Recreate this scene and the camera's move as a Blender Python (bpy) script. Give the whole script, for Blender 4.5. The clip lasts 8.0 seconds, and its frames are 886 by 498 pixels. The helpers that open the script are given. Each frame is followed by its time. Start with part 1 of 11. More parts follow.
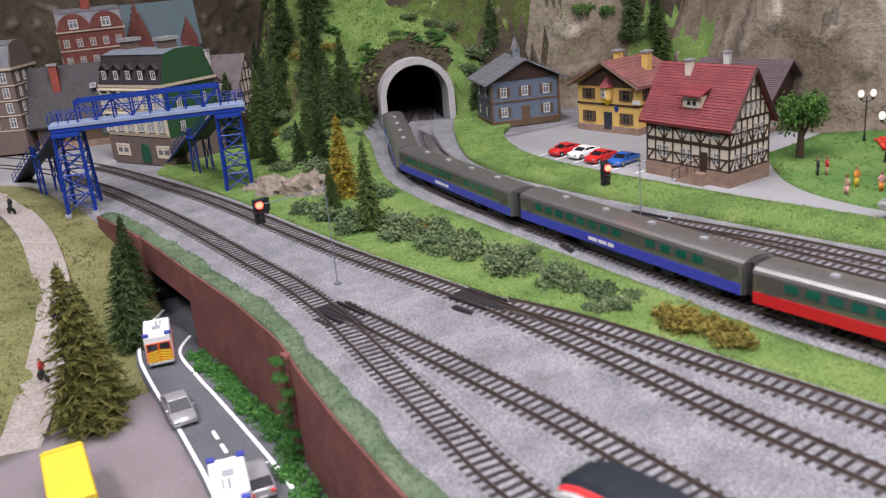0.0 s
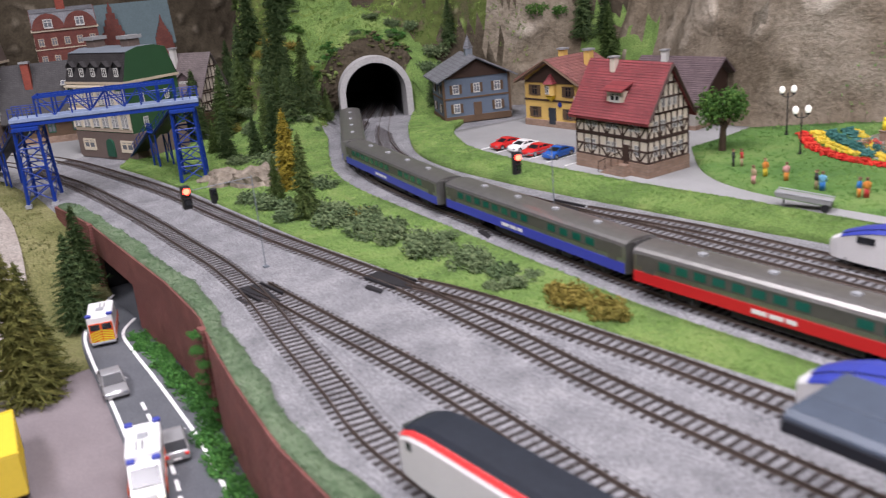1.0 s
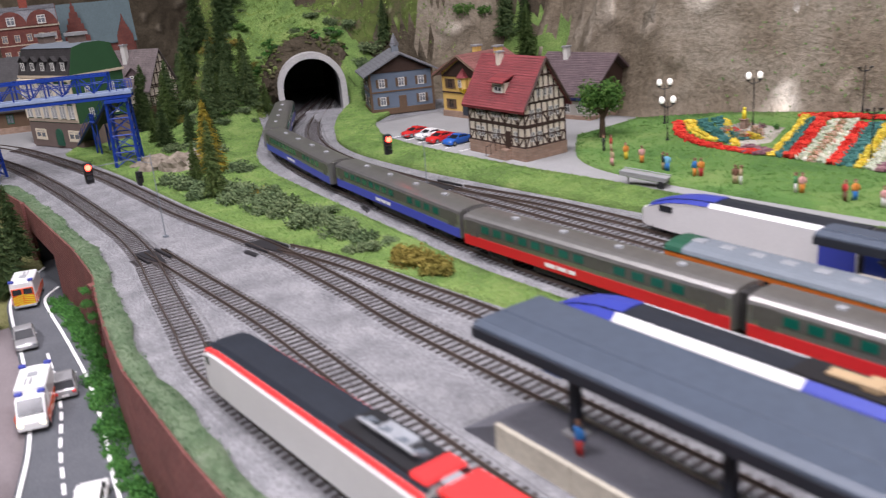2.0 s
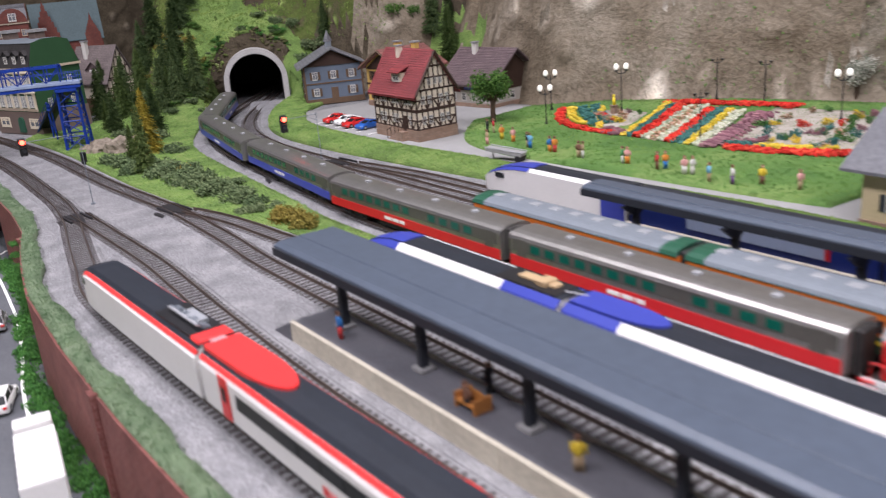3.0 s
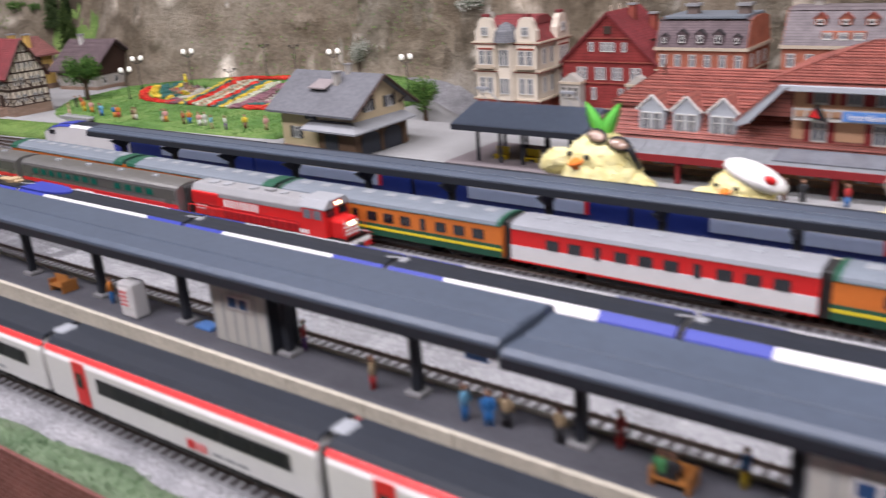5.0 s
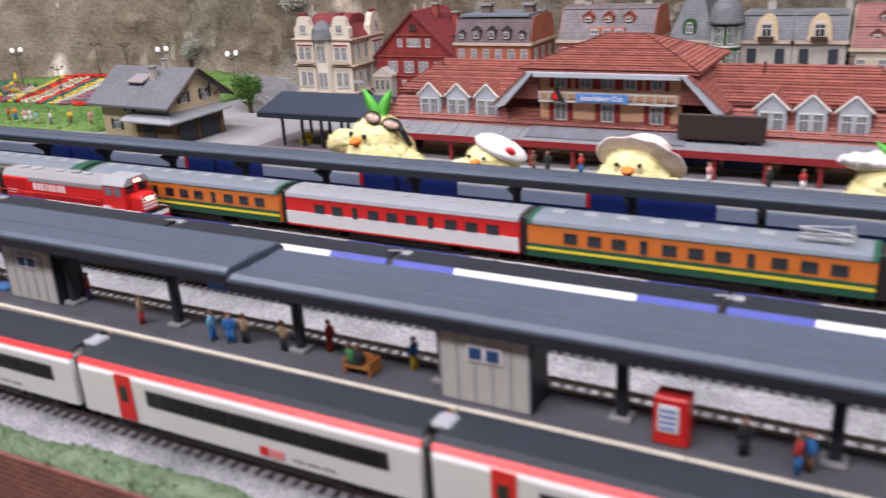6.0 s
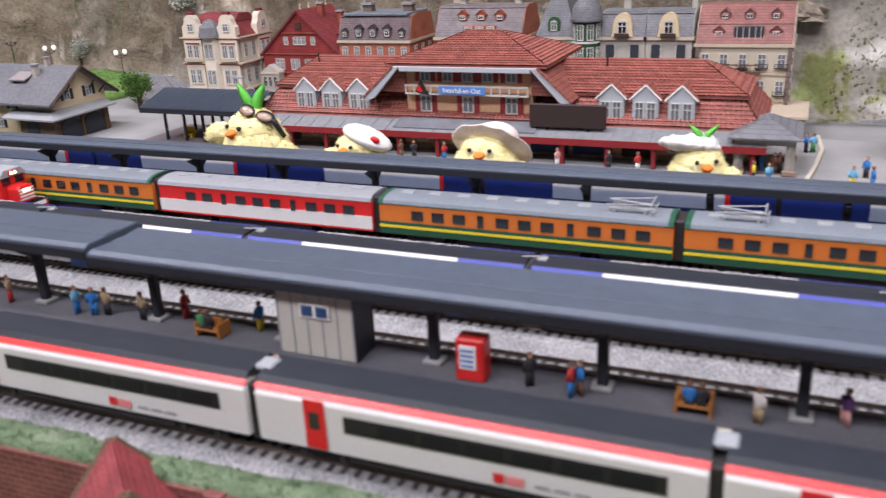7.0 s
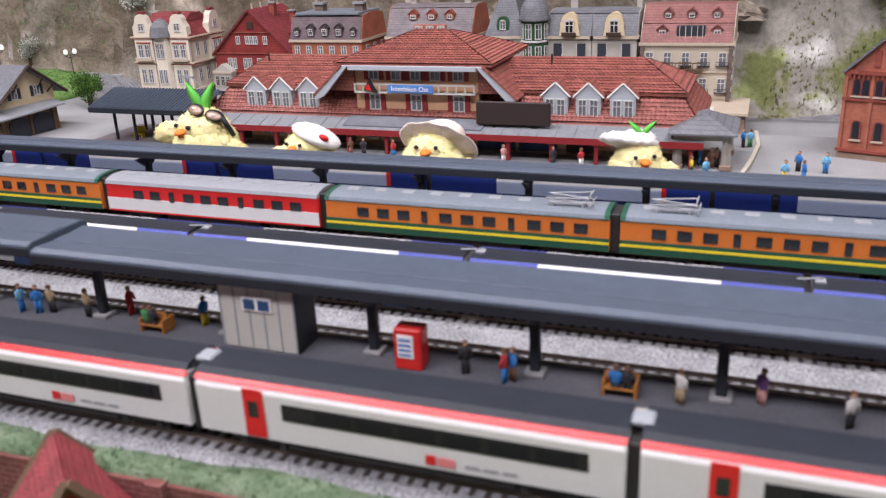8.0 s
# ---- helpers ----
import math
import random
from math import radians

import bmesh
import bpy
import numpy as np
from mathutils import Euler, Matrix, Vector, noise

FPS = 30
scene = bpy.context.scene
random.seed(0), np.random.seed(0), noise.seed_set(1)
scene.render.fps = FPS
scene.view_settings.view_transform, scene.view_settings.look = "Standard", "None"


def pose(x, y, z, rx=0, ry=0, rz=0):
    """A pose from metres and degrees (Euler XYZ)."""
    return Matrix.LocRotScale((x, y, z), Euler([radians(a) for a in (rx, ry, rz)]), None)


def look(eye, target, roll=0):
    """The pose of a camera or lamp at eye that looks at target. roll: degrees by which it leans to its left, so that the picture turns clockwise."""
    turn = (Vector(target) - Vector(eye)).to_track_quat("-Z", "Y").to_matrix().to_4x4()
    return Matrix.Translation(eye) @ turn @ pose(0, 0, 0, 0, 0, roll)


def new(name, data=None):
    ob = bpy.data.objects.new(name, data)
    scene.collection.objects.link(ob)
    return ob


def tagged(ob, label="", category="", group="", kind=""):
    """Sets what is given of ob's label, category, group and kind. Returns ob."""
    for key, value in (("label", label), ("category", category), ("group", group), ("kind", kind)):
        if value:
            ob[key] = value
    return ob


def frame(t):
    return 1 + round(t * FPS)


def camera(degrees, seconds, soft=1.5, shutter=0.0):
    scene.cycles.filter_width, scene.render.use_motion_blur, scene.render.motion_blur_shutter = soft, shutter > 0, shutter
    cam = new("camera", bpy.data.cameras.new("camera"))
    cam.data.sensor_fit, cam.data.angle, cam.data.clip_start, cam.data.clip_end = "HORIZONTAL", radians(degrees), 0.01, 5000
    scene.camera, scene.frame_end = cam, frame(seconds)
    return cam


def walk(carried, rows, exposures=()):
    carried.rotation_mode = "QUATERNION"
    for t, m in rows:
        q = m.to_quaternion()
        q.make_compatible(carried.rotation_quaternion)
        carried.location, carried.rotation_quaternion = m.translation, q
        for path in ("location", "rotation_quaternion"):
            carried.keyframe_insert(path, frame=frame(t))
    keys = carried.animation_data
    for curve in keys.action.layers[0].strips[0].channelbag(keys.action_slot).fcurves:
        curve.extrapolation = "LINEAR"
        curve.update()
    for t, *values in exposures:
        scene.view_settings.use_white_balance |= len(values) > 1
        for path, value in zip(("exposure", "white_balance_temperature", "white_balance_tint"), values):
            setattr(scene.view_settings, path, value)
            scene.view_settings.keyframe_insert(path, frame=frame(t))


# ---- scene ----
cam = camera(54.5, 8.0, soft=1.2, shutter=0.5)
cam.data.dof.use_dof, cam.data.dof.focus_distance, cam.data.dof.aperture_fstop = True, 1.35, 12.0
METRES, EYE, TILT, LEAN, TURN = 1.2, 0.2412, 0.0, 0.0, -34.8
ROWS = [
    (0.0, 0.0, 0.0, 0.0, -1.67, -18.64, 4.96),
    (0.5, 0.021, -0.0143, -0.0014, -1.64, -18.62, 4.97),
    (1.0, 0.0632, -0.0454, -0.0042, -1.63, -18.61, 4.95),
    (2.5, 0.2275, -0.2002, -0.0142, -1.6, -18.51, 4.8),
    (3.0, 0.284, -0.2733, -0.0168, -1.64, -18.48, 4.78),
    (3.5, 0.3411, -0.3574, -0.0197, -3.11, -18.6, 4.68),
    (4.0, 0.3947, -0.4515, -0.0214, -8.1, -18.95, 4.38),
    (4.5, 0.4353, -0.5416, -0.0222, -13.7, -19.38, 4.01),
    (5.0, 0.4629, -0.6187, -0.0216, -19.05, -19.72, 3.69),
    (6.5, 0.5036, -0.7791, -0.0209, -30.27, -20.27, 2.81),
    (7.0, 0.5077, -0.8076, -0.0199, -32.69, -20.41, 2.62),
    (7.5, 0.5099, -0.8218, -0.0192, -34.35, -20.52, 2.48),
    (8.0, 0.5108, -0.8255, -0.019, -35.23, -20.57, 2.4),
]
walk(cam, [(t, pose(0, 0, EYE, TILT, LEAN, TURN) @ pose(METRES * x, METRES * y, METRES * z, 90 + pitch, roll, yaw)) for t, x, y, z, yaw, pitch, roll in ROWS])

# ---- light: an exhibition hall with rows of ceiling panels ----
world = bpy.data.worlds.new("hall_air")
world.use_nodes = True
world.node_tree.nodes["Background"].inputs["Color"].default_value = (0.86, 0.93, 1.0, 1)
world.node_tree.nodes["Background"].inputs["Strength"].default_value = 0.085
scene.world = world


def ceiling_lamp(x, y, z, sx, sy, watts, colour=(0.99, 0.935, 1.035)):
    data = bpy.data.lights.new("hall_lamp", "AREA")
    data.shape, data.size, data.size_y, data.energy, data.color = "RECTANGLE", sx, sy, watts, colour
    ob = new("hall_lamp", data)
    ob.matrix_world = look((x, y, z), (x, y, z - 1))
    return ob


for lx, row in ((-0.95, ((-1.9, 27.0), (-0.65, 27.0), (0.45, 40.0))), (0.32, ((-1.9, 35.0), (-0.65, 26.0), (0.6, 35.0), (1.7, 1.0)))):
    for ly, watts in row:
        ceiling_lamp(lx, ly, 1.97, 0.45, 0.9, watts)
scene.view_settings.exposure = 0.0

# ---- materials ----


def principled(name, rough=0.6, metal=0.0, spec=0.4):
    m = bpy.data.materials.new(name)
    m.use_nodes = True
    n = m.node_tree.nodes["Principled BSDF"]
    n.inputs["Roughness"].default_value = rough
    n.inputs["Metallic"].default_value = metal
    n.inputs["Specular IOR Level"].default_value = spec
    return m, m.node_tree, n


def rgba(c, k=1.0):
    return (c[0] * k, c[1] * k, c[2] * k, 1)


def noise_node(nt, scale, detail=4.0, rough=0.6, coord="Object"):
    tc = nt.nodes.new("ShaderNodeTexCoord")
    n = nt.nodes.new("ShaderNodeTexNoise")
    n.inputs["Scale"].default_value, n.inputs["Detail"].default_value, n.inputs["Roughness"].default_value = scale, detail, rough
    nt.links.new(tc.outputs[coord], n.inputs["Vector"])
    return n


def ramp_node(nt, source, stops):
    r = nt.nodes.new("ShaderNodeValToRGB")
    while len(r.color_ramp.elements) < len(stops):
        r.color_ramp.elements.new(0.5)
    for e, (p, c) in zip(r.color_ramp.elements, stops):
        e.position, e.color = p, (c if len(c) == 4 else (*c, 1))
    nt.links.new(source, r.inputs["Fac"])
    return r


def mix_node(nt, fac, a, b, mode="MIX"):
    m = nt.nodes.new("ShaderNodeMix")
    m.data_type, m.blend_type = "RGBA", mode
    if isinstance(fac, float):
        m.inputs["Factor"].default_value = fac
    else:
        nt.links.new(fac, m.inputs["Factor"])
    for key, val in (("A", a), ("B", b)):
        sock = [i for i in m.inputs if i.name == key and i.type == "RGBA"][0]
        if isinstance(val, tuple):
            sock.default_value = val if len(val) == 4 else (*val, 1)
        else:
            nt.links.new(val, sock)
    return [o for o in m.outputs if o.type == "RGBA"][0]


def bump_node(nt, bsdf, height, strength, distance):
    b = nt.nodes.new("ShaderNodeBump")
    b.inputs["Strength"].default_value, b.inputs["Distance"].default_value = strength, distance
    nt.links.new(height, b.inputs["Height"])
    nt.links.new(b.outputs["Normal"], bsdf.inputs["Normal"])


def paint(name, c, rough=0.5, var=0.12, scale=180.0, bump=0.0, metal=0.0, spec=0.32, vary=0.0):
    """Moulded or painted surface: fine grain over broad patches, each piece a little different with vary."""
    m, nt, b = principled(name, rough, metal, spec)
    fine, broad = noise_node(nt, scale * 3), noise_node(nt, scale * 0.25, 3.0)
    r1 = ramp_node(nt, fine.outputs["Fac"], ((0.3, rgba(c, 1 - var)), (0.7, rgba(c, 1 + var))))
    r2 = ramp_node(nt, broad.outputs["Fac"], ((0.3, (1 - var, 1 - var, 1 - var)), (0.7, (1, 1, 1))))
    out = mix_node(nt, 1.0, r1.outputs["Color"], r2.outputs["Color"], "MULTIPLY")
    if vary:
        info = nt.nodes.new("ShaderNodeObjectInfo")
        r3 = ramp_node(nt, info.outputs["Random"], ((0.0, (1 - vary,) * 3), (1.0, (1, 1, 1))))
        out = mix_node(nt, 1.0, out, r3.outputs["Color"], "MULTIPLY")
    nt.links.new(out, b.inputs["Base Color"])
    if bump:
        bump_node(nt, b, fine.outputs["Fac"], 0.6, bump)
    return m


def blotch(name, stops, scale, rough=0.9, bump=0.002, bump_scale=None, fine=None, detail=8.0):
    """Ground-like surface: patches of several colours, grit on top."""
    m, nt, b = principled(name, rough, 0.0, 0.2)
    n1 = noise_node(nt, scale, detail, 0.62)
    n2 = noise_node(nt, bump_scale or scale * 12, 3.0)
    r = ramp_node(nt, n1.outputs["Fac"], stops)
    g = fine or 0.35
    r2 = ramp_node(nt, n2.outputs["Fac"], ((0.3, (1 - g,) * 3), (0.72, (1 + g * 0.5,) * 3)))
    nt.links.new(mix_node(nt, 1.0, r.outputs["Color"], r2.outputs["Color"], "MULTIPLY"), b.inputs["Base Color"])
    bump_node(nt, b, n2.outputs["Fac"], 0.9, bump)
    return m


def crag(name, stops, scale, rough=0.92, relief=0.032):
    """Sculpted plaster rock: broad wash of colour, dry-brushed ridges, shade painted into the cracks, gritty relief."""
    m, nt, b = principled(name, rough, 0.0, 0.15)
    wash = noise_node(nt, scale, 10.0, 0.66)
    ridge = noise_node(nt, scale * 2.6, 7.0, 0.6)
    ridge.noise_type = "RIDGED_MULTIFRACTAL"
    grit = noise_node(nt, scale * 22, 4.0, 0.7)
    r = ramp_node(nt, wash.outputs["Fac"], stops)
    # follows the relief: shade painted into cracks, lit look and dry-brushing on ridges
    crack = ramp_node(nt, ridge.outputs["Fac"], ((0.16, (0.42, 0.40, 0.37)), (0.42, (0.98, 0.98, 0.98)), (0.80, (1.65, 1.63, 1.60))))
    speck = ramp_node(nt, grit.outputs["Fac"], ((0.32, (0.70, 0.70, 0.68)), (0.55, (1, 1, 1)), (0.75, (1.18, 1.18, 1.16))))
    out = mix_node(nt, 1.0, r.outputs["Color"], crack.outputs["Color"], "MULTIPLY")
    nt.links.new(mix_node(nt, 1.0, out, speck.outputs["Color"], "MULTIPLY"), b.inputs["Base Color"])
    low, high = nt.nodes.new("ShaderNodeBump"), nt.nodes.new("ShaderNodeBump")
    for node, src, k, dist in ((low, ridge, 0.9, relief), (high, grit, 0.8, relief * 0.22)):
        node.inputs["Strength"].default_value, node.inputs["Distance"].default_value = k, dist
        nt.links.new(src.outputs["Fac"], node.inputs["Height"])
    nt.links.new(low.outputs["Normal"], high.inputs["Normal"])
    nt.links.new(high.outputs["Normal"], b.inputs["Normal"])
    return m


def glow(name, c, strength):
    m, nt, b = principled(name, 0.3)
    b.inputs["Base Color"].default_value = rgba(c)
    b.inputs["Emission Color"].default_value = rgba(c)
    b.inputs["Emission Strength"].default_value = strength
    return m


def brickwork(name, c1, c2, mortar, w, h, bump=0.0006, rough=0.8, gap=0.06):
    m, nt, b = principled(name, rough, 0.0, 0.25)
    tc, sep, comb = nt.nodes.new("ShaderNodeTexCoord"), nt.nodes.new("ShaderNodeSeparateXYZ"), nt.nodes.new("ShaderNodeCombineXYZ")
    add = nt.nodes.new("ShaderNodeMath")
    nt.links.new(tc.outputs["Object"], sep.inputs[0])
    nt.links.new(sep.outputs["X"], add.inputs[0]), nt.links.new(sep.outputs["Y"], add.inputs[1])
    nt.links.new(add.outputs[0], comb.inputs["X"]), nt.links.new(sep.outputs["Z"], comb.inputs["Y"])
    t = nt.nodes.new("ShaderNodeTexBrick")
    t.inputs["Color1"].default_value, t.inputs["Color2"].default_value, t.inputs["Mortar"].default_value = rgba(c1), rgba(c2), rgba(mortar)
    t.inputs["Scale"].default_value, t.inputs["Brick Width"].default_value, t.inputs["Row Height"].default_value = 1.0, w, h
    t.inputs["Mortar Size"].default_value = h * gap
    nt.links.new(comb.outputs[0], t.inputs["Vector"])
    n = noise_node(nt, 45.0)
    r = ramp_node(nt, n.outputs["Fac"], ((0.3, (0.72, 0.72, 0.72)), (0.7, (1.1, 1.1, 1.1))))
    nt.links.new(mix_node(nt, 1.0, t.outputs["Color"], r.outputs["Color"], "MULTIPLY"), b.inputs["Base Color"])
    bump_node(nt, b, t.outputs["Fac"], -0.6, bump)
    return m


MAT = dict(
    ballast=blotch("pale_gravel", ((0.25, (0.165, 0.165, 0.172)), (0.5, (0.255, 0.254, 0.262)), (0.75, (0.345, 0.342, 0.345))), 30.0, bump=0.0014, bump_scale=560.0, fine=0.6),
    # Brighter copy of pale_gravel: stronger light behind the near platform, painted in.
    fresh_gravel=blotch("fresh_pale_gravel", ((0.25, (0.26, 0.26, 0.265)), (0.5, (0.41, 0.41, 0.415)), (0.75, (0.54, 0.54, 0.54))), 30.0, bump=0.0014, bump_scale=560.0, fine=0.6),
    rock=crag("plaster_rock", ((0.32, (0.22, 0.18, 0.13)), (0.43, (0.37, 0.315, 0.24)), (0.53, (0.48, 0.42, 0.335)), (0.65, (0.64, 0.585, 0.49))), 5.5),
    rock_white=crag("limed_rock", ((0.34, (0.19, 0.16, 0.12)), (0.45, (0.34, 0.30, 0.235)), (0.53, (0.49, 0.45, 0.375)), (0.62, (0.68, 0.65, 0.58))), 8.0),
    brown_rock=crag("brown_rock", ((0.28, (0.085, 0.070, 0.050)), (0.5, (0.175, 0.148, 0.108)), (0.75, (0.31, 0.27, 0.205))), 8.0),
    mossy=crag("mossy_rock", ((0.30, (0.14, 0.115, 0.08)), (0.43, (0.21, 0.20, 0.115)), (0.50, (0.165, 0.235, 0.065)), (0.66, (0.29, 0.37, 0.12))), 13.0, relief=0.006),
    pale_slope=crag("pale_mossy_slope", ((0.28, (0.34, 0.31, 0.24)), (0.40, (0.66, 0.65, 0.58)), (0.52, (0.74, 0.73, 0.68)), (0.57, (0.44, 0.49, 0.22)), (0.64, (0.36, 0.44, 0.17)), (0.72, (0.72, 0.72, 0.66))), 5.0, relief=0.006),
    grass=blotch("static_grass", ((0.25, (0.085, 0.145, 0.042)), (0.5, (0.165, 0.265, 0.07)), (0.75, (0.27, 0.35, 0.11))), 20.0, bump=0.003, bump_scale=500.0, fine=0.5),
    lawn=blotch("green_lawn", ((0.25, (0.06, 0.15, 0.04)), (0.5, (0.13, 0.25, 0.065)), (0.75, (0.25, 0.35, 0.11))), 10.0, bump=0.003, bump_scale=500.0, fine=0.4),
    meadow=blotch("olive_meadow", ((0.25, (0.11, 0.12, 0.04)), (0.5, (0.19, 0.19, 0.075)), (0.75, (0.27, 0.25, 0.12))), 18.0, bump=0.003, bump_scale=420.0, fine=0.45),
    asphalt=blotch("grey_asphalt", ((0.3, (0.245, 0.245, 0.24)), (0.7, (0.32, 0.32, 0.312))), 9.0, bump=0.0003, bump_scale=700.0, fine=0.18),
    road=blotch("dark_asphalt", ((0.3, (0.085, 0.09, 0.10)), (0.7, (0.12, 0.125, 0.135))), 12.0, bump=0.0003, bump_scale=700.0, fine=0.2),
    yard=blotch("mauve_yard", ((0.3, (0.165, 0.142, 0.145)), (0.7, (0.225, 0.195, 0.198))), 9.0, bump=0.0003, bump_scale=600.0, fine=0.14),
    path=blotch("sand_path", ((0.3, (0.27, 0.235, 0.205)), (0.7, (0.37, 0.335, 0.295))), 22.0, bump=0.001, bump_scale=300.0, fine=0.35),
    bed_gravel=blotch("bed_gravel", ((0.3, (0.30, 0.27, 0.22)), (0.7, (0.48, 0.45, 0.39))), 30.0, bump=0.001, bump_scale=400.0, fine=0.3),
    dirt=blotch("brown_dirt", ((0.3, (0.15, 0.11, 0.07)), (0.7, (0.28, 0.22, 0.15))), 30.0, bump=0.002, bump_scale=300.0),
    platform=blotch("platform_asphalt", ((0.3, (0.10, 0.10, 0.115)), (0.7, (0.145, 0.145, 0.16))), 15.0, bump=0.0003, bump_scale=600.0, fine=0.16),
    kerb=paint("kerb_concrete", (0.50, 0.46, 0.37), 0.8, 0.15, 120.0, 0.0004),
    white_line=paint("road_paint", (0.80, 0.80, 0.78), 0.6, 0.08, 200.0),
    sleeper=paint("brown_sleeper", (0.050, 0.039, 0.037), 0.7, 0.25, 300.0, 0.0002, vary=0.35),
    rail=paint("rail_steel", (0.16, 0.125, 0.105), 0.42, 0.25, 200.0, 0, 0.6),
    point_black=paint("point_black", (0.025, 0.024, 0.026), 0.5, 0.2),
    canopy=paint("slate_canopy", (0.068, 0.086, 0.115), 0.42, 0.10, 45.0, 0.0001, spec=0.38),
    canopy_dark=paint("dark_post", (0.022, 0.025, 0.032), 0.5, 0.15),
    wall_brick=brickwork("retaining_brick", (0.15, 0.052, 0.045), (0.185, 0.066, 0.056), (0.26, 0.13, 0.115), 0.0095, 0.0036, 0.0005, gap=0.10),
    white=paint("white_enamel", (0.67, 0.66, 0.645), 0.38, 0.04),
    cream=paint("cream_plaster", (0.62, 0.55, 0.42), 0.75, 0.10),
    black=paint("black_plastic", (0.018, 0.018, 0.02), 0.45, 0.2),
    roof_black=paint("train_roof_black", (0.020, 0.024, 0.032), 0.5, 0.2),
    red=paint("bright_red", (0.62, 0.022, 0.022), 0.32, 0.06),
    icn_red=paint("coral_red", (0.75, 0.045, 0.045), 0.3, 0.05),
    blue=paint("cobalt_blue", (0.040, 0.055, 0.31), 0.40, 0.06),
    navy=paint("navy_blue", (0.014, 0.032, 0.20), 0.35, 0.1),
    sky_strip=paint("pale_blue", (0.40, 0.48, 0.66), 0.35, 0.06),
    steel=paint("brushed_steel", (0.34, 0.33, 0.31), 0.30, 0.10, 60.0, 0, 0.85),
    olive=paint("olive_grey", (0.11, 0.10, 0.085), 0.4, 0.1, 60.0, 0, 0.3),
    grey=paint("train_grey", (0.28, 0.28, 0.28), 0.45, 0.08),
    grey_roof=paint("blue_grey_roof", (0.17, 0.195, 0.22), 0.5, 0.12),
    orange=paint("orange_paint", (0.62, 0.17, 0.03), 0.4, 0.06),
    green_paint=paint("bottle_green", (0.02, 0.085, 0.05), 0.42, 0.1),
    yellow=paint("yellow_paint", (0.70, 0.50, 0.02), 0.4, 0.06),
    glass=paint("dark_glass", (0.016, 0.018, 0.022), 0.12, 0.1, spec=0.7),
    green_glass=paint("green_glass", (0.005, 0.11, 0.075), 0.15, 0.15, spec=0.7),
    pale_glass=paint("pale_glass", (0.17, 0.18, 0.20), 0.25, 0.25, 300.0, spec=0.6),
    car_glass=paint("car_glass", (0.012, 0.013, 0.016), 0.35, 0.1, spec=0.2),
    truss=paint("truss_blue", (0.008, 0.036, 0.24), 0.42, 0.08),
    bark=paint("bark", (0.075, 0.05, 0.032), 0.9, 0.3, 300.0, 0.001),
    trim_white=paint("white_trim", (0.55, 0.54, 0.50), 0.6, 0.06),
    timber=paint("dark_timber", (0.05, 0.028, 0.02), 0.7, 0.2),
    lamp_white=glow("lamp_globe", (1.0, 0.97, 0.92), 0.5),
    red_light=glow("signal_red", (1.0, 0.05, 0.03), 14.0),
    head_light=glow("head_lamp", (1.0, 0.9, 0.55), 5.0),
    # dark so that the unseen hall throws little light back
    plaster=paint("hall_plaster", (0.13, 0.13, 0.135), 0.9, 0.05, 3.0),
)

# ---- mesh tools ----


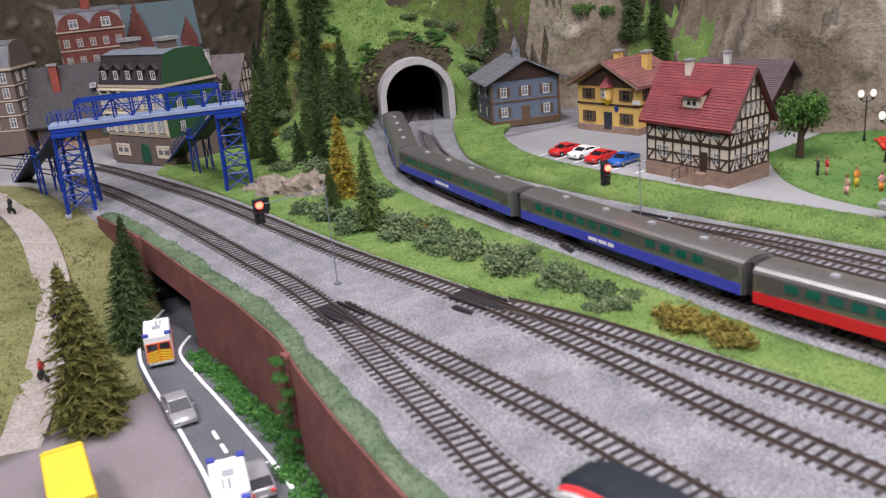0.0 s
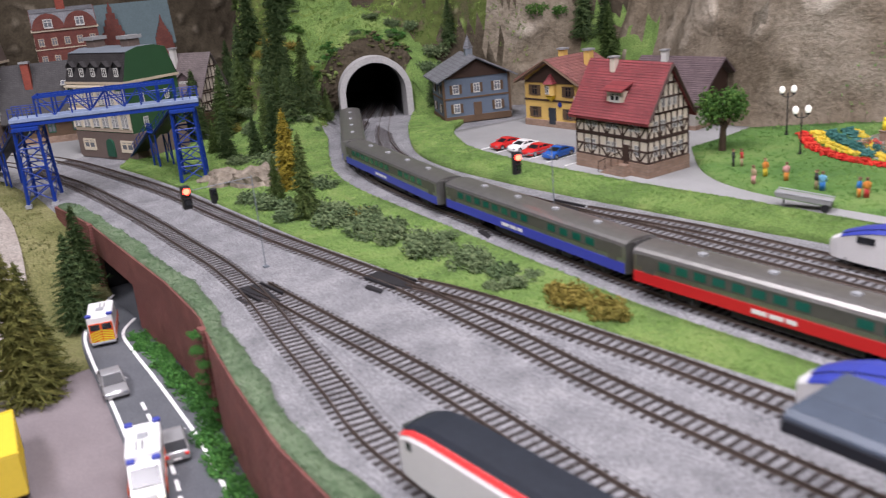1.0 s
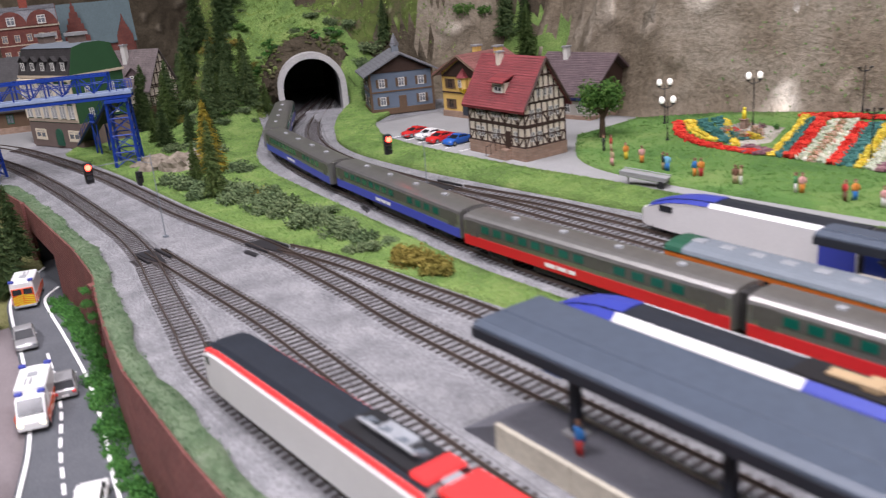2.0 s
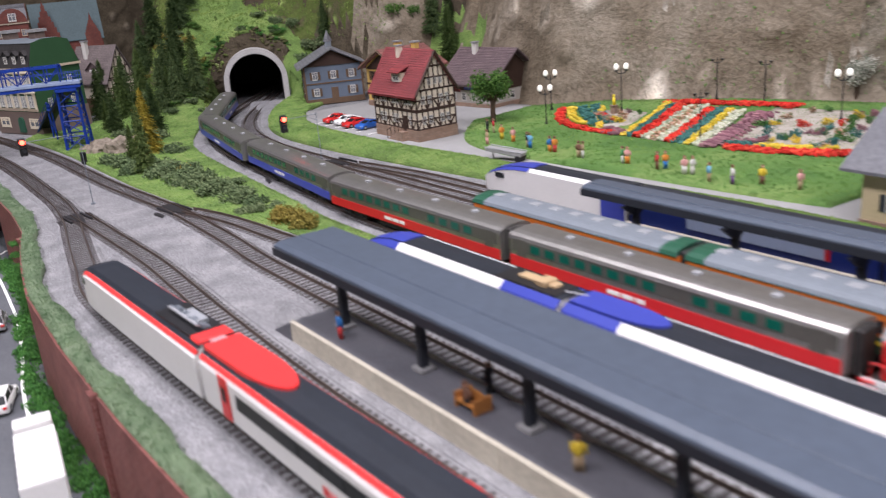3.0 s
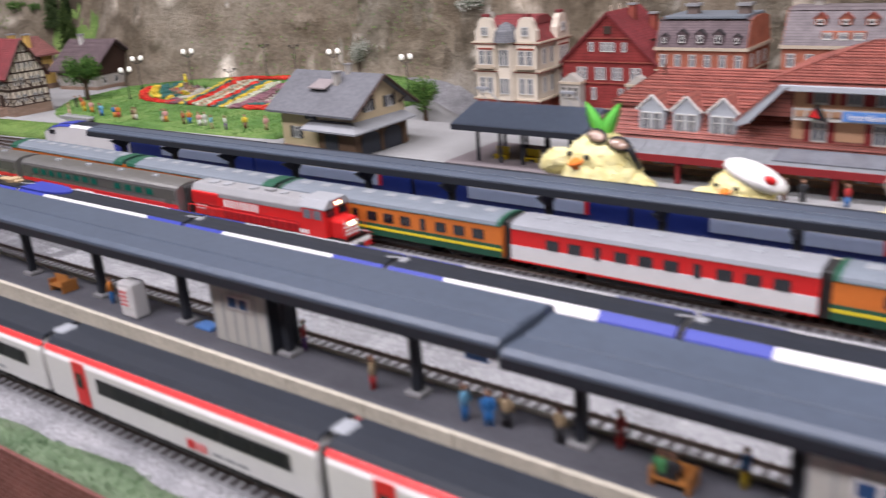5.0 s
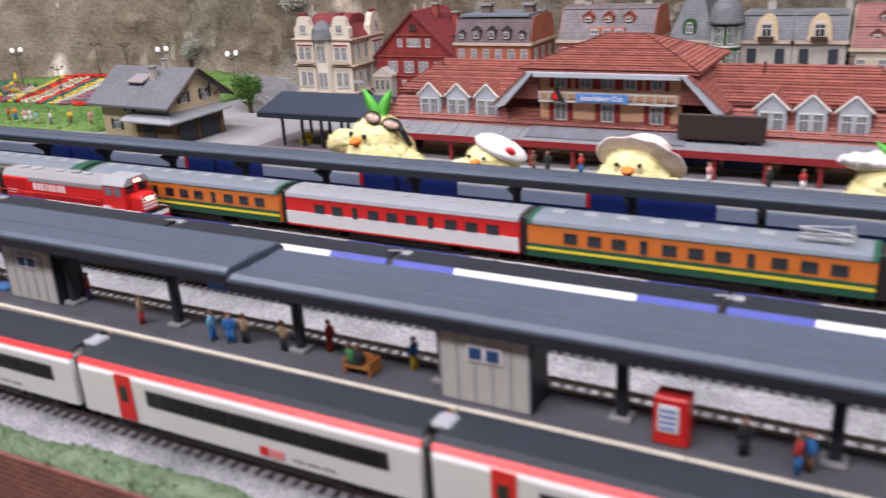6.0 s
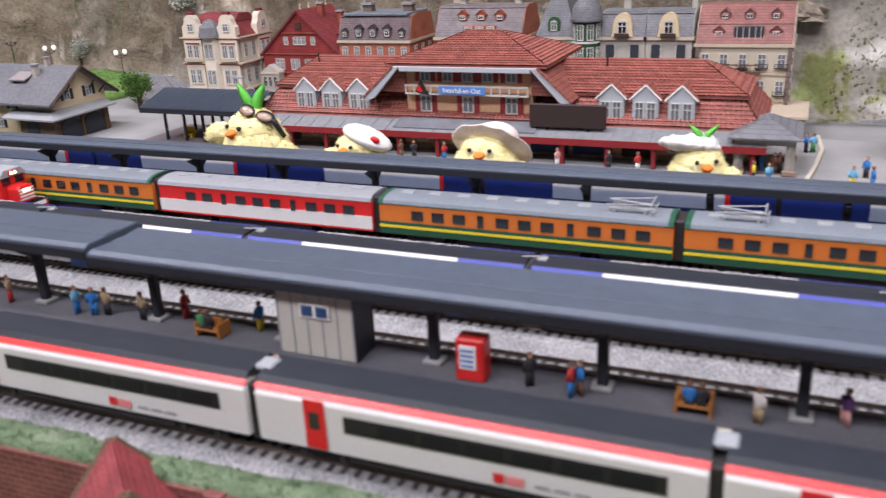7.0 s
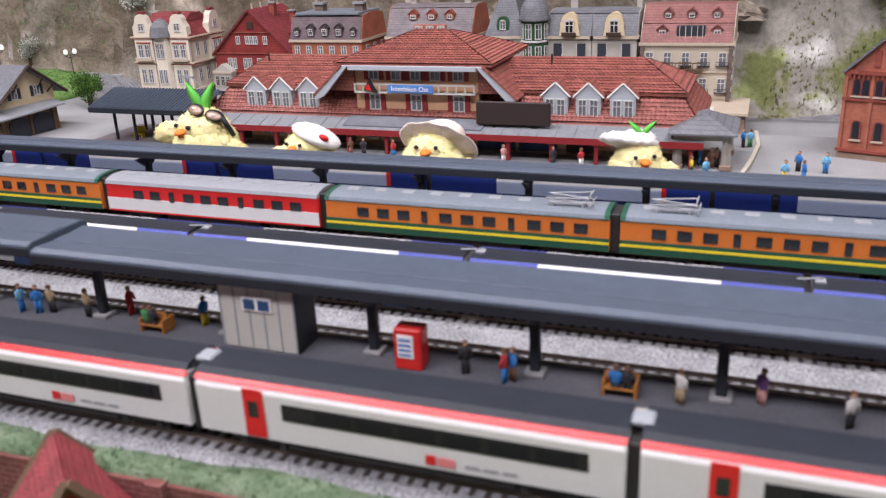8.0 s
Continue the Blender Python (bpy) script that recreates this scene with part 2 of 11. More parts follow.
class Geo:
    """Collects faces; every solid is added with its own thickness."""

    def __init__(self):
        self.v, self.f = [], []

    def add(self, verts, faces):
        k = len(self.v)
        self.v.extend(tuple(p) for p in verts)
        self.f.extend(tuple(i + k for i in f) for f in faces)
        return self

    def box(self, x0, x1, y0, y1, z0, z1, m=None):
        p = [Vector(q) for q in ((x0, y0, z0), (x1, y0, z0), (x1, y1, z0), (x0, y1, z0), (x0, y0, z1), (x1, y0, z1), (x1, y1, z1), (x0, y1, z1))]
        if m:
            p = [m @ q for q in p]
        return self.add(p, ((3, 2, 1, 0), (4, 5, 6, 7), (0, 1, 5, 4), (1, 2, 6, 5), (2, 3, 7, 6), (3, 0, 4, 7)))

    def prism(self, poly, a, b, axis="y", m=None):
        """Extrudes a closed outline between a and b along an axis; the outline lies in the other two."""
        put = {"x": lambda u, w, t: (t, u, w), "y": lambda u, w, t: (u, t, w), "z": lambda u, w, t: (u, w, t)}[axis]
        n = len(poly)
        p = [Vector(put(u, w, a)) for u, w in poly] + [Vector(put(u, w, b)) for u, w in poly]
        if m:
            p = [m @ q for q in p]
        return self.add(p, [tuple(range(n)), tuple(range(2 * n - 1, n - 1, -1))] + [(i, i + n, (i + 1) % n + n, (i + 1) % n) for i in range(n)])

    def rod(self, p0, p1, r0, r1=None, n=6):
        p0, p1 = Vector(p0), Vector(p1)
        r1 = r0 if r1 is None else r1
        d = (p1 - p0).normalized()
        a = d.orthogonal().normalized()
        b = d.cross(a)
        ring = [(math.cos(2 * math.pi * (i + 0.5) / n), math.sin(2 * math.pi * (i + 0.5) / n)) for i in range(n)]
        p = [p0 + (a * c + b * s) * r0 for c, s in ring] + [p1 + (a * c + b * s) * r1 for c, s in ring]
        return self.add(p, [tuple(range(n - 1, -1, -1)), tuple(range(n, 2 * n))] + [(i, (i + 1) % n, (i + 1) % n + n, i + n) for i in range(n)])

    def ball(self, c, r, n=10, k=6, m=None):
        rx, ry, rz = r if isinstance(r, tuple) else (r, r, r)
        p, f = [], []
        for j in range(1, k):
            t = math.pi * j / k
            for i in range(n):
                a = 2 * math.pi * i / n
                p.append(Vector((rx * math.sin(t) * math.cos(a), ry * math.sin(t) * math.sin(a), rz * math.cos(t))))
        p += [Vector((0, 0, rz)), Vector((0, 0, -rz))]
        top, low = len(p) - 2, len(p) - 1
        for j in range(k - 2):
            for i in range(n):
                f.append((j * n + i, (j + 1) * n + i, (j + 1) * n + (i + 1) % n, j * n + (i + 1) % n))
        for i in range(n):
            f.append((top, i, (i + 1) % n))
            f.append((low, (k - 2) * n + (i + 1) % n, (k - 2) * n + i))
        return self.add([Vector(c) + ((m @ q) if m else q) for q in p], f)

    def rings(self, rows, close=True, caps=True):
        """A skin through rows of points, all of one length."""
        n = len(rows[0])
        f = []
        for j in range(len(rows) - 1):
            for i in range(n if close else n - 1):
                f.append((j * n + i, j * n + (i + 1) % n, (j + 1) * n + (i + 1) % n, (j + 1) * n + i))
        if caps:
            f += [tuple(range(n - 1, -1, -1)), tuple(range((len(rows) - 1) * n, len(rows) * n))]
        return self.add([p for r in rows for p in r], f)

    def lattice(self, xs, zs, y0, y1):
        """A grid frame in one piece: bars where an even step of xs or zs lies, openings between them."""
        nx, nz = len(xs), len(zs)
        v = [(x, y, z) for y in (y0, y1) for z in zs for x in xs]
        bar = lambda i, j: not (0 <= i < nx - 1 and 0 <= j < nz - 1) or i % 2 == 0 or j % 2 == 0
        there = lambda i, j: 0 <= i < nx - 1 and 0 <= j < nz - 1 and bar(i, j)
        f, o = [], nx * nz
        for j in range(-1, nz):
            for i in range(-1, nx):
                a = j * nx + i
                if there(i, j):
                    f += [(a, a + 1, a + nx + 1, a + nx), (o + a, o + a + nx, o + a + nx + 1, o + a + 1)]
                if 0 <= j < nz - 1 and there(i, j) != there(i + 1, j):
                    b = a + 1
                    f.append((b, b + nx, o + b + nx, o + b))
                if 0 <= i < nx - 1 and there(i, j) != there(i, j + 1):
                    b = a + nx
                    f.append((b, b + 1, o + b + 1, o + b))
        return self.add(v, f)

    def mesh(self, name, material=None, smooth=False, bevel=0.0):
        me = bpy.data.meshes.new(name)
        me.from_pydata(self.v, [], self.f)
        bm = bmesh.new()
        bm.from_mesh(me)
        if bevel:
            bmesh.ops.remove_doubles(bm, verts=bm.verts, dist=1e-6)
            edges = [e for e in bm.edges if len(e.link_faces) == 2 and e.calc_face_angle(0) > 0.6]
            bmesh.ops.bevel(bm, geom=edges, offset=bevel, segments=1, affect="EDGES", profile=0.5, clamp_overlap=True)
        bmesh.ops.recalc_face_normals(bm, faces=bm.faces)
        bm.to_mesh(me)
        bm.free()
        if smooth:
            me.shade_smooth()
        if material:
            me.materials.append(material if not isinstance(material, str) else MAT[material])
        return me


def thing(name, label, category, m=None, group="", kind=""):
    ob = new(name)
    ob.empty_display_size = 0.01
    ob.matrix_world = m or Matrix()
    return tagged(ob, label, category, group, kind)


def part(name, geo, material, parent, label="", m=None, smooth=False, bevel=0.0):
    """One mesh object under a thing or under a part."""
    me = geo if isinstance(geo, bpy.types.Mesh) else geo.mesh(name, material, smooth, bevel)
    ob = new(name, me)
    ob.parent = parent
    if m:
        ob.matrix_local = m
    if label:
        tagged(ob, label)
    return ob


def single(name, geo, material, label, category, m=None, group="", kind="", smooth=False, bevel=0.0):
    """A thing that is one mesh."""
    me = geo if isinstance(geo, bpy.types.Mesh) else geo.mesh(name, material, smooth, bevel)
    ob = new(name, me)
    ob.matrix_world = m or Matrix()
    return tagged(ob, label, category, group, kind)


def lerp_table(table, u):
    for (a, x), (b, y) in zip(table, table[1:]):
        if u <= b:
            k = max(0.0, min(1.0, (u - a) / (b - a)))
            return x + (y - x) * k
    return table[-1][1]


def smooth01(a, b, u):
    k = max(0.0, min(1.0, (u - a) / (b - a)))
    return k * k * (3 - 2 * k)


# ---- the lie of the land ----
G = -0.036        # track bed
PLAZA = -0.030    # town square
ROAD = -0.122     # sunken road
WALL = [(-1.8, 0.236), (-0.9, 0.226), (-0.5, 0.216), (-0.3, 0.211), (-0.1, 0.202), (0.05, 0.198), (0.2, 0.199), (0.35, 0.206), (0.45, 0.221),
        (0.53, 0.236), (0.59, 0.250), (0.7, 0.259), (0.84, 0.262), (0.99, 0.266), (1.12, 0.258), (1.5, 0.23)]
# foot of the plaster mountains, from the town round to the station's end
FOOT = [(-1.9, 1.62), (-1.35, 1.38), (-1.2, 1.30), (-0.9, 1.30), (-0.3, 1.32), (0.0, 1.27), (0.3, 1.20), (0.5, 1.145), (0.62, 1.09), (0.78, 1.095), (0.9, 1.135), (1.05, 1.13), (1.15, 1.06), (1.27, 1.0), (1.45, 0.95), (1.6, 0.93), (1.8, 0.96), (2.3, 1.12)]


def wall_x(y):
    return lerp_table(WALL, y)


def land(x, y):
    """Height of the upper land."""
    z = G
    # bank up from the tracks to the square
    bank = lerp_table(((-2, 0.745), (0.1, 0.742), (0.35, 0.725), (0.6, 0.705), (0.8, 0.70), (1.0, 0.74), (1.2, 0.80), (1.6, 0.9)), y)
    z += (PLAZA - G) * smooth01(bank, bank + 0.03, x)
    # the street behind the station lies lower
    z -= 0.0385 * smooth01(0.985, 1.13, x) * smooth01(-0.02, -0.14, y)
    # tunnel hill
    d = math.hypot((x - 0.98) / 0.27, (y - 1.46) / 0.26)
    hill = 0.19 * max(0.0, 1 - d * d)
    face = (x - 0.86) * 0.62 + (y - 1.29) * 0.78
    hill *= smooth01(-0.005, 0.03, face)
    # wooded slope left of the tunnel
    wood = 0.26 * smooth01(0.0, 0.55, (y - 1.22) * 0.75 + (x - 0.62) * 0.55) * smooth01(0.0, 0.11, x - 0.555 - 0.433 * (y - 1.3))
    lat, dep = (x - 0.864) * 0.9135 - (y - 1.288) * 0.4067, (x - 0.864) * 0.4067 + (y - 1.288) * 0.9135
    wood *= max(1 - smooth01(-0.14, -0.07, lat), smooth01(0.03, 0.10, dep))
    # lawn tilts up behind the flower bed
    lawn = 0.018 * smooth01(0.95, 1.22, x) * smooth01(-0.1, 0.05, y) * (1 - smooth01(0.5, 0.75, y))
    foot = lerp_table(FOOT, y)
    rise = max(0.0, x - foot)
    cliff = min(1.15, rise * (2.2 + 0.7 * math.sin(y * 5.0)))
    if rise > 0:
        k = min(1.0, rise / 0.08)
        w = noise.noise(Vector((x * 3, y * 3, 5.0)))
        cliff += k * (0.090 * noise.fractal(Vector((x * 4, y * 4, 0.3)), 0.9, 2.2, 6) + 0.070 * noise.ridged_multi_fractal(Vector((x * 9 + w, y * 7 + 2 * x, 1.7)), 0.75, 2.1, 5, 1.0, 2.0) - 0.03)
        cliff += k * 0.012 * noise.ridged_multi_fractal(Vector((x * 17 + 3 * w, y * 9 - 6 * x, 8.1)), 0.7, 2.2, 3, 1.0, 2.0)
        cliff += k * 0.022 * noise.ridged_multi_fractal(Vector((x * 26, y * 20 + 9 * x + w, 4.7)), 0.8, 2.1, 3, 1.0, 2.0)
    # dark rock wall behind the old town
    if y > 2.12:
        back = min(0.8, (y - 2.12) * 3.6) * (0.4 + 0.6 * smooth01(0.30, 0.62, x))
        cliff = max(cliff, back + 0.05 * noise.fractal(Vector((x * 6, y * 6, 7.3)), 0.9, 2.2, 5) * min(1.0, back / 0.1))
    h = max(hill, wood)
    if h > 0.002:
        h += (0.016 * noise.fractal(Vector((x * 14, y * 14, 2.0)), 0.9, 2.0, 4) + 0.012 * noise.ridged_multi_fractal(Vector((x * 16, y * 16, 3.0)), 0.8, 2.1, 3, 1.0, 2.0)) * min(1.0, h / 0.04) * (0.35 if hill > wood else 1.0)
    return z + max(h, cliff) + lawn


def low_land(x, y):
    """Height of the sunken land in front of the brick wall."""
    side = ROAD + (G - ROAD) * smooth01(0.78, 1.22, y + 0.25 * (0.2 - x))
    road_mid = lerp_table(((-2, 0.12), (0.3, 0.14), (0.55, 0.182), (0.65, 0.192), (0.78, 0.215), (0.9, 0.245)), y)
    near = 1 - smooth01(0.045, 0.10, abs(x - road_mid))
    near *= 1 - smooth01(0.94, 1.04, y)
    if y < 0.7:
        near = max(near, smooth01(0.78, 0.66, y) if x > -0.4 else near)
    z = side + (ROAD - side) * near
    return z + 0.004 * noise.fractal(Vector((x * 20, y * 20, 0)), 1.0, 2.0, 3) * (1 - near)


def height(x, y):
    return land(x, y) if x >= wall_x(y) else low_land(x, y)

# ---- ground: one sheet, stepped along the brick wall ----


def build_ground():
    geo_v, faces, mats = [], [], []
    ys = [-2.0 + 0.009 * j for j in range(479)]
    low = [i / 34.0 for i in range(35)]
    up = [i / 195.0 for i in range(196)]
    n = len(low) + len(up)
    for y in ys:
        w = wall_x(y)
        for s in low:
            x = -0.9 + (w - 0.0015 + 0.9) * s
            geo_v.append((x, y, low_land(x, y)))
        for s in up:
            x = w + (1.78 - w) * s
            geo_v.append((x, y, land(x, y) - (0.004 if s == 0 else 0)))
    for j in range(len(ys) - 1):
        y = ys[j]
        for i in range(n - 1):
            if i == len(low) - 1 and 0.80 < y < 1.0:
                continue  # mouth of the underpass
            a = j * n + i
            quad = [geo_v[q] for q in (a, a + 1, a + n + 1, a + n)]
            lat = [abs((p[0] - 0.864) * 0.9135 - (p[1] - 1.288) * 0.4067) for p in quad]
            dep = [(p[0] - 0.864) * 0.4067 + (p[1] - 1.288) * 0.9135 for p in quad]
            if min(lat) < 0.056 and -0.02 < max(dep) and min(dep) < 0.42 and max(p[2] for p in quad) > G + 0.006 and min(p[2] for p in quad) < 0.083:
                continue  # mouth of the railway tunnel
            faces.append((a, a + 1, a + n + 1, a + n))
            x, z = geo_v[a][0], geo_v[a][2]
            m = 0
            if i < len(low) - 1:
                m = 1
            else:
                foot = lerp_table(FOOT, y)
                if x > foot - 0.015:
                    f = noise.fractal(Vector((x * 7, y * 7, z * 7)), 0.9, 2.0, 5)
                    m = ((7 if f + 0.35 * (0.02 - y) > 0.27 else 2) if y > -1.12 else 4) if y < 1.20 and not (y > 0.92 and f > 0.18) else (5 if f > 0.05 else 3)
                    if 0.55 < y < 1.16 and f + 0.25 * noise.noise(Vector((x * 3, y * 5, 2.2))) > (0.02 if 0.88 < y < 1.12 and z < 0.11 else 0.90):
                        m = 6
                elif 0.368 < x < 0.52 and y < -0.18 + 0.12 * noise.noise(Vector((x * 30, y * 30, 1.0))):
                    # ground beyond the near platform, with stronger light painted into its gravel
                    m = 8
                elif y > 2.08:
                    m = 5
                elif y > 1.2 and x > 0.5 and land(x, y) > G + 0.012:
                    dome = math.hypot((x - 0.98) / 0.27, (y - 1.46) / 0.26) < 0.97 and (x - 0.864) * 0.9135 - (y - 1.288) * 0.4067 > -0.15
                    m = 6 if dome else 5 if noise.noise(Vector((x * 9, y * 9, 6.0))) > 0.28 else 3
                elif land(x, y) > PLAZA + 0.03 and y > 0.9:
                    m = 3
            mats.append(m)
    me = bpy.data.meshes.new("ground")
    me.from_pydata(geo_v, [], faces)
    for k in ("ballast", "meadow", "rock", "mossy", "pale_slope", "brown_rock", "grass", "rock_white", "fresh_gravel"):
        me.materials.append(MAT[k])
    me.polygons.foreach_set("material_index", mats)
    me.shade_smooth()
    ob = new("ground", me)
    return tagged(ob, "pale gravel yard rising to sculpted plaster rock faces", "ground", kind="structure")


build_ground()


OUTLINE = {}


def spread(name, outline, material, lift, label, category="ground", step=0.02, fn=None, kind="structure", skirt=0.003):
    """A sheet with a smooth outline laid over the land, with a turned-down rim."""
    OUTLINE[name] = outline
    bm = bmesh.new()
    vs = [bm.verts.new((x, y, 0)) for x, y in outline]
    bm.faces.new(vs)
    xs, ys = [p[0] for p in outline], [p[1] for p in outline]
    for axis, lo, hi in ((0, min(xs), max(xs)), (1, min(ys), max(ys))):
        u = lo + step
        while u < hi:
            co, no = [0, 0, 0], [0, 0, 0]
            co[axis], no[axis] = u, 1
            bmesh.ops.bisect_plane(bm, geom=bm.verts[:] + bm.edges[:] + bm.faces[:], plane_co=co, plane_no=no)
            u += step
    rim = [e for e in bm.edges if len(e.link_faces) == 1]
    ext = bmesh.ops.extrude_edge_only(bm, edges=rim)
    down = {v for v in ext["geom"] if isinstance(v, bmesh.types.BMVert)}
    f = fn or height
    for v in bm.verts:
        v.co.z = f(v.co.x, v.co.y) + (lift if v not in down else lift - skirt - 0.004)
    bmesh.ops.recalc_face_normals(bm, faces=bm.faces)
    me = bpy.data.meshes.new(name)
    bm.to_mesh(me)
    bm.free()
    me.materials.append(MAT[material])
    me.shade_smooth()
    return tagged(new(name, me), label, category, kind=kind)


def curve_pts(pts, k=6):
    """Catmull-Rom points through pts."""
    out = []
    q = [pts[0]] + list(pts) + [pts[-1]]
    for a, b, c, d in zip(q, q[1:], q[2:], q[3:]):
        for i in range(k):
            t = i / k
            out.append(tuple(0.5 * (2 * b[j] + (c[j] - a[j]) * t + (2 * a[j] - 5 * b[j] + 4 * c[j] - d[j]) * t * t + (3 * b[j] - a[j] - 3 * c[j] + d[j]) * t ** 3) for j in range(2)))
    out.append(tuple(pts[-1]))
    return out


square_edge = [(0.83, 1.02), (0.785, 0.93), (0.762, 0.80), (0.757, 0.68), (0.755, 0.56), (0.765, 0.42), (0.770, 0.27), (0.782, 0.14), (0.79, 0.0), (0.785, -0.2), (0.782, -0.6), (0.782, -1.95)]
spread("pavement", curve_pts(square_edge) + [(1.26, -1.95), (1.26, -1.2), (1.22, -0.9), (1.22, -0.3), (1.15, 0.0), (1.11, 0.45), (1.07, 0.58), (1.075, 0.78), (1.05, 0.92), (0.98, 1.0)], "asphalt", 0.004, "grey asphalt town square and station forecourt", "pavement", 0.03)
bank_low = [(0.93, 1.255), (0.86, 1.17), (0.795, 1.08), (0.735, 0.97), (0.705, 0.85), (0.70, 0.7), (0.708, 0.55), (0.72, 0.40), (0.735, 0.25), (0.75, 0.1), (0.762, -0.05), (0.77, -0.2)]
spread("grass_bank", curve_pts(bank_low) + [(0.787, -0.2)] + curve_pts([(p[0] + 0.004, p[1]) for p in square_edge[9:3:-1]] + [(0.758, 0.75), (0.77, 0.87), (0.80, 0.95), (0.85, 1.03), (0.93, 1.10), (0.97, 1.2)]), "grass", 0.007, "bright green grass bank between tracks and square", "grass", 0.016)
spread("lawn", curve_pts([(0.93, 0.62), (0.84, 0.53), (0.805, 0.44), (0.803, 0.3), (0.81, 0.15), (0.818, 0.02), (0.825, -0.045)]) + [(0.99, -0.06), (1.18, -0.05), (1.23, 0.1), (1.185, 0.3), (1.11, 0.50), (1.055, 0.62)], "lawn", 0.008, "green park lawn round the flower bed", "lawn", 0.03)
spread("grass_wedge", curve_pts([(0.50, -0.02), (0.485, 0.06), (0.474, 0.18), (0.462, 0.30), (0.446, 0.42), (0.43, 0.52), (0.415, 0.64), (0.413, 0.76), (0.412, 0.92), (0.412, 1.04), (0.405, 1.2), (0.395, 1.32)]) + [(0.46, 1.42), (0.60, 1.40), (0.70, 1.36), (0.745, 1.30)] + curve_pts([(0.71, 1.2), (0.645, 1.08), (0.592, 0.97), (0.562, 0.86), (0.546, 0.72), (0.532, 0.58), (0.52, 0.45), (0.508, 0.33), (0.508, 0.15), (0.506, 0.0)]), "grass", 0.004, "grassy wedge with shrubs between the lines", "grass", 0.02)
spread("street", [(0.25, 1.40), (0.34, 1.47), (0.40, 1.50), (0.44, 1.42), (0.46, 1.8), (0.2, 2.1), (-0.2, 2.1), (-0.2, 1.75), (0.1, 1.66)], "asphalt", 0.004, "grey street in front of the old town", "street", 0.04)
road_left = [(0.258, 0.955), (0.222, 0.915), (0.197, 0.852), (0.186, 0.79), (0.176, 0.70), (0.169, 0.64), (0.158, 0.56), (0.135, 0.45), (0.10, 0.33), (0.085, 0.2), (0.08, 0.0), (0.08, -0.4)]
road_right = [(0.262, 0.86), (0.238, 0.825), (0.231, 0.76), (0.2275, 0.70), (0.222, 0.62), (0.215, 0.54), (0.20, 0.44), (0.18, 0.33), (0.17, 0.2), (0.168, 0.0), (0.168, -0.4)]
spread("road", curve_pts(road_left) + [(wall_x(y) - 0.004, y) for y in (-0.4, -0.2, 0.0, 0.2, 0.33, 0.44, 0.54, 0.62, 0.70, 0.76, 0.825)] + [(0.262, 0.86)], "road", 0.004, "dark two-lane model road with painted edge lines", "road", 0.03)
spread("yard", [(-0.35, 0.66), (-0.05, 0.72), (0.06, 0.735), (0.12, 0.76), (0.182, 0.765)] + curve_pts([(0.179, 0.70), (0.172, 0.64), (0.161, 0.56), (0.137, 0.45), (0.095, 0.33), (0.08, 0.2), (0.075, 0.0), (0.075, -0.4)]) + [(-0.4, -0.4)], "yard", 0.003, "mauve-grey paved yard beside the road", "yard", 0.04)


def ribbon(name, pts, width, material, lift, label, fn=height, kind="structure", category="line", thick=0.0008):
    g = Geo()
    rows = []
    for i, p in enumerate(pts):
        a, b = pts[max(0, i - 1)], pts[min(len(pts) - 1, i + 1)]
        d = Vector((b[0] - a[0], b[1] - a[1], 0)).normalized()
        s = Vector((-d.y, d.x, 0)) * width / 2
        z = fn(p[0], p[1]) + lift
        c = Vector((p[0], p[1], z))
        rows.append([c + s, c - s, c - s - Vector((0, 0, thick)), c + s - Vector((0, 0, thick))])
    g.rings(rows)
    return single(name, g, material, label, category, kind=kind)


ribbon("edge_line", [(x + 0.004, y) for x, y in curve_pts(road_left)], 0.0032, "white_line", 0.0052, "white painted road edge line")
ribbon("edge_line", [(x - 0.004, y) for x, y in curve_pts(road_right)], 0.0032, "white_line", 0.0052, "white painted road edge line")
mid = [(0.200, 0.67), (0.194, 0.62), (0.188, 0.57), (0.176, 0.50), (0.155, 0.41), (0.132, 0.27), (0.125, 0.1), (0.124, -0.2)]
mid = curve_pts(mid, 8)
acc, last = 0.0, mid[0]
for a, b in zip(mid, mid[1:]):
    seg = math.hypot(b[0] - a[0], b[1] - a[1])
    u = 0.0
    while u < seg:
        if acc > 0.027:
            p = (a[0] + (b[0] - a[0]) * u / seg, a[1] + (b[1] - a[1]) * u / seg)
            d = ((b[0] - a[0]) / seg, (b[1] - a[1]) / seg)
            ribbon("lane_dash", [p, (p[0] + d[0] * 0.016, p[1] + d[1] * 0.016)], 0.003, "white_line", 0.0052, "white painted lane dash")
            acc = 0.0
        u += 0.002
        acc += 0.002
ribbon("footpath", curve_pts([(0.06, 0.735), (0.085, 0.80), (0.115, 0.87), (0.150, 0.96), (0.170, 1.06), (0.178, 1.16), (0.176, 1.28), (0.17, 1.40), (0.15, 1.55)]), 0.038, "path", 0.0035, "sandy footpath winding up the meadow", thick=0.006)

# ---- brick retaining wall with the underpass ----


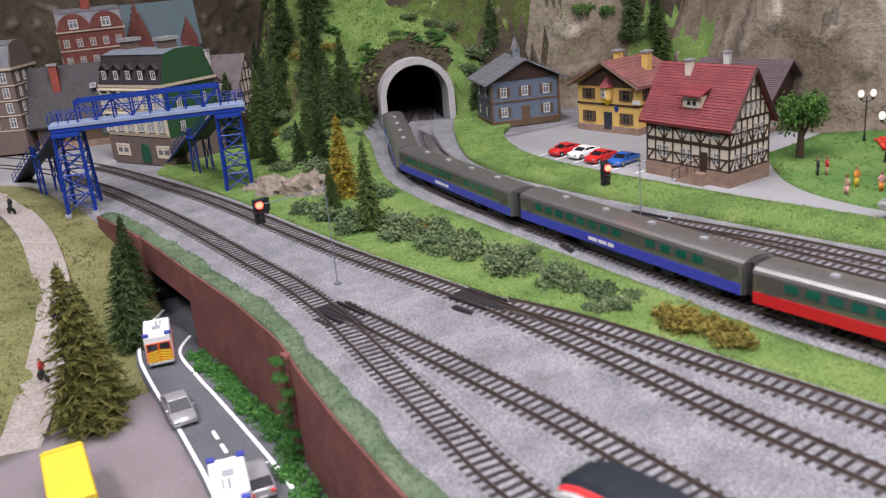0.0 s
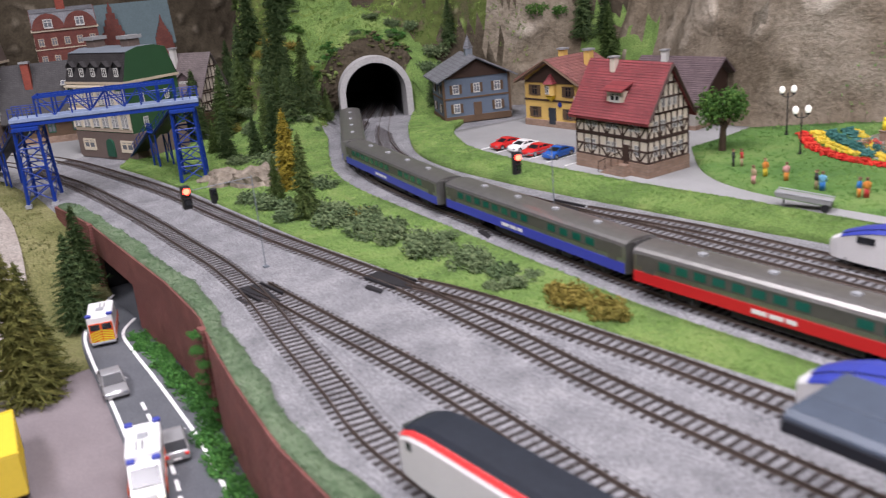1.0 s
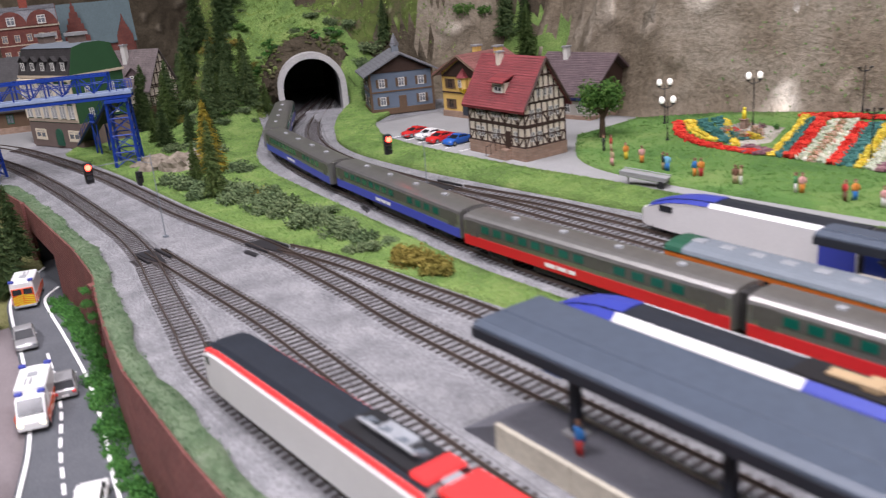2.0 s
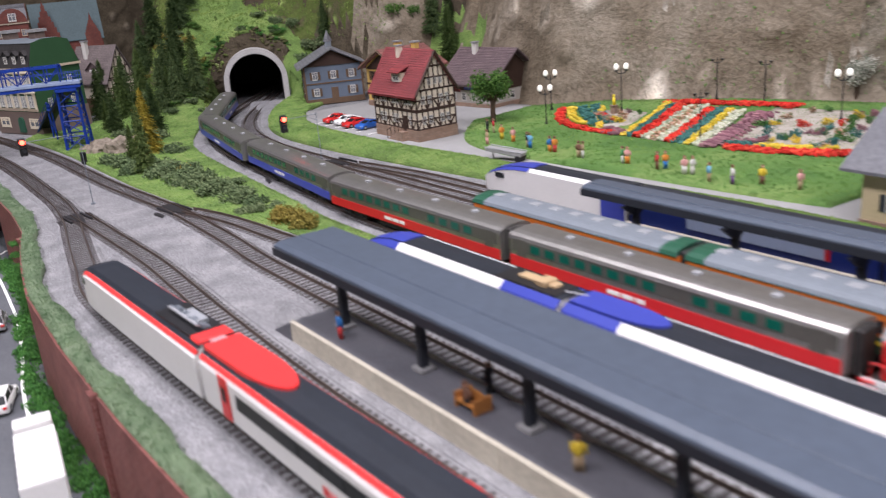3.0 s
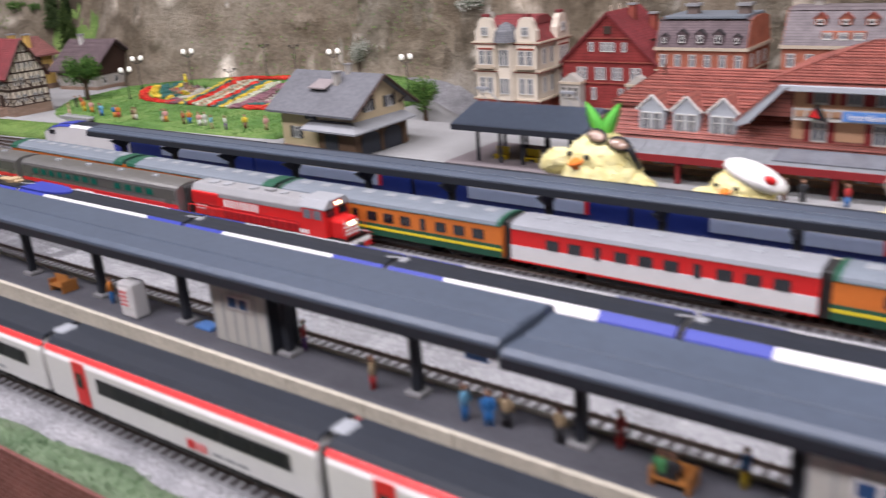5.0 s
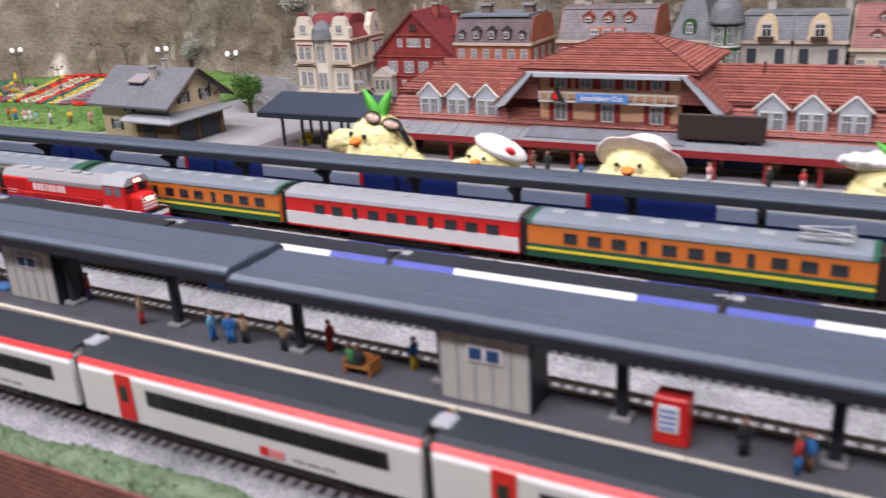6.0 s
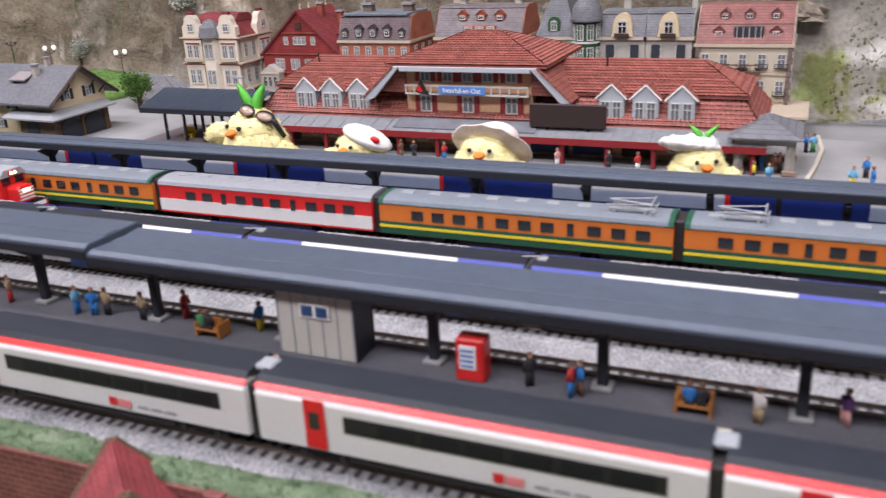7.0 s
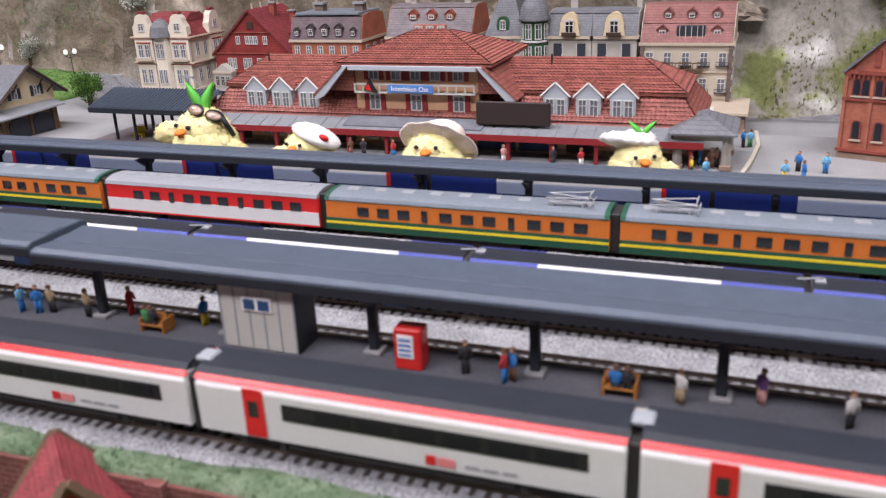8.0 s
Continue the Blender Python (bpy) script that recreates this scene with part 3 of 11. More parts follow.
def build_wall():
    root = thing("retaining_wall", "dark red brick retaining wall with an underpass mouth", "wall", kind="structure")
    g = Geo()
    ys = [1.13 - 0.02 * i for i in range(150)]
    top = lambda y: G + 0.004
    def run(y0, y1, z0, z1):
        k = max(2, int((y0 - y1) / 0.02))
        rows = []
        for i in range(k + 1):
            y = y0 + (y1 - y0) * i / k
            x = wall_x(y)
            za = z0 if not callable(z0) else z0(y)
            rows.append([(x, y, za), (x - 0.006, y, za), (x - 0.006, y, z1), (x, y, z1)])
        g.rings(rows)
    run(1.13, 0.985, lambda y: max(-0.14, height(wall_x(y) - 0.02, y) - 0.02), G + 0.004)
    run(0.985, 0.83, -0.068, G + 0.004)
    run(0.83, -1.9, -0.14, G + 0.004)
    part("masonry", g, "wall_brick", root)
    for y in (0.985, 0.56, 0.1, -0.4, -0.9):
        x = wall_x(y)
        part("pier", Geo().box(x - 0.010, x - 0.004, y - 0.005, y + 0.005, -0.13, G + 0.0055), "wall_brick", root)
    # black lining behind the underpass mouth: its inner shade put into the colour
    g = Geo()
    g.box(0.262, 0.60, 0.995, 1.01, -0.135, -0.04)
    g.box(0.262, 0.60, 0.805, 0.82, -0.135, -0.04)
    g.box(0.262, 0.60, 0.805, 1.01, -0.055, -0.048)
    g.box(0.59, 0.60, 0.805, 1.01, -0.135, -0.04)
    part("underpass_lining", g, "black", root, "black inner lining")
    g = Geo()
    g.box(0.255, 0.60, 0.80, 1.01, -0.13, -0.1185)
    part("underpass_floor", g, "road", root)


build_wall()

# ---- tracks ----
TRACKS = {
    "A": [(0.272, -1.9), (0.272, -1.2), (0.271, -0.9), (0.269, -0.6), (0.264, -0.3), (0.258, -0.1), (0.252, 0.08), (0.248, 0.2), (0.249, 0.31), (0.263, 0.39), (0.277, 0.47), (0.289, 0.535), (0.301, 0.60), (0.311, 0.695), (0.314, 0.79), (0.317, 0.99), (0.312, 1.19), (0.30, 1.33), (0.27, 1.52), (0.20, 1.70)],
    "B": [(0.308, -1.9), (0.307, -0.9), (0.303, -0.3), (0.302, 0.0), (0.307, 0.15), (0.313, 0.26), (0.317, 0.34), (0.317, 0.41), (0.316, 0.48), (0.315, 0.56), (0.314, 0.62)],
    "C": [(0.392, -1.9), (0.392, -0.9), (0.392, 0.1), (0.393, 0.26), (0.399, 0.35), (0.402, 0.43), (0.404, 0.51), (0.402, 0.57), (0.397, 0.65), (0.391, 0.75), (0.389, 0.87), (0.387, 1.04), (0.375, 1.21), (0.352, 1.42), (0.315, 1.57), (0.25, 1.75)],
    "T": [(0.449, -1.9), (0.449, 0.1), (0.446, 0.22), (0.444, 0.27), (0.439, 0.33), (0.434, 0.405), (0.425, 0.467), (0.412, 0.52)],
    "D": [(0.537, -1.9), (0.537, 0.1), (0.536, 0.26), (0.540, 0.35), (0.549, 0.43), (0.560, 0.52), (0.567, 0.60), (0.577, 0.70), (0.590, 0.80), (0.615, 0.91), (0.655, 1.02), (0.715, 1.13), (0.79, 1.23), (0.86, 1.32), (0.93, 1.41), (1.0, 1.5)],
    "E": [(0.576, -1.9), (0.577, -0.9), (0.579, -0.3), (0.583, 0.1), (0.586, 0.29), (0.587, 0.36), (0.585, 0.44), (0.582, 0.505), (0.574, 0.57), (0.570, 0.62)],
    "F": [(0.652, 0.12), (0.653, 0.33), (0.654, 0.41), (0.654, 0.49), (0.655, 0.57), (0.656, 0.65), (0.658, 0.73), (0.664, 0.81), (0.682, 0.91), (0.715, 1.01), (0.765, 1.11), (0.83, 1.21), (0.90, 1.31), (0.97, 1.41)],
    "H": [(0.685, -1.9), (0.685, 0.1), (0.686, 0.25), (0.686, 0.35), (0.684, 0.42), (0.676, 0.49), (0.666, 0.56)],
}
RAIL_TOP = G + 0.0062


def track_samples(key, step=0.0078):
    knots = TRACKS[key][:1]
    for a, b in zip(TRACKS[key], TRACKS[key][1:]):
        n = max(1, int(math.hypot(b[0] - a[0], b[1] - a[1]) / 0.12))
        knots = knots + [(a[0] + (b[0] - a[0]) * i / n, a[1] + (b[1] - a[1]) * i / n) for i in range(1, n + 1)]
    pts = curve_pts(knots, 10)
    out, acc = [], 0.0
    for a, b in zip(pts, pts[1:]):
        seg = math.hypot(b[0] - a[0], b[1] - a[1])
        if seg < 1e-9:
            continue
        while acc <= seg:
            t = acc / seg
            out.append((a[0] + (b[0] - a[0]) * t, a[1] + (b[1] - a[1]) * t, math.atan2(b[1] - a[1], b[0] - a[0])))
            acc += step
        acc -= seg
    return out


SAMPLES = {k: track_samples(k) for k in TRACKS}
sleeper_geo = Geo().box(-0.00135, 0.00135, -0.0145, 0.0145, -0.002, 0.0034)
BED = {k: 0.0027 + 0.00004 * i for i, k in enumerate(TRACKS)}
sleeper_mesh = sleeper_geo.mesh("sleeper", "sleeper")


def build_track(key, label):
    root = thing("railway_track", label, "track", group="model railway tracks", kind="structure")
    pts = SAMPLES[key]
    bed = []
    for x, y, a in pts[::3]:
        n = Vector((-math.sin(a), math.cos(a), 0))
        c = Vector((x, y, G))
        bed.append([c - n * 0.024 - Vector((0, 0, 0.002)), c + n * 0.024 - Vector((0, 0, 0.002)), c + n * 0.0165 + Vector((0, 0, BED[key])), c - n * 0.0165 + Vector((0, 0, BED[key]))])
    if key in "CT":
        # southern stretch gets the gravel with stronger light painted in
        brighter = [r for r in bed if r[0].y < -0.18]
        part("ballast_bed", Geo().rings(brighter), "fresh_gravel", root, "fresh pale gravel bed")
        bed = bed[len(brighter) - 1:]
    part("ballast_bed", Geo().rings(bed), "ballast", root, "pale grey gravel bed")
    for side in (-1, 1):
        rows = []
        for x, y, a in pts:
            n = Vector((-math.sin(a), math.cos(a), 0)) * side
            c = Vector((x, y, 0)) + n * 0.00865
            rows.append([c + n * u + Vector((0, 0, G + z)) for u, z in ((-0.0007, 0.0034), (0.0007, 0.0034), (0.00025, 0.0040), (0.0004, 0.0062), (-0.0004, 0.0062), (-0.00025, 0.0040))])
        part("rail", Geo().rings(rows), "rail", root)
    n_single = 0
    rest = Geo()
    for x, y, a in pts[::1]:
        m = pose(x, y, G, 0, 0, math.degrees(a))
        if -0.05 < y < 1.3 and n_single < 220:
            part("sleeper", sleeper_mesh, None, root, m=m)
            n_single += 1
        else:
            rest.add([m @ Vector(v) for v in sleeper_geo.v], sleeper_geo.f)
    if rest.v:
        tagged(part("sleeper_rows", rest, "sleeper", root), kind="stuff")
    return root


for key in TRACKS:
    build_track(key, "brown-sleepered model railway track on pale gravel")


def point_plate(x, y, a, length):
    g = Geo()
    m = pose(x, y, G, 0, 0, a)
    g.prism([(-length / 2, -0.0025), (length * 0.15, -0.0075), (length / 2, -0.0075), (length / 2, 0.0075), (length * 0.15, 0.0075), (-length / 2, 0.0025)], 0.0022, 0.0044, "z", m)
    g.box(-length / 2 + 0.01, length / 2 - 0.004, -0.0125, -0.010, 0.003, 0.006, m)
    g.box(-length / 2 + 0.01, length / 2 - 0.004, 0.010, 0.0125, 0.003, 0.006, m)
    g.box(-0.012, 0.012, 0.017, 0.022, -0.001, 0.003, m)
    single("point_frog", g, "point_black", "black plastic crossing of a railway point", "track part", group="railway points", bevel=0.0004)


for x, y, a, ln in ((0.308, 0.60, 93, 0.055), (0.405, 0.535, 95, 0.06), (0.567, 0.575, 78, 0.06), (0.662, 0.58, 93, 0.06)):
    point_plate(x, y, a, ln)

# ---- platforms ----


def platform(name, x0, x1, y0, y1, label):
    root = thing(name, label, "platform", kind="structure")
    g = Geo().box(x0 + 0.0035, x1 - 0.0035, y1, y0, G - 0.002, G + 0.0155)
    part("deck", g, "platform", root, "dark asphalt deck")
    for xa, xb in ((x0, x0 + 0.0035), (x1 - 0.0035, x1)):
        y = y0
        while y > y1 + 0.01:
            e = max(y1, y - 0.06)
            part("kerb_stone", Geo().box(xa, xb, e + 0.0004, y, G - 0.002, G + 0.0163), "kerb", root, bevel=0.0005)
            y = e
    part("ramp", Geo().prism([(y0, G - 0.002), (y0 + 0.035, G - 0.002), (y0, G + 0.015)], x0, x1, "x"), "platform", root)
    return root


platform("platform_1", 0.332, 0.374, 0.085, -1.9, "island platform with pale kerb stones")
platform("platform_2", 0.616, 0.668, 0.06, -1.9, "far island platform under a long canopy")


def canopy(label, x0, x1, y0, y1, z0, z1, posts_x, posts, drop=0.0):
    """Flat long roof on single posts."""
    root = thing("platform_canopy", label, "canopy", group="platform canopies")
    mid = (x0 + x1) / 2
    prof = [(x0, z0), (x0, z0 + 0.0055), (x0 + 0.004, z0 + 0.0075), (mid - 0.006, z1), (mid + 0.006, z1), (x1 - 0.004, z0 + 0.0075), (x1, z0 + 0.0055), (x1, z0), (x1 - 0.004, z0 - 0.001), (x0 + 0.004, z0 - 0.001)]
    part("roof", Geo().prism(prof, y1, y0, "y"), "canopy", root, bevel=0.0006)
    g = Geo()
    part("roof_ridge", g.box(mid - 0.0062, mid + 0.0062, y1 + 0.001, y0 - 0.001, z1 - 0.001, z1 + 0.0006), "canopy", root, bevel=0.0003)
    part("fascia", Geo().box(x0 - 0.0012, x0, y1, y0, z0 - 0.002, z0 + 0.004).box(x1, x1 + 0.0012, y1, y0, z0 - 0.002, z0 + 0.004), "canopy_dark", root)
    for py in posts:
        p = part("post", Geo().box(posts_x - 0.0029, posts_x + 0.0029, py - 0.0029, py + 0.0029, G + 0.0155, z0), "canopy_dark", root, bevel=0.0007)
        part("post_foot", Geo().box(posts_x - 0.0058, posts_x + 0.0058, py - 0.0058, py + 0.0058, G + 0.0155, G + 0.0185), "grey", p, "pale concrete foot", bevel=0.0006)
        part("bracket", Geo().box(x0 + 0.008, x1 - 0.008, py - 0.0022, py + 0.0022, z0 - 0.006, z0 - 0.001).prism([(posts_x - 0.018, z0 - 0.004), (posts_x + 0.018, z0 - 0.004), (posts_x + 0.004, z0 - 0.014), (posts_x - 0.004, z0 - 0.014)], py - 0.0018, py + 0.0018, "y"), "canopy_dark", p)
    return root


canopy("slate-grey platform canopy on dark posts", 0.336, 0.390, 0.103, -0.722, 0.0290, 0.0365, 0.357, [0.045, -0.052, -0.152, -0.253, -0.353, -0.453, -0.553, -0.654])
canopy("slate-grey platform canopy on dark posts", 0.335, 0.388, -0.724, -1.9, 0.0258, 0.0322, 0.357, [-0.755, -0.855, -0.957, -1.056, -1.156, -1.256, -1.356])
canopy("long slate-grey canopy of the far platform", 0.619, 0.648, 0.070, -1.9, 0.0163, 0.0240, 0.634, [0.02 - 0.1 * i for i in range(15)])

# ---- buildings ----
WIN = {}
TILED = ("roof_red", "roof_rose", "roof_plum")


def window_meshes(w, h, frame, pane, kind):
    key = (round(w, 5), round(h, 5), frame, pane, kind)
    if key not in WIN:
        t, d = w * 0.10, 0.0011
        g = Geo()
        xs, zs = ([-w / 2, -w / 2 + t, w / 2 - t, w / 2], [-t * 0.6, t, h - t, h]) if kind == "plain" else ([-w / 2, -w / 2 + t, -t * 0.4, t * 0.4, w / 2 - t, w / 2], [-t * 0.6, t, h * 0.62, h * 0.62 + t * 0.7, h - t, h])
        g.lattice(xs, zs, -d, 0.0006)
        if kind == "arch":
            n = 7
            outer = [(w / 2 * math.cos(math.pi * i / n), h - t + w * 0.35 * math.sin(math.pi * i / n)) for i in range(n + 1)]
            g.prism(outer, -d, 0.0006, "y")
        f = g.mesh("window", frame)
        p = Geo().box(-w / 2 + t * 0.5, w / 2 - t * 0.5, -d * 0.35, 0.0004, t * 0.5, h - t * 0.5).mesh("pane", pane)
        s = Geo()
        s.lattice([-w * 0.2, -w * 0.16, w * 0.16, w * 0.2], [0, h * 0.06, h * 0.47, h * 0.53, h * 0.94, h], -0.0014, -0.0006)
        s.box(-w * 0.2, w * 0.2, -0.0010, 0.0004, 0, h)
        WIN[key] = (f, p, s)
    return WIN[key]


def add_window(parent, m, w, h, frame="trim_white", pane="glass", kind="cross", shutter=None):
    f, p, s = window_meshes(w, h, frame, pane, kind)
    ob = part("window", f, None, parent, m=m)
    part("pane", p, None, ob)
    if shutter:
        me = WIN.setdefault(("shutter", round(w, 5), round(h, 5), shutter), None)
        if me is None:
            me = s.mesh("shutter", shutter)
            WIN[("shutter", round(w, 5), round(h, 5), shutter)] = me
        for k in (-1, 1):
            part("shutter", me, None, ob, m=pose(k * w * 0.74, 0, 0))
    return ob


def wall_pose(face, u, z, w, d):
    """The pose of a piece set on a wall: u along it from its left end as one faces it, z up."""
    if face == "front":
        return pose(u, 0, z)
    if face == "right":
        return pose(w, u, z, 0, 0, 90)
    if face == "left":
        return pose(0, d - u, z, 0, 0, -90)
    return pose(w - u, d, z, 0, 0, 180)


def pantiles(root, a, b, c, d, size, material, lift=0.0004, label=""):
    """Rows of rounded tiles over a roof slope: eave from a to b, ridge from d to c."""
    a, b, c, d = (Vector(p) for p in (a, b, c, d))
    e = b - a
    length = e.length
    e.normalize()
    left, right = (d - a).dot(e), (b - c).dot(e)
    up = (d - a) - e * left
    n = e.cross(up).normalized()
    n = n if n.z > 0 else -n
    rows, cols = max(4, round(up.length / (size * 1.1))), max(4, round(length / size))
    us = [length * i / (cols * 4) for i in range(cols * 4 + 1)]
    wave = [size * 0.16 * abs(math.sin(math.pi * i / 4)) for i in range(cols * 4 + 1)]
    grid = []
    for j in range(rows):
        for s, h in ((j / rows, size * 0.20), ((j + 1) / rows, 0.0)):
            row = []
            for u, wv in zip(us, wave):
                k = min(s, u / left if left > 1e-6 else 1.0, (length - u) / right if right > 1e-6 else 1.0)
                row.append(a + e * u + up * k + n * (lift + wv + h))
            grid.append(row)
    m = len(us)
    f = [(j * m + i, j * m + i + 1, (j + 1) * m + i + 1, (j + 1) * m + i) for j in range(len(grid) - 1) for i in range(m - 1)]
    ob = part("roof_tiles", Geo().add([p for r in grid for p in r], f), material, root, label)
    return tagged(ob, kind="stuff")


def house(name, label, x, y, rz, w, d, hw, hr, ridge="x", wall="cream", roof="roof_red", base=None, base_h=0.0, over=0.006, z=None, hip=0.0, mansard=None, roof_t=0.0022):
    """A house: walls, plinth, pitched roof with thickness; returns its Empty. Front lies along local x."""
    z = PLAZA + 0.0045 if z is None else z
    root = thing(name, label, "house", pose(x, y, z, 0, 0, rz), group="model houses")
    g = Geo()
    if mansard:
        top, inset = hw + mansard[0], mansard[1]
        g.box(0, w, 0, d, 0, hw)
        part("wall", g, wall, root)
        ends = mansard[2] if len(mansard) > 2 else None
        q = Geo()
        a = [(-over, -over, hw), (w + over, -over, hw), (w + over, d + over, hw), (-over, d + over, hw)]
        ix = inset if not ends else 0.0
        ox = over if not ends else 0.0
        a = [(-ox, -over, hw), (w + ox, -over, hw), (w + ox, d + over, hw), (-ox, d + over, hw)]
        b = [(ix, inset, top), (w - ix, inset, top), (w - ix, d - inset, top), (ix, d - inset, top)]
        q.rings([a, b])
        part("roof", q, roof, root)
        q = Geo()
        a = [(ix - ox * 0.5, inset - 0.0015, top), (w - ix + ox * 0.5, inset - 0.0015, top), (w - ix + ox * 0.5, d - inset + 0.0015, top), (ix - ox * 0.5, d - inset + 0.0015, top)]
        k = 0.35 * d
        b = [(ix, k, top + hr), (w - ix, k, top + hr), (w - ix, d - k, top + hr), (ix, d - k, top + hr)]
        q.rings([a, b])
        part("upper_roof", q, mansard[3] if len(mansard) > 3 else roof, root)
        if ends:
            pr = [(0, hw), (d, hw), (d - inset, top), (d - k, top + hr * 0.95), (k, top + hr * 0.95), (inset, top)]
            for u in (-0.0012, w - 0.0008):
                part("gable_end", Geo().prism(pr, u, u + 0.002, "x"), ends, root)
        part("cornice", Geo().box(-0.003, w + 0.003, -0.003, d + 0.003, hw - 0.0035, hw + 0.0008), "trim_stone", root)
    else:
        if ridge == "x":
            outline = [(0, 0), (d, 0), (d, hw), (d / 2, hw + hr * (1 - hip)), (0, hw)] if not hip else [(0, 0), (d, 0), (d, hw), (0, hw)]
            g.prism(outline, 0, w, "x")
        else:
            outline = [(0, 0), (w, 0), (w, hw), (w / 2, hw + hr * (1 - hip)), (0, hw)] if not hip else [(0, 0), (w, 0), (w, hw), (0, hw)]
            g.prism(outline, 0, d, "y")
        part("wall", g, wall, root)
        half, length = (d / 2, w) if ridge == "x" else (w / 2, d)
        slope = hr / half
        lo = hw - over * slope
        t = roof_t
        if hip:
            cut = hip * half
            lows = [(-over, -over), (length + over, -over), (length + over, 2 * half + over), (-over, 2 * half + over)]
            r0 = [(u, v, lo) for u, v in lows]
            r1 = [(u, v, lo + t) for u, v in lows]
            rr = [(cut, half, hw + hr + t), (length - cut, half, hw + hr + t)]
            v = r0 + r1 + rr
            fcs = [(3, 2, 1, 0), (0, 1, 5, 4), (1, 2, 6, 5), (2, 3, 7, 6), (3, 0, 4, 7), (4, 5, 9, 8), (6, 7, 8, 9), (5, 6, 9), (7, 4, 8)]
            if ridge != "x":
                v = [(2 * half - b, a, c) for a, b, c in v]
            part("roof", Geo().add(v, fcs), roof, root)
        else:
            for k in (0, 1):
                a = (-over, lo) if k == 0 else (2 * half + over, lo)
                b = (half, hw + hr)
                pr = [a, b, (b[0], b[1] + t * 1.25), (a[0], a[1] + t * 1.25)]
                part("roof", Geo().prism(pr, -over, length + over, "x" if ridge == "x" else "y"), roof, root)
                if roof in TILED:
                    put = (lambda t, q: (t, q[0], q[1])) if ridge == "x" else (lambda t, q: (q[0], t, q[1]))
                    pantiles(root, put(-over, pr[3]), put(length + over, pr[3]), put(length + over, pr[2]), put(-over, pr[2]), 0.0032, roof)
    if base:
        part("plinth", Geo().box(-0.0016, w + 0.0016, -0.0016, d + 0.0016, -0.003, base_h), base, root, bevel=0.0004)
    return root


def rows_of_windows(root, face, w, d, us, zs, ww, wh, **kw):
    for zz in zs:
        for u in us:
            add_window(root, wall_pose(face, u, zz, w, d), ww, wh, **kw)


def chimney(root, x, y, z0, z1, s, material="cream"):
    c = part("chimney", Geo().box(x - s / 2, x + s / 2, y - s / 2, y + s / 2, z0, z1), material, root, bevel=0.0004)
    part("chimney_cap", Geo().box(x - s * 0.65, x + s * 0.65, y - s * 0.65, y + s * 0.65, z1, z1 + s * 0.25), "grey", c)


def dormer(root, m, w, h, wall, roof, depth=0.02, kind="gable", frame="trim_white"):
    """A roof window with its own little roof; m stands at the middle of its foot, facing -y."""
    hr = w * 0.42
    body = part("dormer", Geo().prism([(-w / 2, 0), (w / 2, 0), (w / 2, h), (0, h + hr) if kind == "gable" else (w / 2, h), (-w / 2, h)] if kind == "gable" else [(-w / 2, 0), (w / 2, 0), (w / 2, h), (-w / 2, h)], 0, depth, "y"), wall, root, m=m)
    g = Geo()
    o = w * 0.12
    if kind == "gable":
        for k in (-1, 1):
            g.prism([(k * (w / 2 + o), h - o * 0.8), (0, h + hr), (0, h + hr + 0.0014), (k * (w / 2 + o), h - o * 0.8 + 0.0014)], -o, depth, "y")
    else:
        g.add([(-w / 2 - o, -o * 2, h), (w / 2 + o, -o * 2, h), (w / 2 + o, depth, h + hr), (-w / 2 - o, depth, h + hr), (-w / 2 - o, -o * 2, h + 0.0015), (w / 2 + o, -o * 2, h + 0.0015), (w / 2 + o, depth, h + hr + 0.0015), (-w / 2 - o, depth, h + hr + 0.0015)],
              ((3, 2, 1, 0), (4, 5, 6, 7), (0, 1, 5, 4), (1, 2, 6, 5), (2, 3, 7, 6), (3, 0, 4, 7)))
    part("dormer_roof", g, roof, body)
    f, p, s = window_meshes(w * 0.62, h * 0.75, frame, "glass", "cross")
    ob = part("dormer_window", f, None, body, m=pose(0, -0.0001, h * 0.12))
    ob["label"] = "small dormer window"
    ob2 = new("pane", p)
    ob2.parent = body
    ob2.matrix_local = pose(0, -0.0001, h * 0.12)
    return body


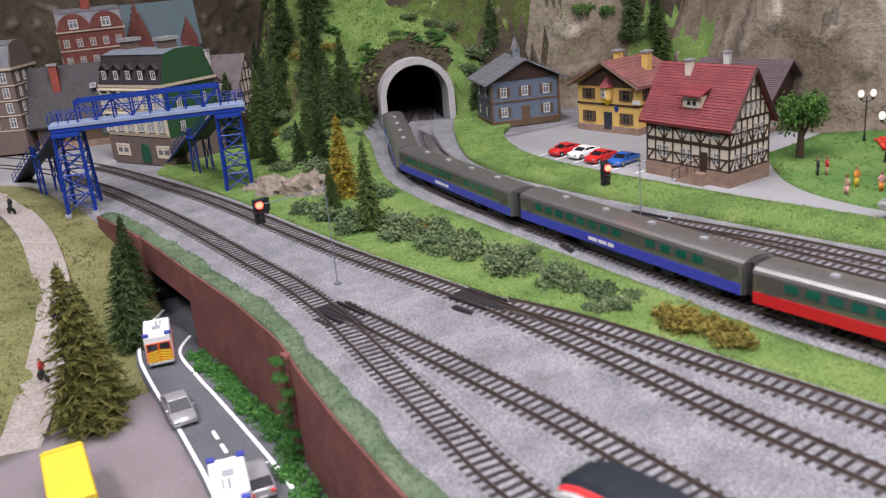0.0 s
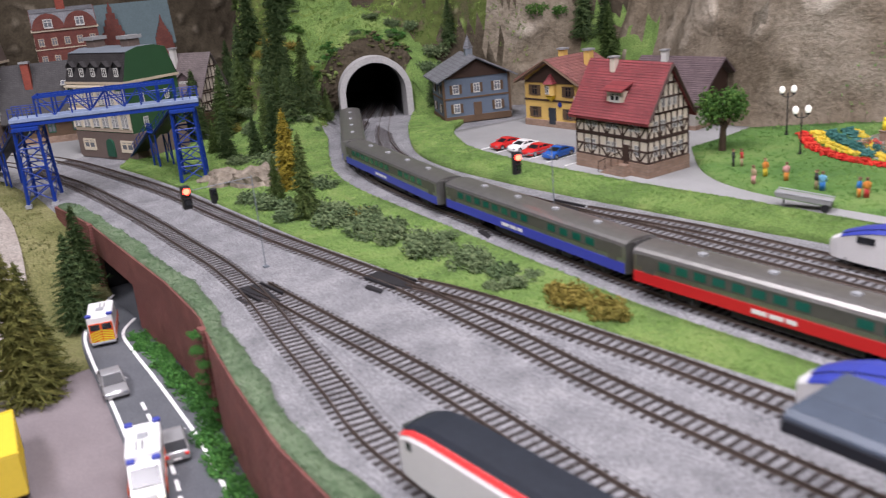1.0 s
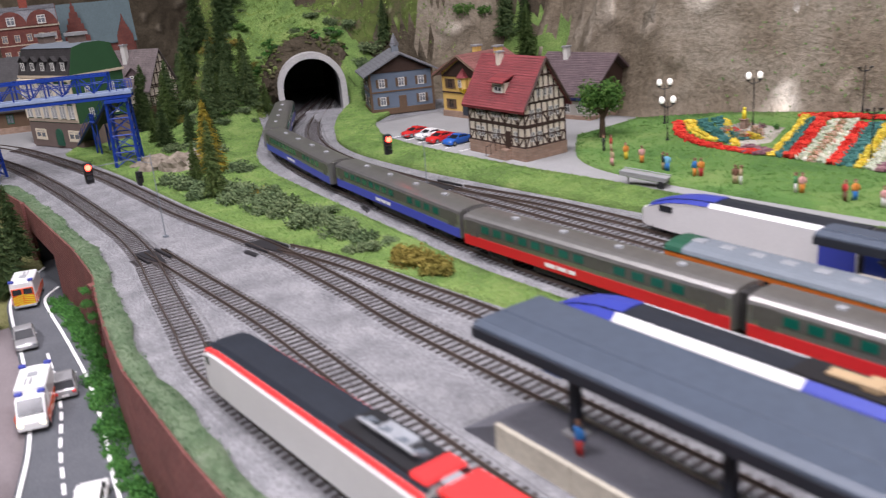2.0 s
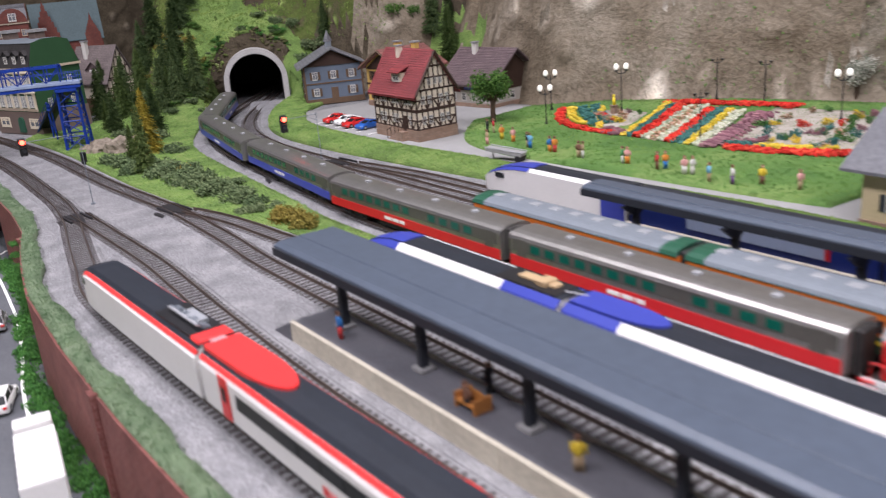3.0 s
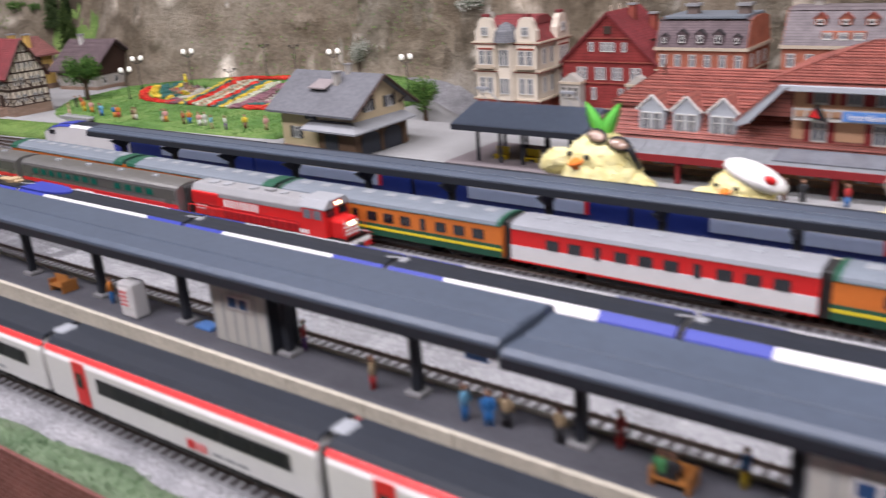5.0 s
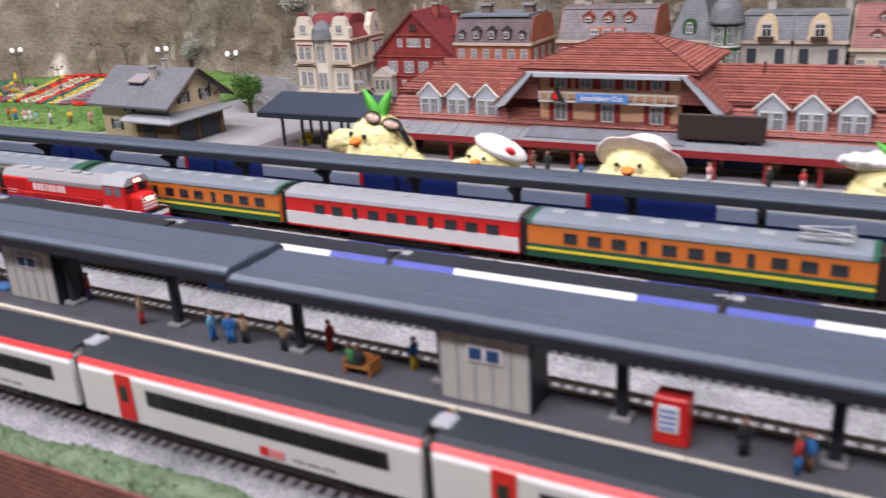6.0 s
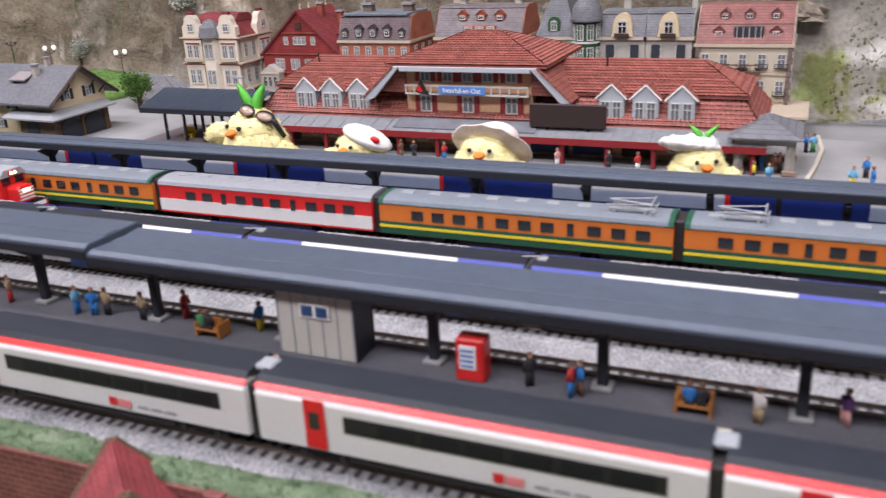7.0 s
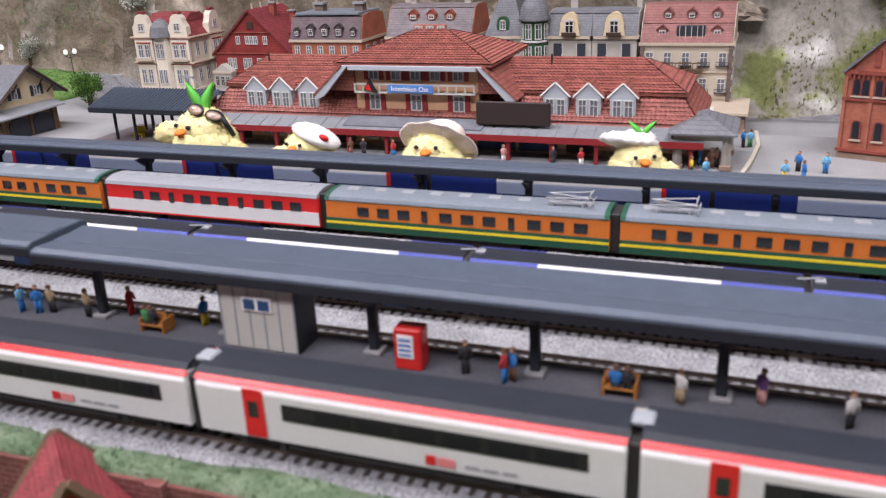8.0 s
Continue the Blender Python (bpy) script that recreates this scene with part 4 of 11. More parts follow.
def tiles(name, c1, c2, joint, w=0.0042, h=0.0034, bump=0.0006):
    m, nt, b = principled(name, 0.6, 0.0, 0.35)
    tc, sep, comb = nt.nodes.new("ShaderNodeTexCoord"), nt.nodes.new("ShaderNodeSeparateXYZ"), nt.nodes.new("ShaderNodeCombineXYZ")
    geo = nt.nodes.new("ShaderNodeNewGeometry")
    nt.links.new(tc.outputs["Object"], sep.inputs[0])
    # courses follow the height, joints run along the eaves
    add = nt.nodes.new("ShaderNodeMath")
    nt.links.new(sep.outputs["X"], add.inputs[0]), nt.links.new(sep.outputs["Y"], add.inputs[1])
    nt.links.new(add.outputs[0], comb.inputs["X"]), nt.links.new(sep.outputs["Z"], comb.inputs["Y"])
    t = nt.nodes.new("ShaderNodeTexBrick")
    for key, val in (("Color1", c1), ("Color2", c2), ("Mortar", joint)):
        t.inputs[key].default_value = rgba(val)
    t.inputs["Scale"].default_value, t.inputs["Brick Width"].default_value, t.inputs["Row Height"].default_value = 1.0, w, h
    t.inputs["Mortar Size"].default_value, t.inputs["Mortar Smooth"].default_value = h * 0.09, 0.4
    nt.links.new(comb.outputs[0], t.inputs["Vector"])
    n = noise_node(nt, 60.0)
    r = ramp_node(nt, n.outputs["Fac"], ((0.3, (0.75, 0.75, 0.75)), (0.7, (1.1, 1.1, 1.1))))
    nt.links.new(mix_node(nt, 1.0, t.outputs["Color"], r.outputs["Color"], "MULTIPLY"), b.inputs["Base Color"])
    bump_node(nt, b, t.outputs["Fac"], -0.8, bump)
    return m


MAT.update(
    roof_red=tiles("red_tiles", (0.21, 0.036, 0.040), (0.26, 0.048, 0.050), (0.10, 0.02, 0.022)),
    roof_orange=tiles("orange_tiles", (0.27, 0.085, 0.065), (0.34, 0.115, 0.088), (0.12, 0.04, 0.033), 0.005, 0.0042),
    roof_rose=tiles("rose_tiles", (0.25, 0.105, 0.092), (0.30, 0.13, 0.112), (0.15, 0.06, 0.055)),
    roof_slate=tiles("slate_tiles", (0.15, 0.155, 0.165), (0.19, 0.195, 0.205), (0.10, 0.10, 0.11)),
    roof_brown=tiles("brown_tiles", (0.14, 0.115, 0.11), (0.18, 0.15, 0.145), (0.09, 0.07, 0.07)),
    roof_dark=tiles("dark_shingles", (0.034, 0.031, 0.031), (0.048, 0.044, 0.044), (0.02, 0.019, 0.019)),
    roof_plum=tiles("plum_tiles", (0.125, 0.09, 0.095), (0.155, 0.112, 0.117), (0.07, 0.048, 0.05)),
    roof_teal=paint("weathered_copper", (0.075, 0.115, 0.125), 0.6, 0.12, 80.0),
    roof_felt=paint("grey_felt_roof", (0.145, 0.148, 0.16), 0.6, 0.2, 70.0, 0.0002),
    trim_stone=paint("stone_trim", (0.48, 0.40, 0.30), 0.8, 0.12),
    wall_blue=paint("blue_grey_boards", (0.115, 0.145, 0.19), 0.75, 0.12, 150.0, 0.0003),
    wall_yellow=paint("yellow_plaster", (0.62, 0.41, 0.12), 0.75, 0.08),
    wall_sand=paint("sand_plaster", (0.60, 0.49, 0.31), 0.75, 0.08),
    wall_cream=paint("pale_plaster", (0.64, 0.57, 0.46), 0.75, 0.08),
    wall_green=paint("dark_green_plaster", (0.024, 0.075, 0.030), 0.7, 0.1),
    wall_taupe=paint("taupe_render", (0.15, 0.112, 0.095), 0.8, 0.1),
    wall_peach=paint("peach_plaster", (0.58, 0.34, 0.20), 0.75, 0.08),
    wall_grey=paint("stone_grey", (0.40, 0.375, 0.33), 0.8, 0.1),
    stone=brickwork("rough_stone", (0.26, 0.17, 0.12), (0.33, 0.23, 0.17), (0.20, 0.16, 0.13), 0.007, 0.0035, 0.0005),
    brick=brickwork("red_brick", (0.36, 0.11, 0.065), (0.42, 0.14, 0.085), (0.33, 0.16, 0.11), 0.0042, 0.0016, 0.0003),
    brick_dark=brickwork("dark_red_brick", (0.24, 0.055, 0.04), (0.30, 0.075, 0.05), (0.20, 0.07, 0.05), 0.004, 0.0016, 0.0003),
    wood=paint("brown_wood", (0.12, 0.075, 0.045), 0.7, 0.2),
    shutter_red=paint("oxblood_paint", (0.25, 0.03, 0.03), 0.6, 0.1),
    shutter_dark=paint("dark_shutter", (0.03, 0.035, 0.045), 0.6, 0.1),
    dormer_sheet=paint("pinkish_sheet", (0.27, 0.235, 0.23), 0.7, 0.12),
    porch_sheet=paint("porch_sheet", (0.29, 0.30, 0.31), 0.6, 0.12),
    silver_trim=paint("silver_grey_trim", (0.42, 0.45, 0.48), 0.6, 0.06),
)


def beam(g, a, b, z_off=0.0, t=0.0018):
    """A timber on the front plane y=0, from (u, z) to (u, z)."""
    g.rod((a[0], -0.0002, a[1]), (b[0], -0.0002, b[1]), t * 0.72, n=4)


def framing(root, face, w, d, length, z0, z1, bays, brace=True, label="dark timber framing"):
    g = Geo()
    n = bays
    beam(g, (0, z0), (length, z0)), beam(g, (0, z1), (length, z1)), beam(g, (0, (z0 + z1) / 2), (length, (z0 + z1) / 2))
    for i in range(n + 1):
        u = length * i / n
        beam(g, (u, z0), (u, z1))
        if brace and i < n and i % 2 == 0:
            beam(g, (u, z0), (u + length / n * 0.8, (z0 + z1) / 2))
        if brace and i < n and i % 2 == 1:
            beam(g, (u + length / n, z0), (u + length / n * 0.2, (z0 + z1) / 2))
    ob = part("timber_framing", g, "timber", root, label, m=wall_pose(face, 0, 0, w, d))
    return ob


def timber_house():
    w, d, hw, hr = 0.119, 0.068, 0.073, 0.053
    r = house("half_timbered_house", "half-timbered house with steep red tiled roof and stone plinth", 0.790, 0.687, -92, w, d, hw, hr, "x", "wall_cream", "roof_red", "stone", 0.016, 0.007)
    for z0, z1 in ((0.017, 0.043), (0.045, 0.073)):
        framing(r, "front", w, d, w, z0, z1, 9)
        framing(r, "right", w, d, d, z0, z1, 7)
    gable = wall_pose("right", 0, 0, w, d)
    for z in (0.073, 0.090, 0.106):
        half = (d / 2) * (1 - (z - hw) / hr)
        g = Geo()
        beam(g, (d / 2 - half, z), (d / 2 + half, z))
        part("gable_beam", g, "timber", r, "dark timber beam", m=gable)
    for i in range(1, 8):
        u = d * i / 8
        g = Geo()
        beam(g, (u, hw), (u, hw + hr * (1 - abs(u - d / 2) / (d / 2))))
        part("gable_post", g, "timber", r, "dark timber post", m=gable)
    g = Geo()
    beam(g, (-0.004, hw - 0.006), (d / 2, hw + hr + 0.001), t=0.003), beam(g, (d + 0.004, hw - 0.006), (d / 2, hw + hr + 0.001), t=0.003)
    part("barge_board", g, "timber", r, m=wall_pose("right", 0, 0, w + 0.007, d))
    rows_of_windows(r, "front", w, d, (0.022, 0.033, 0.057, 0.067, 0.093, 0.103), (0.053,), 0.008, 0.013, pane="pale_glass")
    rows_of_windows(r, "front", w, d, (0.020, 0.030, 0.055, 0.065, 0.102), (0.024,), 0.008, 0.013, pane="pale_glass")
    rows_of_windows(r, "right", w, d, (0.012, 0.024, 0.044, 0.055), (0.024, 0.053), 0.007, 0.012, pane="pale_glass")
    rows_of_windows(r, "right", w, d, (0.025, 0.035, 0.044), (0.080,), 0.006, 0.010, pane="pale_glass")
    dormer(r, pose(0.064, 0.004, 0.083), 0.027, 0.014, "cream", "roof_red", 0.022, "shed")
    chimney(r, 0.040, 0.028, 0.105, 0.132, 0.008, "wall_cream")
    dr = part("door", Geo().box(0.080, 0.090, -0.0016, 0.001, 0.012, 0.036), "timber", r, "dark wooden door", bevel=0.0004)
    part("stair", Geo().prism([(0.045, -0.003), (0.092, -0.003), (0.092, 0.013), (0.078, 0.013)], -0.012, -0.0016, "y"), "stone", r, "stone front stair")
    g = Geo()
    for i in range(5):
        u = 0.048 + 0.011 * i
        zt = min(0.024, 0.003 + max(0, (u - 0.045)) * 0.45)
        g.rod((u, -0.011, zt - 0.006), (u, -0.011, zt + 0.009), 0.0005)
    g.rod((0.048, -0.011, 0.012), (0.092, -0.011, 0.033), 0.0006)
    part("stair_rail", g, "timber", r)
    part("kerb_slab", Geo().box(-0.012, w + 0.006, -0.022, d * 0.4, -0.004, -0.0008), "kerb", r, "pale stone apron", bevel=0.0006)


timber_house()


def blue_house():
    w, d, hw, hr = 0.114, 0.090, 0.074, 0.029
    r = house("blue_chalet", "blue-grey boarded house with slate gable roof and brown shutters", 0.877, 1.087, -24, w, d, hw, hr, "y", "wall_blue", "roof_slate", "wood", 0.008, 0.013)
    rows_of_windows(r, "front", w, d, (0.021, 0.057, 0.093), (0.046,), 0.011, 0.015, shutter="wood", pane="pale_glass")
    rows_of_windows(r, "front", w, d, (0.021, 0.093), (0.014,), 0.011, 0.015, shutter="wood", pane="pale_glass")
    rows_of_windows(r, "left", w, d, (0.020, 0.062), (0.014, 0.046), 0.009, 0.014, shutter="wood", pane="pale_glass")
    part("door", Geo().box(0.050, 0.064, -0.0018, 0.001, 0.006, 0.029), "wood", r, "carved brown door", bevel=0.0005)
    part("string_course", Geo().box(-0.0012, w + 0.0012, -0.0012, d + 0.0012, 0.037, 0.0395), "wood", r)
    part("gable_board", Geo().prism([(0.001, hw - 0.002), (w - 0.001, hw - 0.002), (w / 2, hw + hr - 0.002)], -0.0016, 0.0, "y"), "timber", r, "dark boarded gable")
    rows_of_windows(r, "front", w, d, (0.051, 0.063), (hw + 0.004,), 0.007, 0.006, kind="plain", pane="pale_glass")
    for i in (0, 1):
        part("corner_board", Geo().box(i * w - 0.002, i * w + 0.002, -0.0018, 0.002, 0.008, hw), "wood", r)
    t = part("bell_turret", Geo().box(0.051, 0.063, 0.035, 0.047, hw + 0.015, hw + hr + 0.012), "grey_roof", r, "little slate bell turret", bevel=0.0004)
    part("turret_spire", Geo().rod((0.057, 0.041, hw + hr + 0.012), (0.057, 0.041, hw + hr + 0.034), 0.009, 0.0004, 4), "roof_slate", t)
    part("balcony", Geo().box(w, w + 0.008, 0.03, 0.06, 0.036, 0.048), "wood", r, bevel=0.0004)


blue_house()


def yellow_inn():
    w, d, hw, hr = 0.114, 0.085, 0.074, 0.028
    r = house("yellow_inn", "yellow plastered inn with brown shutters and rose tiled roof", 0.940, 0.953, -87, w, d, hw, hr, "y", "wall_yellow", "roof_rose", "stone", 0.010, 0.012)
    part("gable_board", Geo().prism([(0.001, hw - 0.006), (w - 0.001, hw - 0.006), (w / 2, hw + hr - 0.002)], -0.0018, 0.0, "y"), "timber", r, "dark boarded gable")
    rows_of_windows(r, "front", w, d, (0.022, 0.093), (0.048, 0.014), 0.013, 0.016, shutter="wood", frame="wood", pane="glass")
    rows_of_windows(r, "right", w, d, (0.020, 0.05), (0.048,), 0.010, 0.020, shutter="wood", frame="wood", pane="glass")
    part("string_course", Geo().box(-0.0014, w + 0.0014, -0.0014, d, 0.040, 0.0425), "timber", r)
    o = part("oriel", Geo().prism([(0.050, -0.006), (0.054, -0.010), (0.064, -0.010), (0.068, -0.006), (0.068, 0.0), (0.050, 0.0)], 0.050, 0.068, "z"), "wall_yellow", r, "little yellow oriel")
    part("oriel_roof", Geo().rod((0.059, -0.002, 0.068), (0.059, -0.002, 0.083), 0.014, 0.0005, 6), "roof_red", o)
    part("oriel_foot", Geo().rod((0.059, -0.003, 0.050), (0.059, -0.001, 0.041), 0.009, 0.002, 6), "yellow", o)
    add_window(r, pose(0.059, -0.0105, 0.053), 0.007, 0.012)
    part("door", Geo().box(0.051, 0.066, -0.0018, 0.001, 0.004, 0.030), "shutter_dark", r, "dark panelled door", bevel=0.0005)
    part("inn_sign", Geo().rod((0.075, -0.0016, 0.036), (0.075, -0.0005, 0.036), 0.004, n=10), "navy", r, "round blue inn sign")
    part("side_balcony", Geo().box(w, w + 0.010, 0.02, 0.07, 0.040, 0.042).box(w + 0.009, w + 0.010, 0.02, 0.07, 0.042, 0.052), "wood", r)
    part("hanging_sign", Geo().box(w - 0.004, w + 0.010, -0.008, -0.007, 0.046, 0.052), "trim_white", r, "small white sign")
    for u in (0.032, 0.085):
        chimney(r, u + 0.006, 0.05, hw + 0.008, hw + hr + 0.010, 0.011, "wall_yellow")
    g = Geo()
    for k in (-1, 1):
        beam(g, (w / 2 + k * (w / 2 + 0.010), hw - 0.006), (w / 2, hw + hr + 0.001), t=0.0028)
    part("barge_board", g, "wood", r, m=pose(0, -0.012, 0))


yellow_inn()


def barn_house():
    r = house("barn_house", "grey-brown barn house with broad half-hipped roof", 1.015, 0.805, -84, 0.115, 0.11, 0.048, 0.045, "x", "wall_grey", "roof_plum", "stone", 0.006, 0.014)
    w, d = 0.115, 0.11
    part("upper_board", Geo().box(-0.001, w + 0.001, -0.001, d + 0.001, 0.028, 0.047), "timber", r, "dark boarded upper wall")
    part("gable_board", Geo().prism([(0.001, 0.047), (d - 0.001, 0.047), (d / 2, 0.091)], w, w + 0.0016, "x"), "timber", r, "dark boarded gable")
    rows_of_windows(r, "front", w, d, (0.02, 0.045, 0.07, 0.095), (0.010,), 0.010, 0.014)
    rows_of_windows(r, "right", w, d, (0.02, 0.05, 0.08), (0.010,), 0.010, 0.014)
    part("shop_sign", Geo().box(0.05, 0.10, -0.004, -0.001, 0.030, 0.034), "blue", r, "blue shop fascia")
    chimney(r, 0.035, 0.045, 0.08, 0.105, 0.009, "trim_white")


barn_house()


def goods_house():
    w, d, hw, hr = 0.132, 0.094, 0.0575, 0.033
    r = house("railway_house", "sand-coloured railway house with grey roof and loading porch", 0.799, -0.089, -93, w, d, hw, hr, "x", "wall_sand", "roof_felt", "stone", 0.004, 0.014)
    rows_of_windows(r, "front", w, d, (0.028,), (0.014,), 0.012, 0.015, shutter="shutter_dark", pane="pale_glass")
    rows_of_windows(r, "front", w, d, (0.058,), (0.040,), 0.011, 0.013, shutter="shutter_dark", pane="pale_glass")
    rows_of_windows(r, "right", w, d, (0.028, 0.066), (0.050,), 0.011, 0.014, shutter="shutter_dark", pane="pale_glass")
    dormer(r, pose(0.058, 0.020, hw + 0.010), 0.025, 0.008, "shutter_dark", "dormer_sheet", 0.022, "shed")
    chimney(r, 0.080, 0.030, hw + 0.016, hw + hr + 0.004, 0.008, "wall_grey"), chimney(r, 0.086, 0.046, hw + 0.026, hw + hr + 0.012, 0.006, "wall_grey")
    p = part("porch", Geo().box(0.074, w + 0.007, -0.007, 0.0, 0, 0.031).box(w + 0.0005, w + 0.007, 0.0005, d * 0.94, 0, 0.034), "wood", r, "dark boarded loading shed")
    part("porch_roof", Geo().add([(0.058, -0.021, 0.0300), (w + 0.022, -0.021, 0.0300), (w + 0.022, d * 0.96, 0.0330), (w, d * 0.96, 0.0385), (w, 0.0, 0.0385), (0.058, 0.0, 0.0375),
                                  (0.058, -0.021, 0.0322), (w + 0.022, -0.021, 0.0322), (w + 0.022, d * 0.96, 0.0352), (w, d * 0.96, 0.0407), (w, 0.0, 0.0407), (0.058, 0.0, 0.0397)],
                                 ((5, 4, 1, 0), (4, 3, 2, 1), (6, 7, 10, 11), (7, 8, 9, 10), (0, 1, 7, 6), (1, 2, 8, 7), (2, 3, 9, 8), (3, 4, 10, 9), (4, 5, 11, 10), (5, 0, 6, 11))), "porch_sheet", p, "pale grey sheet roof")
    part("shed_door", Geo().box(0.088, 0.110, -0.0082, -0.0068, 0.001, 0.026), "shutter_dark", p, "dark sliding shed door")
    for u in (0.020, 0.060):
        m = wall_pose("right", u, 0, w + 0.007, d)
        n = 8
        o = [(-0.016, 0.0), (0.016, 0.0), (0.016, 0.018)] + [(0.016 * math.cos(math.pi * i / n), 0.018 + 0.009 * math.sin(math.pi * i / n)) for i in range(n + 1)] + [(-0.016, 0.018)]
        part("shed_door", Geo().prism(o, -0.0014, 0.0002, "y"), "shutter_dark", p, "dark arched shed door", m=m)
        part("door_post", Geo().box(0.0175, 0.0205, -0.003, 0.0, 0.0, 0.031), "wood", p, m=m)
    part("ramp", Geo().box(0.062, w + 0.010, -0.018, -0.0075, -0.003, 0.004), "kerb", r, "low loading ramp", bevel=0.0005)
    g = Geo()
    for u in (0.0, 1.0):
        beam(g, (-0.012 if u == 0 else d + 0.012, hw - 0.009), (d / 2, hw + hr + 0.0015), t=0.003)
    part("barge_board", g, "timber", r, m=wall_pose("right", 0, 0, w + 0.014, d))
    for v in (0.010, 0.026, 0.068, 0.084):
        part("eaves_strut", Geo().rod((w, v, hw - 0.010 + 0.018 * (1 - abs(v - d / 2) / (d / 2))), (w + 0.012, v, hw - 0.003 + 0.030 * (1 - abs(v - d / 2) / (d / 2))), 0.0011, n=4), "timber", r)


goods_house()

# ---- trains ----
FINE = {k: track_samples(k, 0.001) for k in TRACKS}
MAT.update(
    fluted=paint("stainless_sheet", (0.40, 0.39, 0.37), 0.40, 0.08, 40.0, 0, 0.9),
    coach_band=paint("window_band", (0.13, 0.125, 0.11), 0.4, 0.12, 60.0, 0, 0.35),
    deep_red=paint("deep_red", (0.36, 0.010, 0.014), 0.4, 0.08),
    coach_red=paint("coach_red_stripe", (0.58, 0.02, 0.025), 0.35, 0.05),
    coach_blue=paint("coach_blue_stripe", (0.05, 0.06, 0.42), 0.35, 0.05),
    vent=paint("roof_vent_grey", (0.31, 0.32, 0.33), 0.5, 0.08),
    rw_roof=paint("pale_grey_roof", (0.25, 0.26, 0.275), 0.5, 0.1),
    pink_mark=paint("pale_red", (0.72, 0.22, 0.22), 0.4, 0.05),
    roof_box=paint("roof_box_grey", (0.27, 0.285, 0.30), 0.5, 0.12),
    tan=paint("tan_insulator", (0.42, 0.30, 0.17), 0.6, 0.1),
    yellow_line=paint("yellow_line", (0.72, 0.58, 0.03), 0.45, 0.05),
    underframe=paint("underframe", (0.03, 0.028, 0.027), 0.6, 0.25),
    lettering=paint("white_lettering", (0.80, 0.78, 0.75), 0.5, 0.02),
)


def at_y(key, y):
    return min(range(len(FINE[key])), key=lambda i: abs(FINE[key][i][1] - y))


def car_pose(key, y_front, length, flip=False):
    """The pose of a car that starts at y_front and reaches towards larger y along its track; local x points to its front."""
    i = at_y(key, y_front)
    n = len(FINE[key]) - 1
    a, b = FINE[key][min(n, i + int(length * 200))], FINE[key][min(n, i + int(length * 800))]
    ang = math.atan2(a[1] - b[1], a[0] - b[0])
    return pose((a[0] + b[0]) / 2, (a[1] + b[1]) / 2, RAIL_TOP, 0, 0, math.degrees(ang) + (180 if flip else 0)), FINE[key][min(n, i + int(length * 1000) + 4)][1]


wheel_mesh = Geo().rod((0, -0.0095, 0), (0, -0.0068, 0), 0.0052, n=12).rod((0, 0.0068, 0), (0, 0.0095, 0), 0.0052, n=12).rod((0, -0.007, 0), (0, 0.007, 0), 0.0012).mesh("wheelset", "rail", True)
bogie_mesh = Geo().box(-0.017, 0.017, -0.0122, -0.0098, 0.003, 0.0075).box(-0.017, 0.017, 0.0098, 0.0122, 0.003, 0.0075).box(-0.004, 0.004, -0.012, 0.012, 0.003, 0.008).box(-0.013, -0.009, -0.0135, -0.012, 0.002, 0.008).box(0.009, 0.013, -0.0135, -0.012, 0.002, 0.008).box(-0.013, -0.009, 0.012, 0.0135, 0.002, 0.008).box(0.009, 0.013, 0.012, 0.0135, 0.002, 0.008).mesh("bogie", "underframe", bevel=0.0004)


def bogies(root, length, inset=0.17):
    for k in (-1, 1):
        b = part("bogie", bogie_mesh, None, root, m=pose(k * length * (0.5 - inset), 0, 0))
        for dx in (-0.011, 0.011):
            part("wheelset", wheel_mesh, None, b, m=pose(dx, 0, 0.0052))


PANE = {}


def panes(root, xs, z, w, h, y, material="glass", name="window"):
    key = (round(w, 5), round(h, 5), material)
    if key not in PANE:
        PANE[key] = Geo().box(-w / 2, w / 2, -0.0004, 0.0004, 0, h).mesh(name, material)
    for s in (-1, 1):
        for x in xs:
            part(name, PANE[key], None, root, m=pose(x, s * y, z))


def flank(root, name, x0, x1, z0, z1, y, t, material, label=""):
    """A band on both sides, a little proud of the body."""
    for s in (-1, 1):
        a, b = sorted((s * y, s * (y + t)))
        ob = part(name, Geo().box(x0, x1, a, b, z0, z1), material, root, label)
    return ob


def lettering(root, x, z, y, widths, h, gap=0.002, both=True):
    """Plain bars in place of a name on a flank."""
    for s in (-1, 1) if both else (1,):
        u = x
        for w in widths:
            a, b = sorted((s * y, s * (y + 0.0003)))
            part("lettering", Geo().box(u, u + w, a, b, z, z + h), "lettering", root, "white lettering bar")
            u += w + gap


def round_top(half, z_eave, z_top, n=7, flat=0.0):
    """Arch from one eave to the other."""
    out = []
    for i in range(n + 1):
        a = math.pi * i / n
        out.append((half * math.cos(a), z_eave + (z_top - z_eave) * math.sin(a) ** 0.75))
    return out


